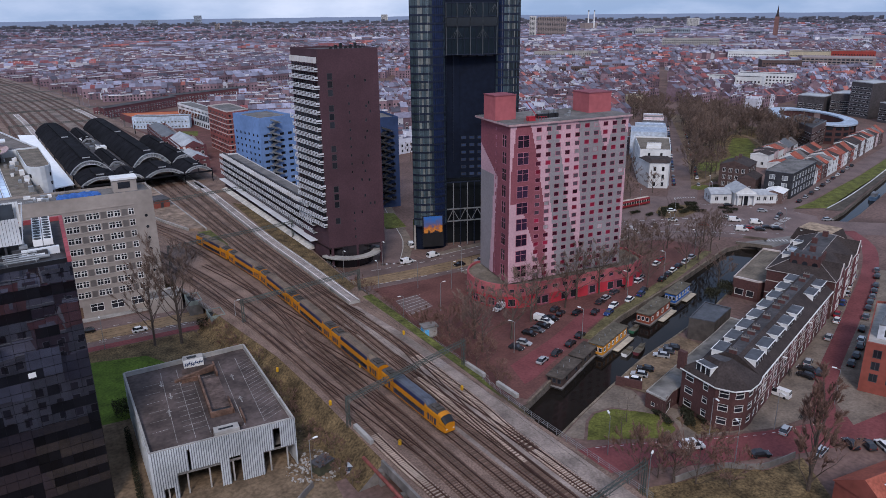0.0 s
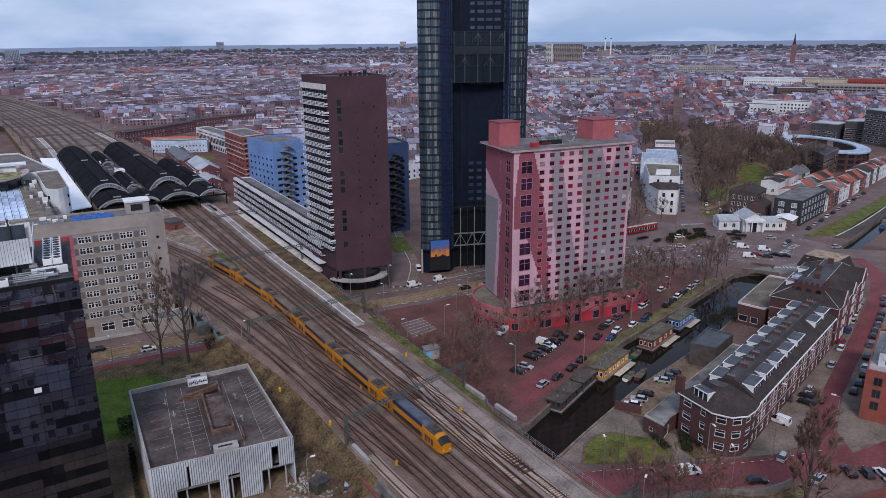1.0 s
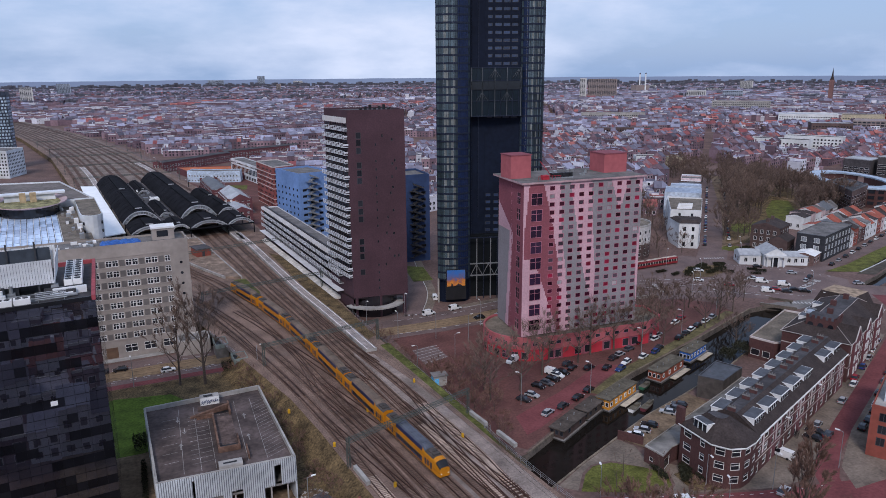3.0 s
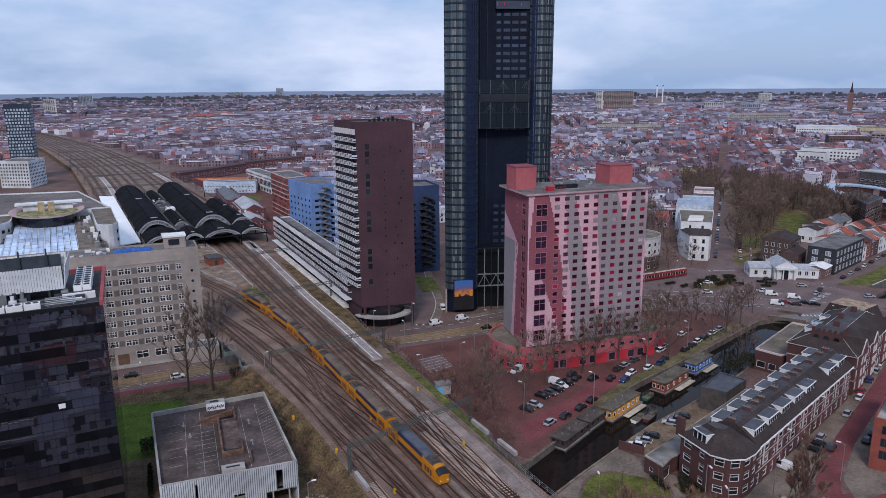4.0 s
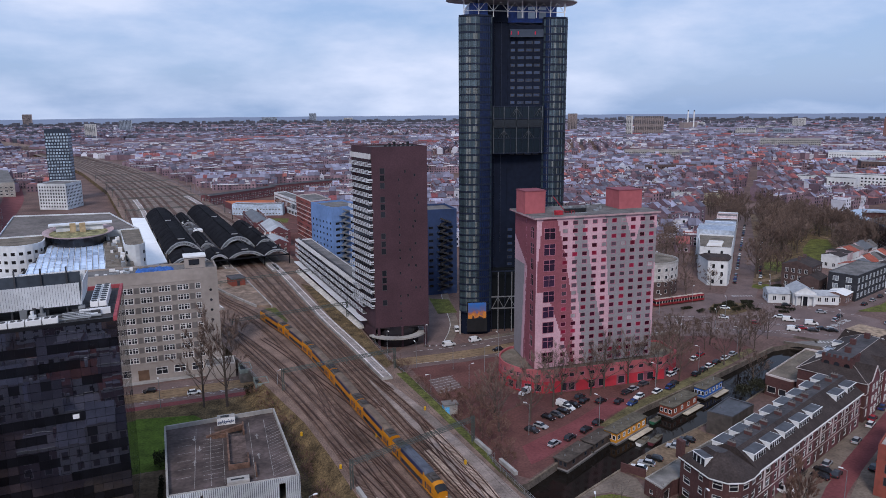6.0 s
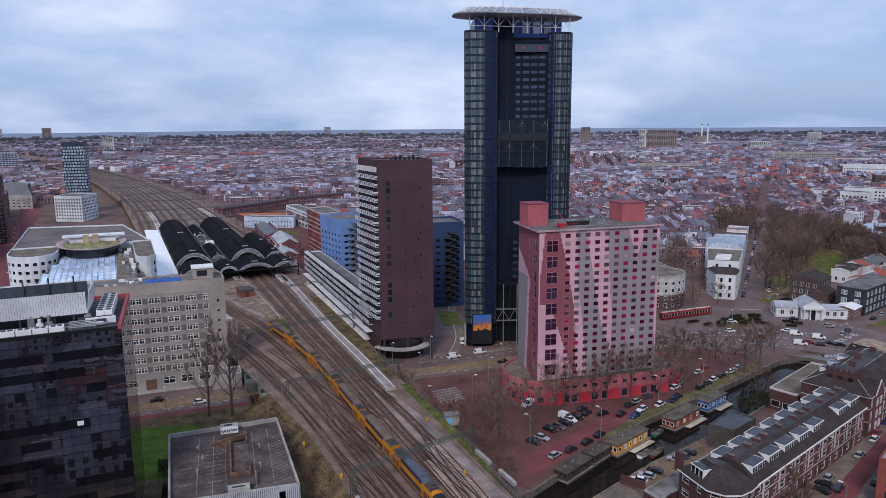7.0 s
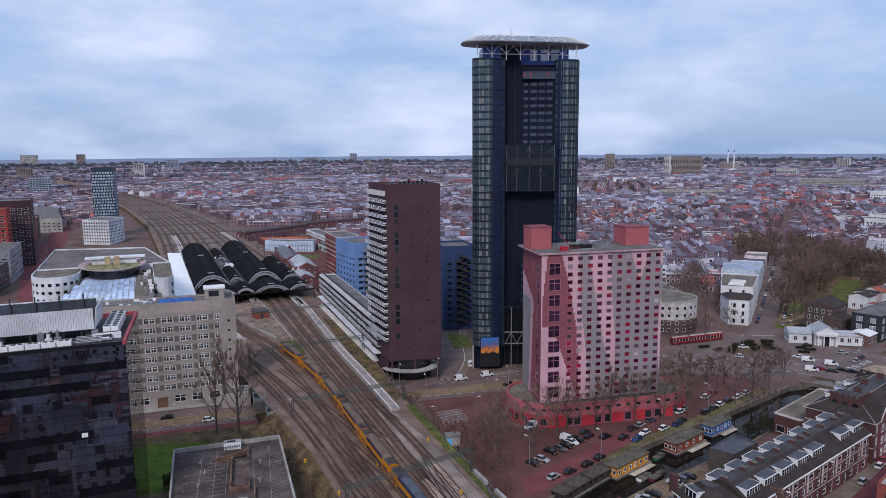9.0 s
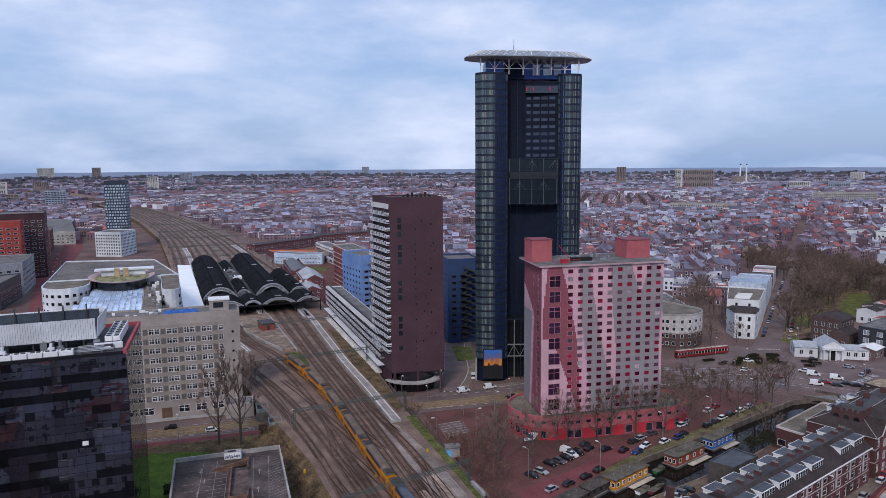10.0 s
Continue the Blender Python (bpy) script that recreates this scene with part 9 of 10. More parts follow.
def carriage(y0, y1, nose, seed):
    """A double-deck carriage: two low ends with doors and a tall middle with two window bands."""
    a, b_ = on_path(y0), on_path(y1)
    ln = (b_ - a).length
    fr = Matrix.Translation((a.x, a.y, ZB + .3)) @ Matrix.Rotation(math.atan2(b_.y - a.y, b_.x - a.x) - math.pi / 2, 4, "Z")
    t = thing("train_carriage", "yellow and navy double-deck train carriage with a dusty " + ("blue-grey" if nose else "brown") + " roof", "train", "carriages of one train")
    half = [(1.0, .35), (1.0, .62), (1.0, 1.75), (1.0, 2.6), (.97, 2.95), (.86, 3.75), (.66, 4.12), (.3, 4.3)]
    low = [(1.0, .35), (1.0, .62), (1.0, 1.75), (1.0, 2.6), (.98, 2.95), (.9, 3.3), (.7, 3.55), (.3, 3.68)]
    tall = [(-x * CW, z) for x, z in half] + [(x * CW, z) for x, z in reversed(half)]
    flat = [(-x * CW, z) for x, z in low] + [(x * CW, z) for x, z in reversed(low)]
    n = len(tall)
    s0, e = (2.6, 6.2) if nose else (.25, 4.4)
    e2 = ln - 4.4
    body = Mesh()
    # 0 yellow, 1 navy, 2 roof, 3 dark roof ends
    mid_m = [0, 1, 0, 0, 1, 2, 2, 2, 2, 2, 1, 0, 0, 1, 0]
    end_m = [0, 0, 0, 0, 0, 3, 3, 3, 3, 3, 0, 0, 0, 0, 0]
    for pa, pb, ya, yb, ms in ((flat, flat, s0, e, end_m), (flat, tall, e, e + 1.0, [0] * 5 + [2] * 5 + [0] * 5), (tall, tall, e + 1.0, e2 - 1.0, mid_m), (tall, flat, e2 - 1.0, e2, [0] * 5 + [2] * 5 + [0] * 5), (flat, flat, e2, ln - .25, end_m)):
        for k in range(n - 1):
            body.face([fr @ Vector(p) for p in ((pa[k + 1][0], ya, pa[k + 1][1]), (pa[k][0], ya, pa[k][1]), (pb[k][0], yb, pb[k][1]), (pb[k + 1][0], yb, pb[k + 1][1]))], ms[k])
    body.face([fr @ Vector((x, ln - .25, z)) for x, z in reversed(flat)], 0)
    body.face([fr @ Vector((x, s0, z)) for x, z in flat], 0)
    part("body", body, [yel, nvy, troof2 if nose else troof, dark_troof], t)
    if nose:
        nb = Mesh()
        tip = [(x * .82, .4 + (z - .35) * .62) for x, z in flat]
        mid = [(x * .97, z if z < 2.6 else 2.6 + (z - 2.6) * .8) for x, z in flat]
        for (pa, ya), (pb, yb) in (((tip, .1), (mid, 1.4)), ((mid, 1.4), (flat, s0))):
            for k in range(n - 1):
                q = [fr @ Vector(p) for p in ((pa[k + 1][0], ya, pa[k + 1][1]), (pa[k][0], ya, pa[k][1]), (pb[k][0], yb, pb[k][1]), (pb[k + 1][0], yb, pb[k + 1][1]))]
                nb.face(q, 1 if 3 < k < 11 and ya < 1 else 0)
        nb.face([fr @ Vector((x, .1, z)) for x, z in tip], 0)
        part("nose", nb, [yel, black_m], t, "rounded nose with a dark windscreen")
        for sx in (-.8, .8):
            h = Mesh()
            h.box(sx - .15, sx + .15, .02, .14, 1.0, 1.2, 0, m=fr)
            part("headlight", h, white_paint, t)
    for sx in (-1, 1):
        for q in (e - 1.7, e2 + 1.9):
            w = Mesh()
            x0, x1 = sorted((sx * CW, sx * (CW + .02)))
            for p0, p1 in ((q - 1.5, q - .85), (q + .85, q + 1.5)):
                w.box(x0, x1, p0, p1, .8, 2.2, 0, m=fr)
            part("end_band", w, nvy, t)
            d = Mesh()
            x0, x1 = sorted((sx * CW, sx * (CW + .03)))
            d.box(x0, x1, q - .65, q + .65, .5, 2.5, 0, m=fr)
            dd = part("door", d, yel, t)
            g = Mesh()
            x0, x1 = sorted((sx * (CW + .03), sx * (CW + .045)))
            for o in (-.45, .1):
                g.box(x0, x1, q + o, q + o + .35, 1.0, 2.2, 0, m=fr)
            part("door_window", g, nvy, dd)
        for c in range(8):
            part("window", train_pane, None, t, "", fr @ pose(sx * (CW + .01), e + 1.6 + c * (e2 - e - 3.4) / 8, 1.0))
    for q, wd in ((e - 1.9, .9), (e2 + 2.2, .8)):
        for o in (-.7, .55):
            u = Mesh()
            u.box(-wd + .1, wd - .1, q + o - .5, q + o + .45, 3.6, 3.95, 0, m=fr)
            part("roof_unit", u, dark_troof, t)
    for q in (e + 2.2, (e + e2) / 2, e2 - 2.4):
        u = Mesh()
        u.box(-.75, .75, q - .45, q + .45, 4.26, 4.38, 0, m=fr)
        part("roof_hatch", u, troof2 if nose else troof, t)
    for q in (3, ln - 3):
        bg = Mesh()
        bg.box(-1.1, 1.1, q - 1.6, q + 1.6, -.05, .4, 0, m=fr)
        for wy in (-1.1, 1.1):
            for sx in (-.8, .8):
                bg.bar(fr @ Vector((sx - .07, q + wy, .32)), fr @ Vector((sx + .07, q + wy, .32)), .42, 0, 12)
        part("bogie", bg, black_m, t)


for k in range(6):
    y0 = 99.6 + k * (CLEN + .45)
    carriage(y0, y0 + CLEN, k == 0, k)

# ---- overhead line portals and wires ----


def lattice(me, a, b, w, seg):
    a, b = Vector(a), Vector(b)
    d = (b - a)
    n = max(2, int(d.length / seg))
    up = Vector((0, 0, 1)) if abs(d.normalized().z) < .5 else Vector((1, 0, 0))
    s = d.cross(up).normalized() * w / 2
    t = s.cross(d).normalized() * w / 2
    cs = [s + t, s - t, -s - t, -s + t]
    for c in cs:
        me.bar(a + c, b + c, .075)
    for k in range(n):
        p, q = a + d * k / n, a + d * (k + 1) / n
        for j in range(4):
            me.bar(p + cs[j], q + cs[(j + 1) % 4], .045, 0, 3)


def portal(l, r, top, label, beam=True):
    t = thing("overhead_portal", label, "portal", "overhead line portals")
    for x, y in (l, r):
        m = Mesh()
        lattice(m, (x, y, ZB - .9), (x, y, top + .8), .55, 1.0)
        part("mast", m, mast_m, t)
        f = Mesh()
        f.box(x - .5, x + .5, y - .5, y + .5, ZB - 1.5, ZB - .6)
        part("footing", f, concrete, t)
    m = Mesh()
    lattice(m, (l[0], l[1], top), (r[0], r[1], top), .8, 1.1)
    part("beam", m, mast_m, t)
    for s in (.12, .24, .4, .55, .7, .85):
        i = Mesh()
        x, y = l[0] + (r[0] - l[0]) * s, l[1] + (r[1] - l[1]) * s
        i.bar((x, y, top - .3), (x, y, top - 1.5), .05)
        i.bar((x, y, top - 1.4), (x + .9, y, top - 1.5), .035)
        part("hanger", i, mast_m, t)


portal((52.6, 113.3), (86, 121.0), 10.3, "green-grey lattice portal spanning the railway tracks")
portal((52.4, 174), (88.0, 176.5), 10.3, "green-grey lattice portal spanning the railway tracks")
portal((48, 232), (92.2, 236), 10.3, "green-grey lattice portal spanning the railway tracks")
portal((40, 292), (96.6, 300), 10.3, "green-grey lattice portal spanning the railway tracks")
portal((52.2, 62), (84, 66), 10.3, "green-grey lattice portal spanning the railway tracks")
for y in (560, 640, 720, 800, 900):
    i = min(range(len(LEFT)), key=lambda k: abs(LEFT[k][1] - y))
    xl, xr = float(np.interp(y, [p[1] for p in LEFT], [p[0] for p in LEFT])), float(np.interp(y, [p[1] for p in RIGHT], [p[0] for p in RIGHT]))
    portal((xl + 2, y), (xr - 2, y), 11, "far lattice portal spanning the railway tracks")
for key, line in TRACKS.items():
    pts = [p for p in smooth(line, 14) if 55 < p[1] < 345]
    for z in (8.9, 9.9):
        w = Mesh()
        w.tube([(*p, z) for p in pts], .024)
        tagged(part("overhead_wire", w, black_m), "thin dark overhead wire above a track", "wire", "overhead wires")
for k, (x, y) in enumerate(((53.1, 122.7), (83.3, 143.3), (57.7, 102.0), (79.2, 112), (66, 134), (49.5, 143))):
    b = Mesh()
    b.cyl(x, y, ZB + .05, ZB + .9, .32, 0, 10)
    b.cyl(x, y, ZB + .9, ZB + 1.05, .2, 0, 10)
    tagged(part("signal_box", b, mat("yellow_box_paint", (.6, .33, .02), .6)), "small yellow trackside box", "trackside box", "trackside boxes")
hut = thing("relay_hut", "small concrete relay hut with a blue painted side", "hut")
b = Mesh()
b.box(0, 3.6, 0, 2.6, 0, 2.7, 0, m=Matrix.Translation((88.2, 141.4, 2.6)) @ Matrix.Rotation(radians(-12), 4, "Z"))
part("wall", b, concrete, hut)
b = Mesh()
b.box(-.3, 3.9, -.3, 2.9, 2.7, 2.95, 0, m=Matrix.Translation((88.2, 141.4, 2.6)) @ Matrix.Rotation(radians(-12), 4, "Z"))
part("roof", b, dark_concrete, hut)
b = Mesh()
b.box(-.03, 0, .2, 2.4, .1, 2.3, 0, m=Matrix.Translation((88.2, 141.4, 2.6)) @ Matrix.Rotation(radians(-12), 4, "Z"))
b.box(.2, 1.4, -.03, 0, .1, 2.2, 0, m=Matrix.Translation((88.2, 141.4, 2.6)) @ Matrix.Rotation(radians(-12), 4, "Z"))
part("painted_side", b, mat("sky_blue_graffiti", (.1, .35, .6), .7, vary=.4, size=.4), hut)
# bridge girders, pipe and railings at the viaducts
g = Mesh()
g.box(-.5, 0, 0, 34, 3.0, 4.9, 0, m=pose(52.4, 65, 0))
tagged(part("bridge_girder", g, dark_concrete), "grey concrete edge girder of the railway bridge", "girder")
g = Mesh()
g.bar((50.6, 64, 2.6), (50.9, 104, 3.0), .35, 0, 10)
tagged(part("pipe", g, mat("red_brown_pipe", (.2, .06, .05), .7, vary=.3)), "red-brown pipe along the bridge edge", "pipe")
for k in range(5):
    g = Mesh()
    g.box(51.2, 52.2, 66 + k * 8, 67 + k * 8, 0, 3.2)
    tagged(part("bridge_pier", g, dark_concrete), "concrete pier under the railway bridge", "pier", "bridge piers")
for line, z in (([(84.2, 64), (84.4, 99), (85.6, 113)], ZB), ([(88.6, 115), (89.4, 150), (91, 186), (93.4, 212)], 2.2), ([(47.4, 186), (44.6, 208)], ZB)):
    f = thing("railing", "grey steel fence along the railway edge", "fence", "railway fences")
    pts = smooth(line, 2.2)
    for p in pts:
        b = Mesh()
        b.bar((*p, z), (*p, z + 1.3), .05)
        part("post", b, steel, f)
    for dz in (.5, .9, 1.3):
        b = Mesh()
        for i in range(len(pts) - 1):
            b.bar((*pts[i], z + dz), (*pts[i + 1], z + dz), .035)
        part("rail", b, steel, f)
b = Mesh()
for k in range(9):
    b.box(0, 1.6, k * .25, k * .25 + .12, .05, .12, 0)
for x, y in ((86.6, 117.2), (86.9, 106), (53.4, 108.6)):
    c = Mesh()
    c.box(x - .4, x + .4, y - 3.5, y + 3.5, ZB + .0, ZB + .9)
    tagged(part("cable_trough", c, concrete), "pale concrete cable trough beside the tracks", "trough", "cable troughs")

# ---- vehicles ----
car_cols = {"black": (.012, .012, .014), "grey": (.09, .09, .1), "silver": (.4, .41, .43), "white": (.72, .72, .72), "red": (.3, .02, .03), "blue": (.02, .05, .16), "darkgrey": (.035, .036, .04)}
tyre = mat("black_rubber", (.015, .015, .016), .9)
lamp_w = mat("clear_headlight", (.7, .7, .72), .2, bump=0)
lamp_r = mat("red_tail_light", (.4, .01, .01), .3, bump=0)
BASES = {}


def car_base(kind, col):
    key = (kind, col)
    if key in BASES:
        return BASES[key]
    paint = mat(col + "_car_paint", car_cols[col], .25, .1 if col == "silver" else 0, vary=.03, stain=.05, bump=0, spec=.5)
    if kind == "van":
        L_, W_, H_ = 4.9, .9, 1.95
        low = [(-L_ / 2, .3, .84), (-L_ / 2, 1.05, .9), (L_ / 2 - .9, 1.05, .9), (L_ / 2 - .1, .85, .84), (L_ / 2, .3, .8)]
        top = [(-L_ / 2 + .05, 1.05, .9), (-L_ / 2 + .12, 1.9, .8), (L_ / 2 - 1.9, 1.95, .8), (L_ / 2 - .9, 1.08, .86)]
    else:
        L_, W_, H_ = 4.05, .83, 1.4
        low = [(-L_ / 2, .28, .76), (-L_ / 2 + .03, .72, .82), (-L_ / 2 + .3, .84, .83), (L_ / 2 - 1.2, .84, .83), (L_ / 2 - .12, .66, .78), (L_ / 2, .28, .72)]
        top = [(-L_ / 2 + .18, .84, .78), (-L_ / 2 + .75, 1.36, .6), (.35, 1.38, .6), (L_ / 2 - 1.15, .85, .76)]
    base = new("van" if kind == "van" else "car")
    tagged(base, "parked " + ("white delivery van" if kind == "van" else col.replace("darkgrey", "dark grey") + " car with dark glass") + " standing on the street", "van" if kind == "van" else "car", "vehicles in the streets")
    b = Mesh()
    for k in range(len(low) - 1):
        (xa, za, wa), (xb, zb, wb) = low[k], low[k + 1]
        b.face([(xa, wa, za), (xa, -wa, za), (xb, -wb, zb), (xb, wb, zb)][::-1] if False else [(xa, -wa, za), (xb, -wb, zb), (xb, wb, zb), (xa, wa, za)])
    for sgn in (1, -1):
        pts = [(x, sgn * w, z) for x, z, w in low]
        b.face(pts if sgn < 0 else pts[::-1])
    b.face([(low[0][0], low[0][2], .28), (low[-1][0], low[-1][2], .28), (low[-1][0], -low[-1][2], .28), (low[0][0], -low[0][2], .28)])
    (x1, z1, w1), (x2, z2, w2) = top[1], top[2]
    b.solid([(x1, -w1, z1 - .04), (x2, -w2, z2 - .04), (x2, w2, z2 - .04), (x1, w1, z1 - .04)], [(x1 + .03, -w1 + .06, z1 + .03), (x2 - .03, -w2 + .06, z2 + .03), (x2 - .03, w2 - .06, z2 + .03), (x1 + .03, w1 - .06, z1 + .03)])
    if kind == "van":
        (x0, z0, w0) = top[0]
        b.solid([(x0, -w0, z0), (x2 - .3, -w0, z0), (x2 - .3, w0, z0), (x0, w0, z0)], [(x1, -w1 - .02, z1), (x2 - .3, -w1 - .02, z1), (x2 - .3, w1 + .02, z1), (x1, w1 + .02, z1)])
    part("body", b, paint, base)
    g = Mesh()
    q = [[(x, -w, z) for x, z, w in top], [(x, w, z) for x, z, w in top]]
    g.face(q[0])
    g.face(q[1][::-1])
    for k in range(3):
        g.face([q[0][k + 1], q[0][k], q[1][k], q[1][k + 1]])
    part("glasshouse", g, pane_m, base)
    for x in (-L_ * .3, L_ * .31):
        for sy in (-1, 1):
            w = Mesh()
            w.bar((x, sy * (W_ - .18), .3), (x, sy * (W_ + .0), .3), .31, 0, 12)
            part("wheel", w, tyre, base)
    for sy in (-1, 1):
        h = Mesh()
        h.box(L_ / 2 - .14, L_ / 2 - .03, sy * .62 - .14, sy * .62 + .14, .5, .64)
        part("headlight", h, lamp_w, base)
        h = Mesh()
        h.box(-L_ / 2 - .01, -L_ / 2 + .06, sy * .66 - .1, sy * .66 + .1, .55, .75)
        part("tail_light", h, lamp_r, base)
    BASES[key] = base
    base["used"] = 0
    return base


def car(x, y, deg, col="black", kind="car", z=0.06):
    base = car_base(kind, col)
    m = pose(x, y, z, 0, 0, deg)
    if base["used"]:
        copy_thing(base, m)
    else:
        base["used"] = 1
        base.matrix_basis = m


QD = 20
for x, y, deg, c in ((107.6, 117.9, QD, "silver"), (113.2, 118.9, QD, "darkgrey"), (119.7, 120.8, QD, "black"), (125.2, 123.0, QD, "black"), (115.0, 131.6, -70, "black"), (118.2, 132.0, -70, "grey"), (121.2, 133.2, -70, "black"), (123.8, 134.6, -70, "white"), (126.4, 135.4, -70, "black"),
                     (106.8, 127.0, -65, "darkgrey"), (110.2, 128.0, -65, "silver"), (130.8, 136.5, 25, "black"), (135.0, 134.2, 15, "black"), (139.4, 131.6, 25, "black"), (131.5, 139.6, 20, "darkgrey"), (142.1, 129.0, 200, "blue"), (147.0, 131.8, 200, "white"),
                     (154.5, 132.4, QD, "white"), (160.4, 133.4, QD, "blue"), (163.6, 135.0, QD, "black"), (168.2, 141.2, 15, "white"), (171.5, 143.4, 15, "silver"), (149.5, 137.2, 15, "silver"), (146.0, 136.0, 15, "darkgrey"), (175.3, 137.8, 17, "black"), (180.3, 139.6, 17, "darkgrey"), (184.5, 141.2, 17, "white"),
                     (189.3, 142.8, 17, "black"), (195.0, 144.4, 17, "white"), (200.5, 146.2, 17, "silver"), (185.3, 148.6, 15, "white"), (190.3, 150.8, 15, "red"), (160.5, 142.5, 100, "black"), (155.0, 139.0, 10, "grey"),
                     (118.2, 98.6, 125, "white"), (121.4, 99.5, 125, "silver"), (124.7, 100.5, 125, "black"), (133.4, 103.0, 125, "silver"), (136.2, 103.7, 125, "grey"), (139.0, 104.4, 125, "black"),
                     (155.6, 78.6, 102, "black"), (159.4, 80.3, 20, "silver"), (152.6, 77.0, 100, "black"), (157.0, 76.0, 20, "darkgrey"), (176.9, 85.0, 20, "silver"), (189.0, 89.4, 20, "white"), (193.2, 91.6, 20, "red"), (189.1, 82.7, 20, "black"), (197.8, 86.1, 20, "grey"), (182.2, 79.4, 20, "white"), (178.2, 77.6, 20, "black"), (167.4, 74.1, 20, "black"), (172.5, 75.6, 20, "darkgrey"),
                     (204.5, 88.8, 20, "black"), (209.0, 90.6, 21, "darkgrey"), (214.0, 92.4, 21, "grey"), (219.0, 94.4, 21, "black"), (224.0, 96.4, 22, "black"), (202.5, 95.0, 20, "blue"), (210.5, 98.0, 20, "silver"), (217.5, 101.0, 22, "white"), (226.0, 104.2, 22, "silver"), (232.4, 100.2, 22, "black"), (238.0, 103.0, 22, "grey"),
                     (127.5, 66.5, 15, "silver"), (116.0, 64.5, -28, "black"), (126.4, 58.4, 10, "silver"), (133.5, 56.5, 60, "black"), (136.0, 54.5, 60, "darkgrey"), (138.2, 52.6, 60, "white"), (49.0, 106.0, 65, "silver"),
                     (236.3, 168.2, -48, "red"), (231.6, 179.5, -45, "white"), (247.1, 155.6, -45, "red"), (248.3, 151.7, -45, "darkgrey"), (252.8, 151.5, -45, "black"), (254.5, 148.3, -45, "black"), (273.0, 166.9, -40, "silver"), (269.3, 180.7, -40, "black"), (282.0, 144.0, -30, "silver"), (242.9, 189.4, -40, "white"), (131.0, 186.6, 170, "black"), (139.2, 186.0, 170, "silver"), (30, 194.4, -3, "white"), (18, 201.6, 176, "black"), (252, 170, 130, "white"), (268, 157, 20, "silver"), (274, 159.5, 20, "darkgrey")):
    car(x, y, deg, c)
for x, y, deg in ((107.4, 73.6, -26), (139.8, 75.6, 100), (119.0, 149.4, 200), (251.5, 165.0, -45), (255.2, 157.8, -45), (242.4, 155.6, -45), (118.0, 199.2, 5), (128.8, 199.4, 5), (128.5, 214.0, 70), (123.6, 136.2, -70)):
    car(x, y, deg, "white", "van")
for k in range(24):
    x, y = 286 + k * 6.0, 216.4 + k * 5.1
    if k % 7 != 3:
        car(x - 3.4, y + 4.0, 40, ["black", "darkgrey", "silver", "white", "grey", "blue"][k * 5 % 6])
    if k % 5 != 1:
        car(x + 4.4, y - 4.2, 40, ["silver", "black", "white", "black", "red", "grey"][k * 7 % 6])
for k in range(11):
    car(300 + k * 9.2, 166.6 + k * 2.55, 15.5, ["black", "silver", "darkgrey", "white"][k % 4])


def tram(x, y, deg, label):
    t = thing("tram", label, "tram", "trams on the crossing", at=pose(x, y, .2, 0, 0, deg))
    red = mat("red_tram_paint", (.2, .022, .026), .4, bump=0)
    crm = mat("cream_tram_paint", (.42, .35, .29), .5, bump=0)
    for k in range(3):
        x0, x1 = k * 8.9, k * 8.9 + 8.5
        b = Mesh()
        b.box(x0, x1, -1.15, 1.15, .3, 1.25, 0)
        b.solid([(x0, -1.15, 2.2), (x1, -1.15, 2.2), (x1, 1.15, 2.2), (x0, 1.15, 2.2)], [(x0 + .1, -.9, 3.1), (x1 - .1, -.9, 3.1), (x1 - .1, .9, 3.1), (x0 + .1, .9, 3.1)], 0, 1)
        part("section", b, [red, crm], t)
        w = Mesh()
        w.box(x0 + .05, x1 - .05, -1.1, 1.1, 1.25, 2.2, 0)
        part("window_band", w, pane_m, t)
        for j in range(6):
            p_ = Mesh()
            p_.box(x0 + .1 + j * 1.5, x0 + .4 + j * 1.5, -1.17, 1.17, 1.2, 2.25)
            part("pillar", p_, crm, t)
        if k < 2:
            j = Mesh()
            j.box(x1, x1 + .4, -.95, .95, .4, 2.9)
            part("joint", j, black_m, t)
    b = Mesh()
    b.bar((9, 0, 3.1), (10, 0, 4.3), .05)
    b.bar((10, 0, 4.3), (9.2, 0, 5.0), .05)
    b.bar((9.2, -.7, 5.0), (9.2, .7, 5.0), .05)
    part("pantograph", b, black_m, t)


tram(219.0, 205.6, -3, "red and cream articulated tram at the crossing")

# ---- houseboats ----


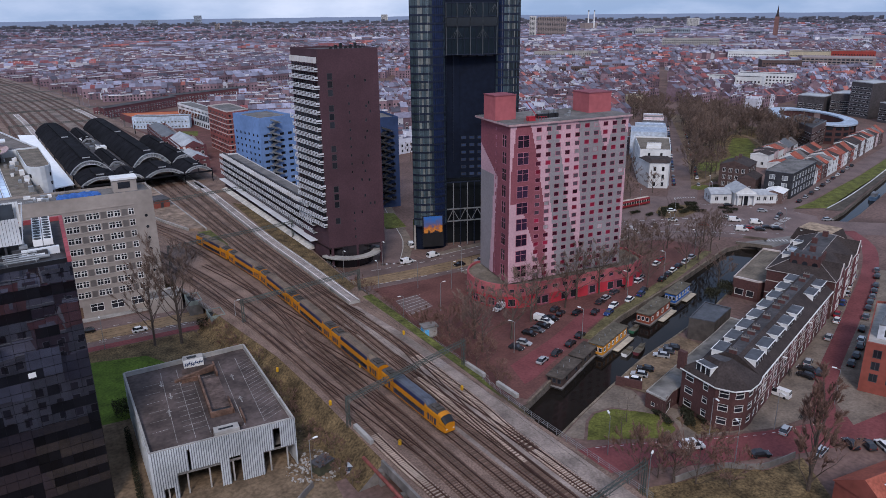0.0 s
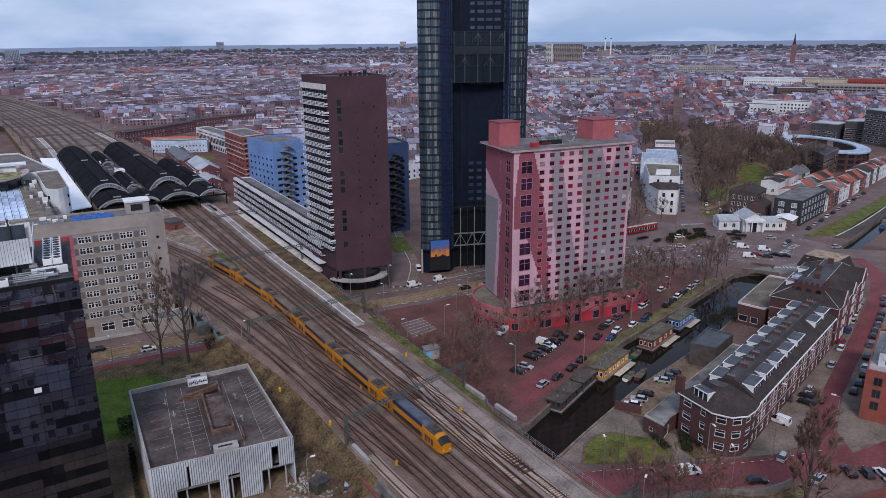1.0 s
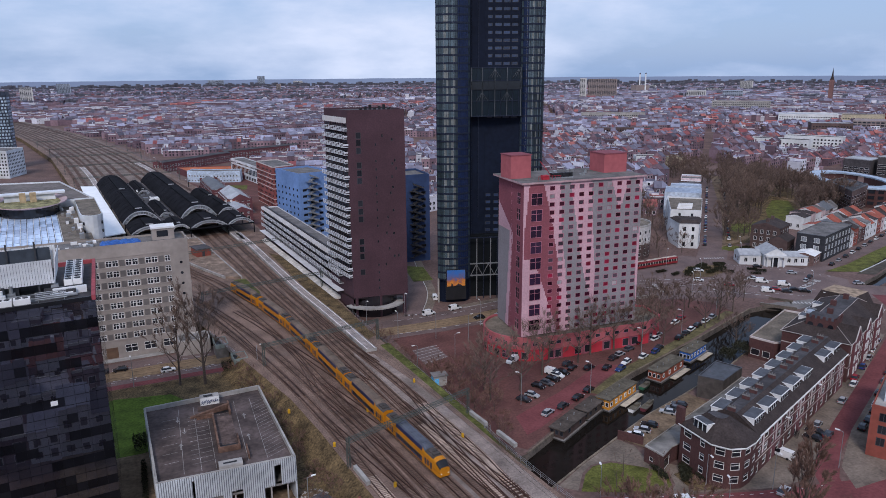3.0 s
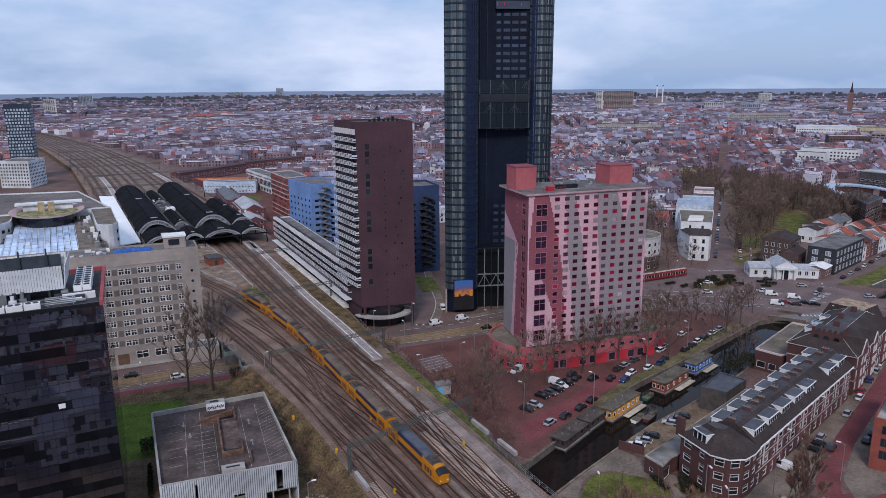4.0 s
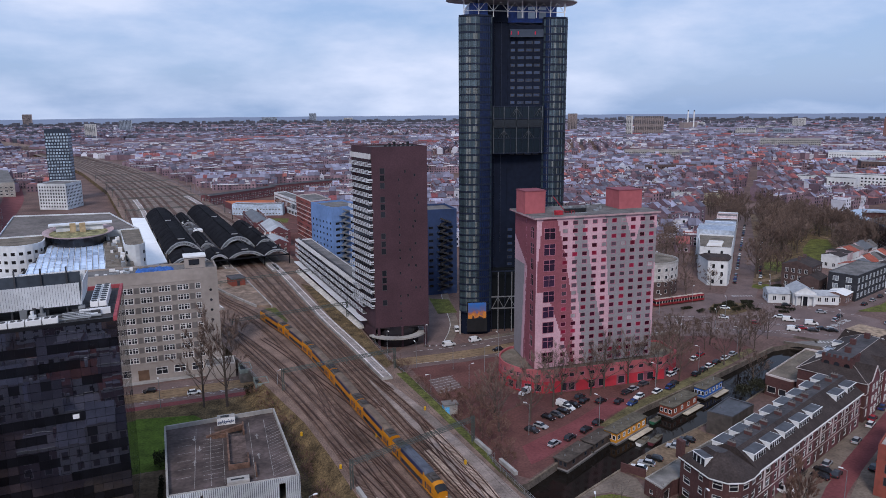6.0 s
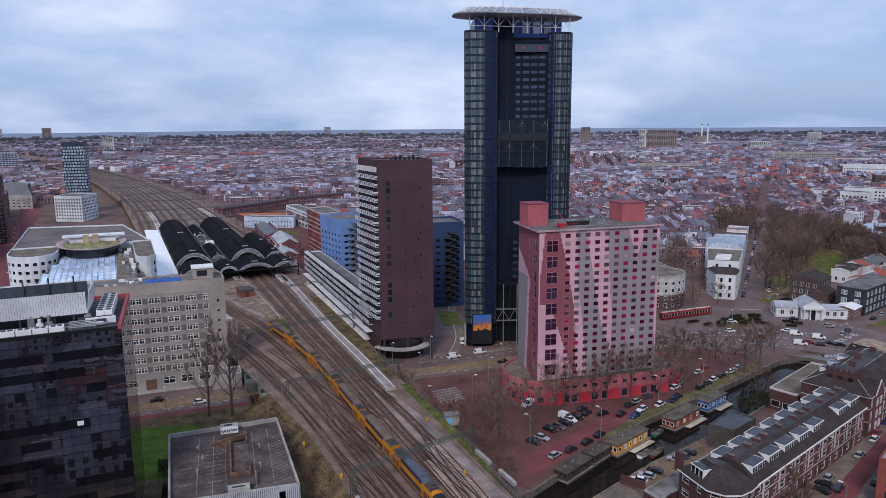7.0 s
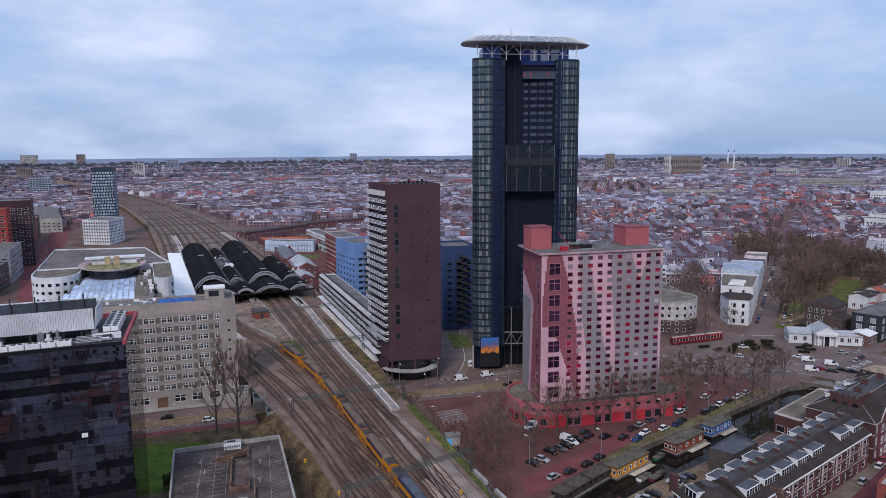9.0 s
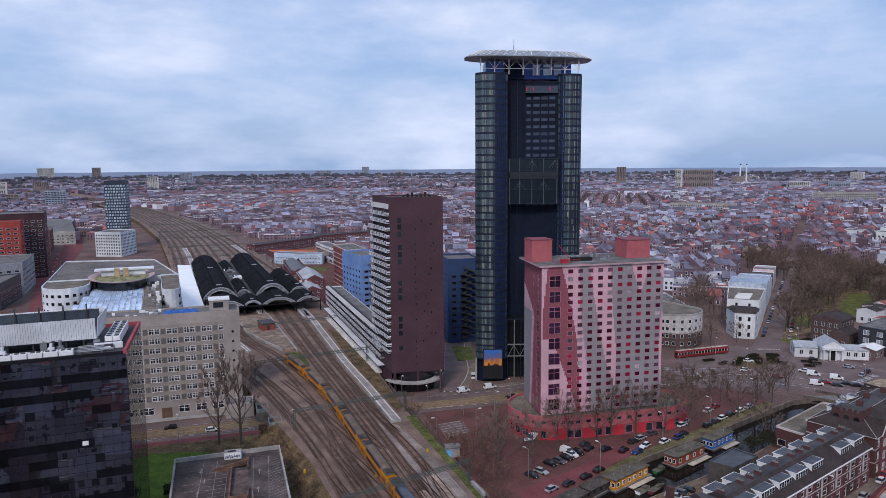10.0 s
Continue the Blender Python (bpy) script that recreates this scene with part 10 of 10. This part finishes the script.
def houseboat(x, y, deg, ln, w, col, roofcol, label, wins, deck=True, h=2.6):
    t = thing("houseboat", label, "houseboat", "houseboats on the canal", at=pose(x, y, -1.7, 0, 0, deg))
    hull = Mesh()
    hull.solid([(.8, .3, -.3), (ln - .8, .3, -.3), (ln - .8, w - .3, -.3), (.8, w - .3, -.3)], [(0, 0, .7), (ln, 0, .7), (ln, w, .7), (0, w, .7)])
    part("hull", hull, dark_concrete, t)
    c = Mesh()
    x0, x1, y0, y1 = .8, ln - 1.2, .5, w - .4
    c.box(x0, x1, y0, y1, .7, .7 + h)
    part("cabin", c, col, t)
    r = Mesh()
    r.box(x0 - .3, x1 + .3, y0 - .3, y1 + .3, .7 + h, .95 + h)
    part("roof", r, roofcol, t)
    for k in range(wins):
        q = x0 + (x1 - x0) * (k + .5) / wins
        m = pose(q, y0 - .12, 1.4)
        put_window(t, m, 1.1, 1.2, "d-" if wins < 4 else "wc" if k % 2 else "w-")
    for k in range(3):
        m = Matrix(((0, 1, 0, x0 - .12), (-1, 0, 0, y0 + (y1 - y0) * (k + .5) / 3), (0, 0, 1, 1.4), (0, 0, 0, 1)))
        put_window(t, m, .9, 1.2, "d-" if wins < 4 else "w-")
    if deck:
        d = Mesh()
        d.box(ln * .35, ln * .95, -1.6, 0, .3, .5)
        part("landing_stage", d, mat("bleached_deck_boards", (.42, .36, .28), .85, vary=.2), t)
    for k in range(3):
        v = Mesh()
        v.cyl(x0 + 2 + k * 3.4, w * .55, .95 + h, 1.5 + h, .12, 0, 8)
        part("roof_vent", v, steel, t)


dark_roof = mat("weathered_brown_roofing", (.075, .06, .05), .95, vary=.3, size=.8, stain=.4, stain_size=3)
moss = mat("mossy_grey_roof", (.11, .095, .072), .95, vary=.3, size=.8, stain=.4, stain_size=3)
houseboat(103.6, 106.6, 22.5, 13.0, 4.6, mat("dark_brown_boards", (.07, .045, .04), .8, vary=.3), dark_roof, "dark brown wooden houseboat moored at the quay", 2, False, 2.0)
houseboat(115.0, 111.4, 21.5, 10.5, 4.4, mat("grey_brown_boat_boards", (.075, .056, .046), .8, vary=.3), dark_roof, "grey-brown houseboat with a flat weathered roof", 3, False, 2.0)
houseboat(123.0, 112.6, 18.5, 16.5, 4.6, mat("ochre_yellow_boards", (.5, .21, .025), .7, vary=.15), moss, "ochre yellow houseboat with a mossy flat roof", 6)
houseboat(147.2, 118.4, 17, 16.0, 4.8, mat("rust_red_boards", (.22, .06, .035), .75, vary=.2), moss, "rust-red houseboat with a bleached landing stage", 4)
houseboat(165.2, 124.2, 17, 13.0, 4.2, mat("bright_blue_boards", (.03, .12, .4), .7, vary=.15), moss, "bright blue houseboat with white windows", 5)
for k, (x, y, deg, c, ln) in enumerate(((128.5, 110.6, 18, white_paint, 5.5), (131.5, 109.4, 22, mat("dark_red_boat", (.12, .03, .04), .6), 7), (140.5, 119.0, 18, mat("green_boat", (.03, .12, .07), .6), 5))):
    b = Mesh()
    n = 8
    lo, hi = [], []
    for s in range(n):
        f = s / (n - 1)
        wv = 1.0 * math.sin(math.pi * min(1, .35 + f * .65)) ** .7
        lo.append((f * ln, wv * .6, 0)), hi.append((f * ln, wv, .9))
    ring_lo, ring_hi = lo + [(x_, -y_, z_) for x_, y_, z_ in reversed(lo)], hi + [(x_, -y_, z_) for x_, y_, z_ in reversed(hi)]
    m = pose(x, y, -1.75, 0, 0, deg)
    b.solid([m @ Vector(p) for p in reversed(ring_lo)], [m @ Vector(p) for p in reversed(ring_hi)], 0, 1)
    b.box(ln * .45, ln * .75, -.5, .5, .9, 1.4, 1, m=m)
    tagged(part("small_boat", b, [c, moss]), "small open motor boat beside the houseboats", "boat", "small boats")
b = Mesh()
b.box(0, 9, 0, 3, 0, 1.6, 0, m=pose(335, 151, -1.7, 0, 0, 16))
b.box(1, 6, .4, 2.6, 1.6, 3.2, 1, m=pose(335, 151, -1.7, 0, 0, 16))
tagged(part("barge", b, [mat("blue_grey_hull", (.06, .1, .16), .6), lead]), "blue-grey barge on the far canal", "boat")

# ---- street lamps ----


def lamp(x, y, deg, h=8.5, z=0.0):
    key = ("lamp", h)
    m = pose(x, y, z, 0, 0, deg)
    if key in BASES:
        copy_thing(BASES[key], m)
        return
    t = thing("street_lamp", "slim grey steel street lamp", "street lamp", "street lamps", at=m)
    b = Mesh()
    b.bar((0, 0, 0), (0, 0, h), .1, 0, 8, .06)
    b.bar((0, 0, h), (1.1, 0, h + .25), .05, 0, 6)
    part("post", b, steel, t)
    b = Mesh()
    b.box(.8, 1.7, -.17, .17, h + .15, h + .32)
    part("head", b, white_paint, t)
    BASES[key] = t


for x, y, deg in ((52.0, 179.6, 0), (91.1, 156.4, 180), (105.0, 125.7, 120), (124.7, 121.8, 110), (104.8, 158.7, 0), (154.7, 133.6, 110), (110.0, 65.9, 60), (114.2, 74.7, 250), (126.7, 68.4, 250), (88.4, 68.4, 30), (41.7, 107.1, 0), (92.3, 81.6, 60), (98.8, 184.6, 90), (108.8, 177.5, 90), (141, 77.5, 290), (163, 84.5, 290), (186, 92.5, 290), (146, 66.5, 110), (117, 171, 0), (178, 139.5, 110), (205, 148.5, 110), (128, 181, 90), (150, 181, 90), (215, 168, 60), (233, 180, 60), (270, 190, 60), (255, 146, 60), (213, 196, 240), (236, 201, 240), (20, 187.6, 90), (-5, 190, 90), (10, 208.5, 270), (282, 200, 200), (95, 201, 270), (110, 202, 270)):
    lamp(x, y, deg)
for k in range(12):
    lamp(96 + .5 * k, 480 + k * 40, 180, 9.5)
for k in range(10):
    lamp(-40 - k * 2.2, 390 + k * 26, 180, 10.5)

# ---- bare trees, hedges, scrub ----
bark = mat("grey_brown_bark", (.095, .072, .06), .95, vary=.3, size=.3)
twig = mat("brown_bare_twigs", (.165, .115, .095), .95, vary=.25, size=1.5, stain=.2, island=.3, bump=0)
twig_r = mat("reddish_bare_twigs", (.17, .1, .078), .95, vary=.25, size=1.5, island=.3, bump=0)
leafy = mat("dark_evergreen_leaves", (.034, .034, .02), .9, vary=.4, size=.6, island=.4, bump=0)


def bare_tree(seed, h, spread, trunk_r, limbs, splits, twigs, up, low, tw=1.4):
    """Trunk and limbs as tapered rods that fork four times, and thin twigs; returns two meshes."""
    r = random.Random(seed)
    tr_, cw = Mesh(), Mesh()

    def jitter(d, a, lift):
        return (d + Vector((r.uniform(-a, a), r.uniform(-a, a), r.uniform(-a * .4, a) + lift))).normalized()

    def grow(p, d, ln, rad, level):
        mid = p + jitter(d, .12, .02) * ln * .5
        e = mid + jitter(d, .2, .06) * ln * .5
        m = tr_ if level < 2 else cw
        sides = 5 if level == 0 else 3
        m.bar(p, mid, rad, 0, sides, rad * .8)
        m.bar(mid, e, rad * .8, 0, sides, rad * .55)
        if level >= 3:
            for k in range(twigs):
                s_ = p.lerp(e, r.uniform(.1, 1.0))
                t_ = jitter(d, .9, .1)
                ln2 = ln * r.uniform(.5, 1.0)
                w = t_.cross(Vector((r.random(), r.random(), r.random() + .01))).normalized() * r.uniform(.016, .03) * tw
                cw.face([s_ - w, s_ + w, s_ + t_ * ln2])
            return
        n = splits + (1 if level == 1 else 0)
        for k in range(n):
            grow(p.lerp(e, r.uniform(.4, 1.0)) if k else e, jitter(d, .62, .08), ln * r.uniform(.5, .78), rad * .5, level + 1)

    top = Vector((r.uniform(-.2, .2), r.uniform(-.2, .2), h * .62))
    tr_.bar((0, 0, 0), (top.x * .5, top.y * .5, h * .31), trunk_r, 0, 8, trunk_r * .8)
    tr_.bar((top.x * .5, top.y * .5, h * .31), top, trunk_r * .8, 0, 8, trunk_r * .4)
    for k in range(limbs):
        f = low + (1 - low) * k / limbs
        a = k * 2.4 + r.uniform(-.5, .5)
        d = Vector((math.cos(a), math.sin(a), up + f * 1.0)).normalized()
        grow(Vector((top.x * f, top.y * f, top.z * f)), d, spread * (.62 - .2 * f), trunk_r * .38, 0)
    grow(top, Vector((0, 0, 1)), spread * .45, trunk_r * .34, 0)
    return tr_, cw


TREES = {}
for key, args, cm in (("a", (1, 10.0, 7.0, .24, 8, 2, 24, .35, .34, 1.15), twig), ("b", (2, 9.2, 6.4, .22, 8, 2, 24, .4, .32, 1.15), twig), ("c", (3, 13.5, 5.8, .19, 12, 2, 24, .8, .28, 1.0), twig), ("p", (4, 14, 4.4, .2, 18, 2, 30, 1.7, .05, 1.5), twig_r), ("s", (5, 4.0, 3.6, .07, 10, 2, 16, .7, .05, 1.2), twig_r), ("y", (6, 5.2, 2.8, .09, 5, 1, 7, .6, .4), twig), ("w", (7, 12.5, 9.0, .34, 9, 2, 16, .3, .34, 3.2), twig), ("v", (8, 14, 8.2, .32, 9, 2, 16, .55, .3, 3.2), twig)):
    tm, cm_ = bare_tree(*args)
    TREES[key] = (tm.data("trunk", bark), cm_.data("crown", cm))
TLAB = {"a": "bare winter street tree with a wide crown", "b": "bare winter street tree with fine twigs", "c": "tall bare winter tree", "p": "dense bushy bare tree with reddish twigs", "s": "bare reddish shrub on the bank", "y": "young bare tree on the grass", "w": "broad bare park tree with a dense brown crown", "v": "tall bare park tree with a dense brown crown"}
tg_r = random.Random(41)


def tree(key, x, y, s=1.0, z=0.0, group="bare trees"):
    t = thing("shrub" if key == "s" else "tree", TLAB[key], "shrub" if key == "s" else "tree", group)
    t.matrix_world = pose(x, y, z, 0, 0, tg_r.uniform(0, 360)) @ Matrix.Scale(s * tg_r.uniform(.9, 1.1), 4)
    part("trunk", TREES[key][0], None, t)
    part("crown", TREES[key][1], None, t)


for x, y, k, s in ((31.3, 182.8, "c", 1.9), (37.4, 180.1, "c", 2.0), (109.6, 132.4, "a", 1.0), (101.7, 138.0, "a", .95), (96.3, 141.9, "s", 1.6), (120.9, 137.7, "a", 1.0), (142.5, 142.3, "a", 1.0), (151.2, 141.6, "b", 1.1), (135.3, 139.5, "b", 1.0), (191.1, 166.6, "a", .8), (195.6, 159.8, "w", .62), (196.4, 155.0, "v", .5), (190.5, 140.7, "a", .95), (200.7, 143.7, "b", 1.1), (211.6, 146.9, "c", 1.05), (172.7, 145.7, "b", .8), (202.1, 158.1, "b", .9),
                   (210.3, 152.3, "b", .9), (219.3, 155.7, "b", .9), (226, 153.5, "c", .8), (230.3, 158.7, "c", .75), (99.6, 84.8, "y", .9), (104, 87.5, "y", 1.1), (110.4, 83.7, "y", 1.0), (91.1, 72.8, "s", 1.9), (94.5, 71.2, "s", 1.7), (113.4, 53.4, "p", 1.75), (95.5, 68.5, "w", .6), (98.5, 66, "s", 2.2), (103, 62, "s", 1.6), (185.4, 124.6, "b", .7), (152.1, 107.4, "y", 1.0), (174.5, 149.2, "a", .9), (173.3, 156.8, "b", .9), (160, 139.0, "b", .95), (168, 137.5, "b", .8), (181, 152, "b", .9),
                   (99, 131, "a", .9), (94.5, 133, "s", 1.5), (97, 126, "s", 1.2), (93, 148, "s", 1.3), (98.5, 146, "s", 1.2), (104.5, 142, "b", .8), (147, 147, "b", .9), (156, 146.5, "a", .9), (128, 144, "b", .9), (236, 214, "b", .8), (247, 216, "b", .8), (222, 207, "y", 1.2), (209, 178, "y", 1.2), (130, 178, "y", 1.2), (139, 177, "y", 1.1), (250, 240, "a", .9), (256, 250, "a", 1), (262, 244, "b", 1), (254, 262, "a", 1), (262, 270, "c", .9), (244, 274, "b", 1), (300, 286, "a", 1), (310, 300, "b", 1), (322, 312, "a", 1), (270, 262, "a", 1.1), (276, 272, "c", .9), (258, 228, "b", 1), (262, 216, "a", .8), (282, 266, "b", 1), (290, 280, "a", 1), (268, 250, "c", .8)):
    tree(k, x, y, s * (1.35 if k in "ab" and x < 190 else 1.15 if k in "ab" else 1.0))
for k in range(26):
    y = 101 + k * 3.3
    tree("s", 46.5 + tg_r.uniform(-2.5, 2.5), y, tg_r.uniform(.45, .85), tg_r.uniform(0, .6), "scrub along the railway")
for k in range(18):
    tree("s", 91.2 + tg_r.uniform(-1, 1.5), 112 + k * 4.1, tg_r.uniform(.5, .95), 0.6, "scrub along the railway")
for x, y, k, s in ((327, 315, "w", .9), (318, 300, "v", .8), (312, 286, "w", .8), (300, 276, "w", .75), (294, 266, "v", .7), (289, 254, "w", .6), (322, 306, "w", .8), (305, 292, "v", .8), (340, 330, "w", .8), (352, 340, "v", .8), (334, 318, "w", .8)):
    tree(k, x, y, s)
PARK = [(292, 218), (316, 218), (345, 236), (385, 236), (436, 236), (470, 300), (486, 366), (474, 372), (352, 264)]
PARK_LAWN = [[(318, 222), (345, 230), (372, 235), (402, 252), (427, 276), (416, 285), (383, 264), (366, 250), (350, 245), (334, 248), (316, 236)], [(286, 205), (304, 205), (304, 222), (290, 222)]]
street_r = random.Random(63)
n = 0
while n < 46:
    x, y = street_r.uniform(392, 505), street_r.uniform(318, 432)
    if inside((x, y), [(404, 346), (424, 338), (476, 384), (500, 418), (498, 432), (470, 428)]):
        tree(street_r.choice("abwv"), x, y, street_r.uniform(.7, 1.0), 0, "bare trees along the park street")
        n += 1
n = 0
while n < 150:
    x, y = tg_r.uniform(290, 490), tg_r.uniform(214, 375)
    if inside((x, y), PARK) and not any(inside((x, y), g) for g in PARK_LAWN):
        tree(tg_r.choice("wvw"), x, y, tg_r.uniform(.8, 1.2), 0, "bare trees in the park")
        n += 1


def hedge(x, y, w, d, h, deg, label="clipped dark green hedge", name="hedge"):
    r = random.Random(int(x * 7 + y))
    b = Mesh()
    m = pose(x, y, 0, 0, 0, deg)
    for k in range(int(w * d * 60) + 80):
        p = Vector((r.uniform(0, w), r.uniform(0, d), h * r.random() ** .4))
        q = Vector((r.uniform(-1, 1), r.uniform(-1, 1), r.uniform(-.4, 1))).normalized() * .3
        t2 = q.cross(Vector((r.random(), r.random(), r.random() + .1))).normalized() * .17
        b.face([m @ (p - t2), m @ (p + t2), m @ (p + q)])
    tagged(part(name, b, leafy), label, name, "hedges")


for x, y, w, d, h, deg in ((234, 185, 7, 3, 1.1, 40), (242, 190, 8, 3.4, 1.2, -10), (249, 184, 6, 2.5, 1.0, -50), (256, 192, 5, 3, 1, -30), (226, 196, 5, 2, .8, -5), (262, 180, 4, 2, .8, -40), (258, 175, 4, 2, .7, -40), (290, 203, 6, 3, 1.2, 10), (113.5, 77.5, 8, 2.2, 1.2, 42), (111.2, 81, 6, 1.5, .9, 75), (15.6, 148.5, 3, 5, 3.2, 0), (13.5, 118, 1, 26, 1.4, -6), (180, 116, 6, 5, 3.5, 20), (174, 117, 5, 4, 2.6, 20), (43.5, 183, 7, 5, 2.6, 0)):
    hedge(x, y, w, d, h, deg)
for x, y, w, d, deg in ((236, 187, 5, 2, 30), (243, 184, 6, 2.2, 0), (250, 186, 5, 2.4, -20), (254, 191, 4, 2.2, -60), (247, 192, 6, 2.6, 10), (240, 190, 4, 2, 40), (228, 189, 4.5, 1.6, 10), (262, 176, 4.5, 1.6, -40)):
    hedge(x, y, w, d, 1.3, deg, "dark bushy hedge on the traffic island")
for x, y, w, d, deg in ((116.6, 81.4, 5.5, 2.2, -12), (117.8, 76.2, 4.6, 2.4, 62), (114.6, 78.6, 5.5, 1.8, 55)):
    hedge(x, y, w, d, 1.2, deg, "dark clipped hedge beside the corner house")
# city trees
ct = Mesh()
cr2 = random.Random(12)
spots = [p for p in tree_spots if free(p)]
cr2.shuffle(spots)
for x, y in spots[:11000]:
    hgt, rad = cr2.uniform(7, 12), cr2.uniform(2.2, 4)
    nt_ = 44 if math.hypot(x, y) < 900 else (20 if math.hypot(x, y) < 1800 else 10)
    ct.bar((x, y, 0), (x, y, hgt * .6), .2, 0, 3)
    for k in range(nt_):
        a, u_, rr_ = cr2.uniform(0, 6.28), cr2.uniform(-.8, 1), rad * cr2.random() ** .4
        c_ = math.sqrt(max(0, 1 - u_ * u_))
        p = Vector((x + rr_ * c_ * math.cos(a), y + rr_ * c_ * math.sin(a), hgt * .68 + u_ * rr_ * .9))
        d = (p - Vector((x, y, hgt * .4))).normalized() * cr2.uniform(1, 2.2)
        w = d.cross(Vector((cr2.random(), cr2.random(), 1))).normalized() * (.14 if nt_ > 40 else .4)
        ct.face([p - w, p + w, p + d])
tagged(part("city_trees", ct, twig), "bare winter trees between the distant houses", "trees", "", "stuff")

# ---- clutter by the derelict deck and the streets ----
rb_r = random.Random(6)
rub = Mesh()
for k in range(900):
    a, q = rb_r.uniform(0, 6.28), rb_r.random() ** .6
    x, y = 43.6 + 5.2 * q * math.cos(a), 110.6 + 5.4 * q * math.sin(a)
    s = rb_r.uniform(.06, .34)
    rub.box(-s, s, -s * .7, s * .7, 0, s, 0 if rb_r.random() < .7 else 1, m=pose(x, y, rb_r.uniform(0, .7) * (1 - q), rb_r.uniform(-30, 30), rb_r.uniform(-30, 30), rb_r.uniform(0, 180)))
tagged(part("rubble", rub, [soil, concrete]), "heap of pale rubble and broken brick beside the deck", "rubble", "", "stuff")
b = Mesh()
b.box(0, 3.4, 0, 2.6, 0, 2.4, 0, m=pose(43.2, 106.6, 0, 0, 0, 18))
sh_ = tagged(part("garden_shed", b, mat("olive_boards", (.06, .06, .04), .85, vary=.3)), "small olive wooden shed in the yard", "shed")
b = Mesh()
b.box(-.2, 3.6, -.2, 2.8, 2.4, 2.55, 0, m=pose(43.2, 106.6, 0, 0, 0, 18))
part("roof", b, bitumen, sh_)
for line, h in (([(36, 101.5), (41, 105)], 1.4), ([(96, 68.5), (106, 66.5), (112, 62), (121, 60.5)], 1.3), ([(14.4, 100), (15.4, 116)], 1.5)):
    d = Vector(line[-1]) - Vector(line[0])
    pts = smooth(line, 2.0)
    b = Mesh()
    for i in range(len(pts) - 1):
        p, q = Vector((*pts[i], 0)), Vector((*pts[i + 1], 0))
        b.box(0, (q - p).length - .04, -.1, .1, 0, h + .06 * (i % 2), 0, m=Matrix.Translation(p) @ Matrix.Rotation(math.atan2(q.y - p.y, q.x - p.x), 4, "Z"))
    tagged(part("concrete_wall", b, dark_concrete), "weathered low concrete wall of panels", "wall", "low concrete walls")
road("lawn", "overgrown brown plot behind a wall", scrub, poly=[(86, 72), (97, 67.8), (107, 65.8), (113, 61), (122, 59.5), (112, 46), (96, 50), (85, 55)])
bk_frame2 = mat("dark_bicycle_steel", (.03, .03, .035), .5, .3)


def bicycle(x, y, deg):
    if "bike" in BASES:
        copy_thing(BASES["bike"], pose(x, y, .06, 0, 0, deg))
        return
    t = thing("bicycle", "dark parked city bicycle", "bicycle", "parked bicycles", at=pose(x, y, .06, 0, 0, deg))
    for wx in (-.52, .52):
        b = Mesh()
        for k in range(12):
            a0, a1 = 2 * math.pi * k / 12, 2 * math.pi * (k + 1) / 12
            b.bar((wx + .34 * math.cos(a0), 0, .35 + .34 * math.sin(a0)), (wx + .34 * math.cos(a1), 0, .35 + .34 * math.sin(a1)), .025, 0, 3)
        part("wheel", b, tyre, t)
    b = Mesh()
    for p, q in (((-.52, 0, .35), (-.15, 0, .9)), ((-.15, 0, .9), (.05, 0, .35)), ((.05, 0, .35), (-.52, 0, .35)), ((.05, 0, .35), (.4, 0, .85)), ((-.12, 0, .85), (.4, 0, .85)), ((.52, 0, .35), (.38, 0, 1.0))):
        b.bar(p, q, .025, 0, 4)
    part("frame", b, bk_frame2, t)
    b = Mesh()
    b.bar((.38, -.28, 1.02), (.38, .28, 1.02), .025)
    b.box(-.28, -.02, -.08, .08, .92, .98)
    part("handlebar", b, tyre, t)
    BASES["bike"] = t


for k in range(11):
    bicycle(134.5 + k * .42, 66.9 + k * .12, 100 + tg_r.uniform(-8, 8))
for k in range(7):
    bicycle(149.5 + k * .5, 79.6 + k * .25, 110 + tg_r.uniform(-8, 8))


# ---- plain houses behind and below the camera, which only the mirror glass sees ----
south = City()
sr = random.Random(21)
for k, (x, y, deg) in enumerate([(-90 + 34 * i + sr.uniform(-6, 6), -160 + 40 * j, sr.choice([0, 8, -6])) for i in range(5) for j in range(6)] + [(30, -140, 10), (80, -120, 5), (70, -60, 0)] + [(-78 + 33 * i, 14 + 21 * j, sr.choice([0, 4, -5])) for i in range(3) for j in range(4)]):
    m = (x, y, math.cos(radians(deg)), math.sin(radians(deg)))
    u = 0
    while u < 24:
        w = sr.uniform(5, 9)
        south.house(m, u, u + w, 0, 10, sr.uniform(6, 12), sr.choice([0, 1]), sr.choice([0, 1, 1]), sr.choice([2, 3, 4]), 2, True, sr)
        u += w
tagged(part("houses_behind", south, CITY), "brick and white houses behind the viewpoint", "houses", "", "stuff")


# ---- plan units to metres ----
for ob in list(scene.objects):
    if ob.parent is None and ob.type in ("MESH", "EMPTY"):
        ob.matrix_basis = Matrix.Scale(S, 4) @ ob.matrix_basis
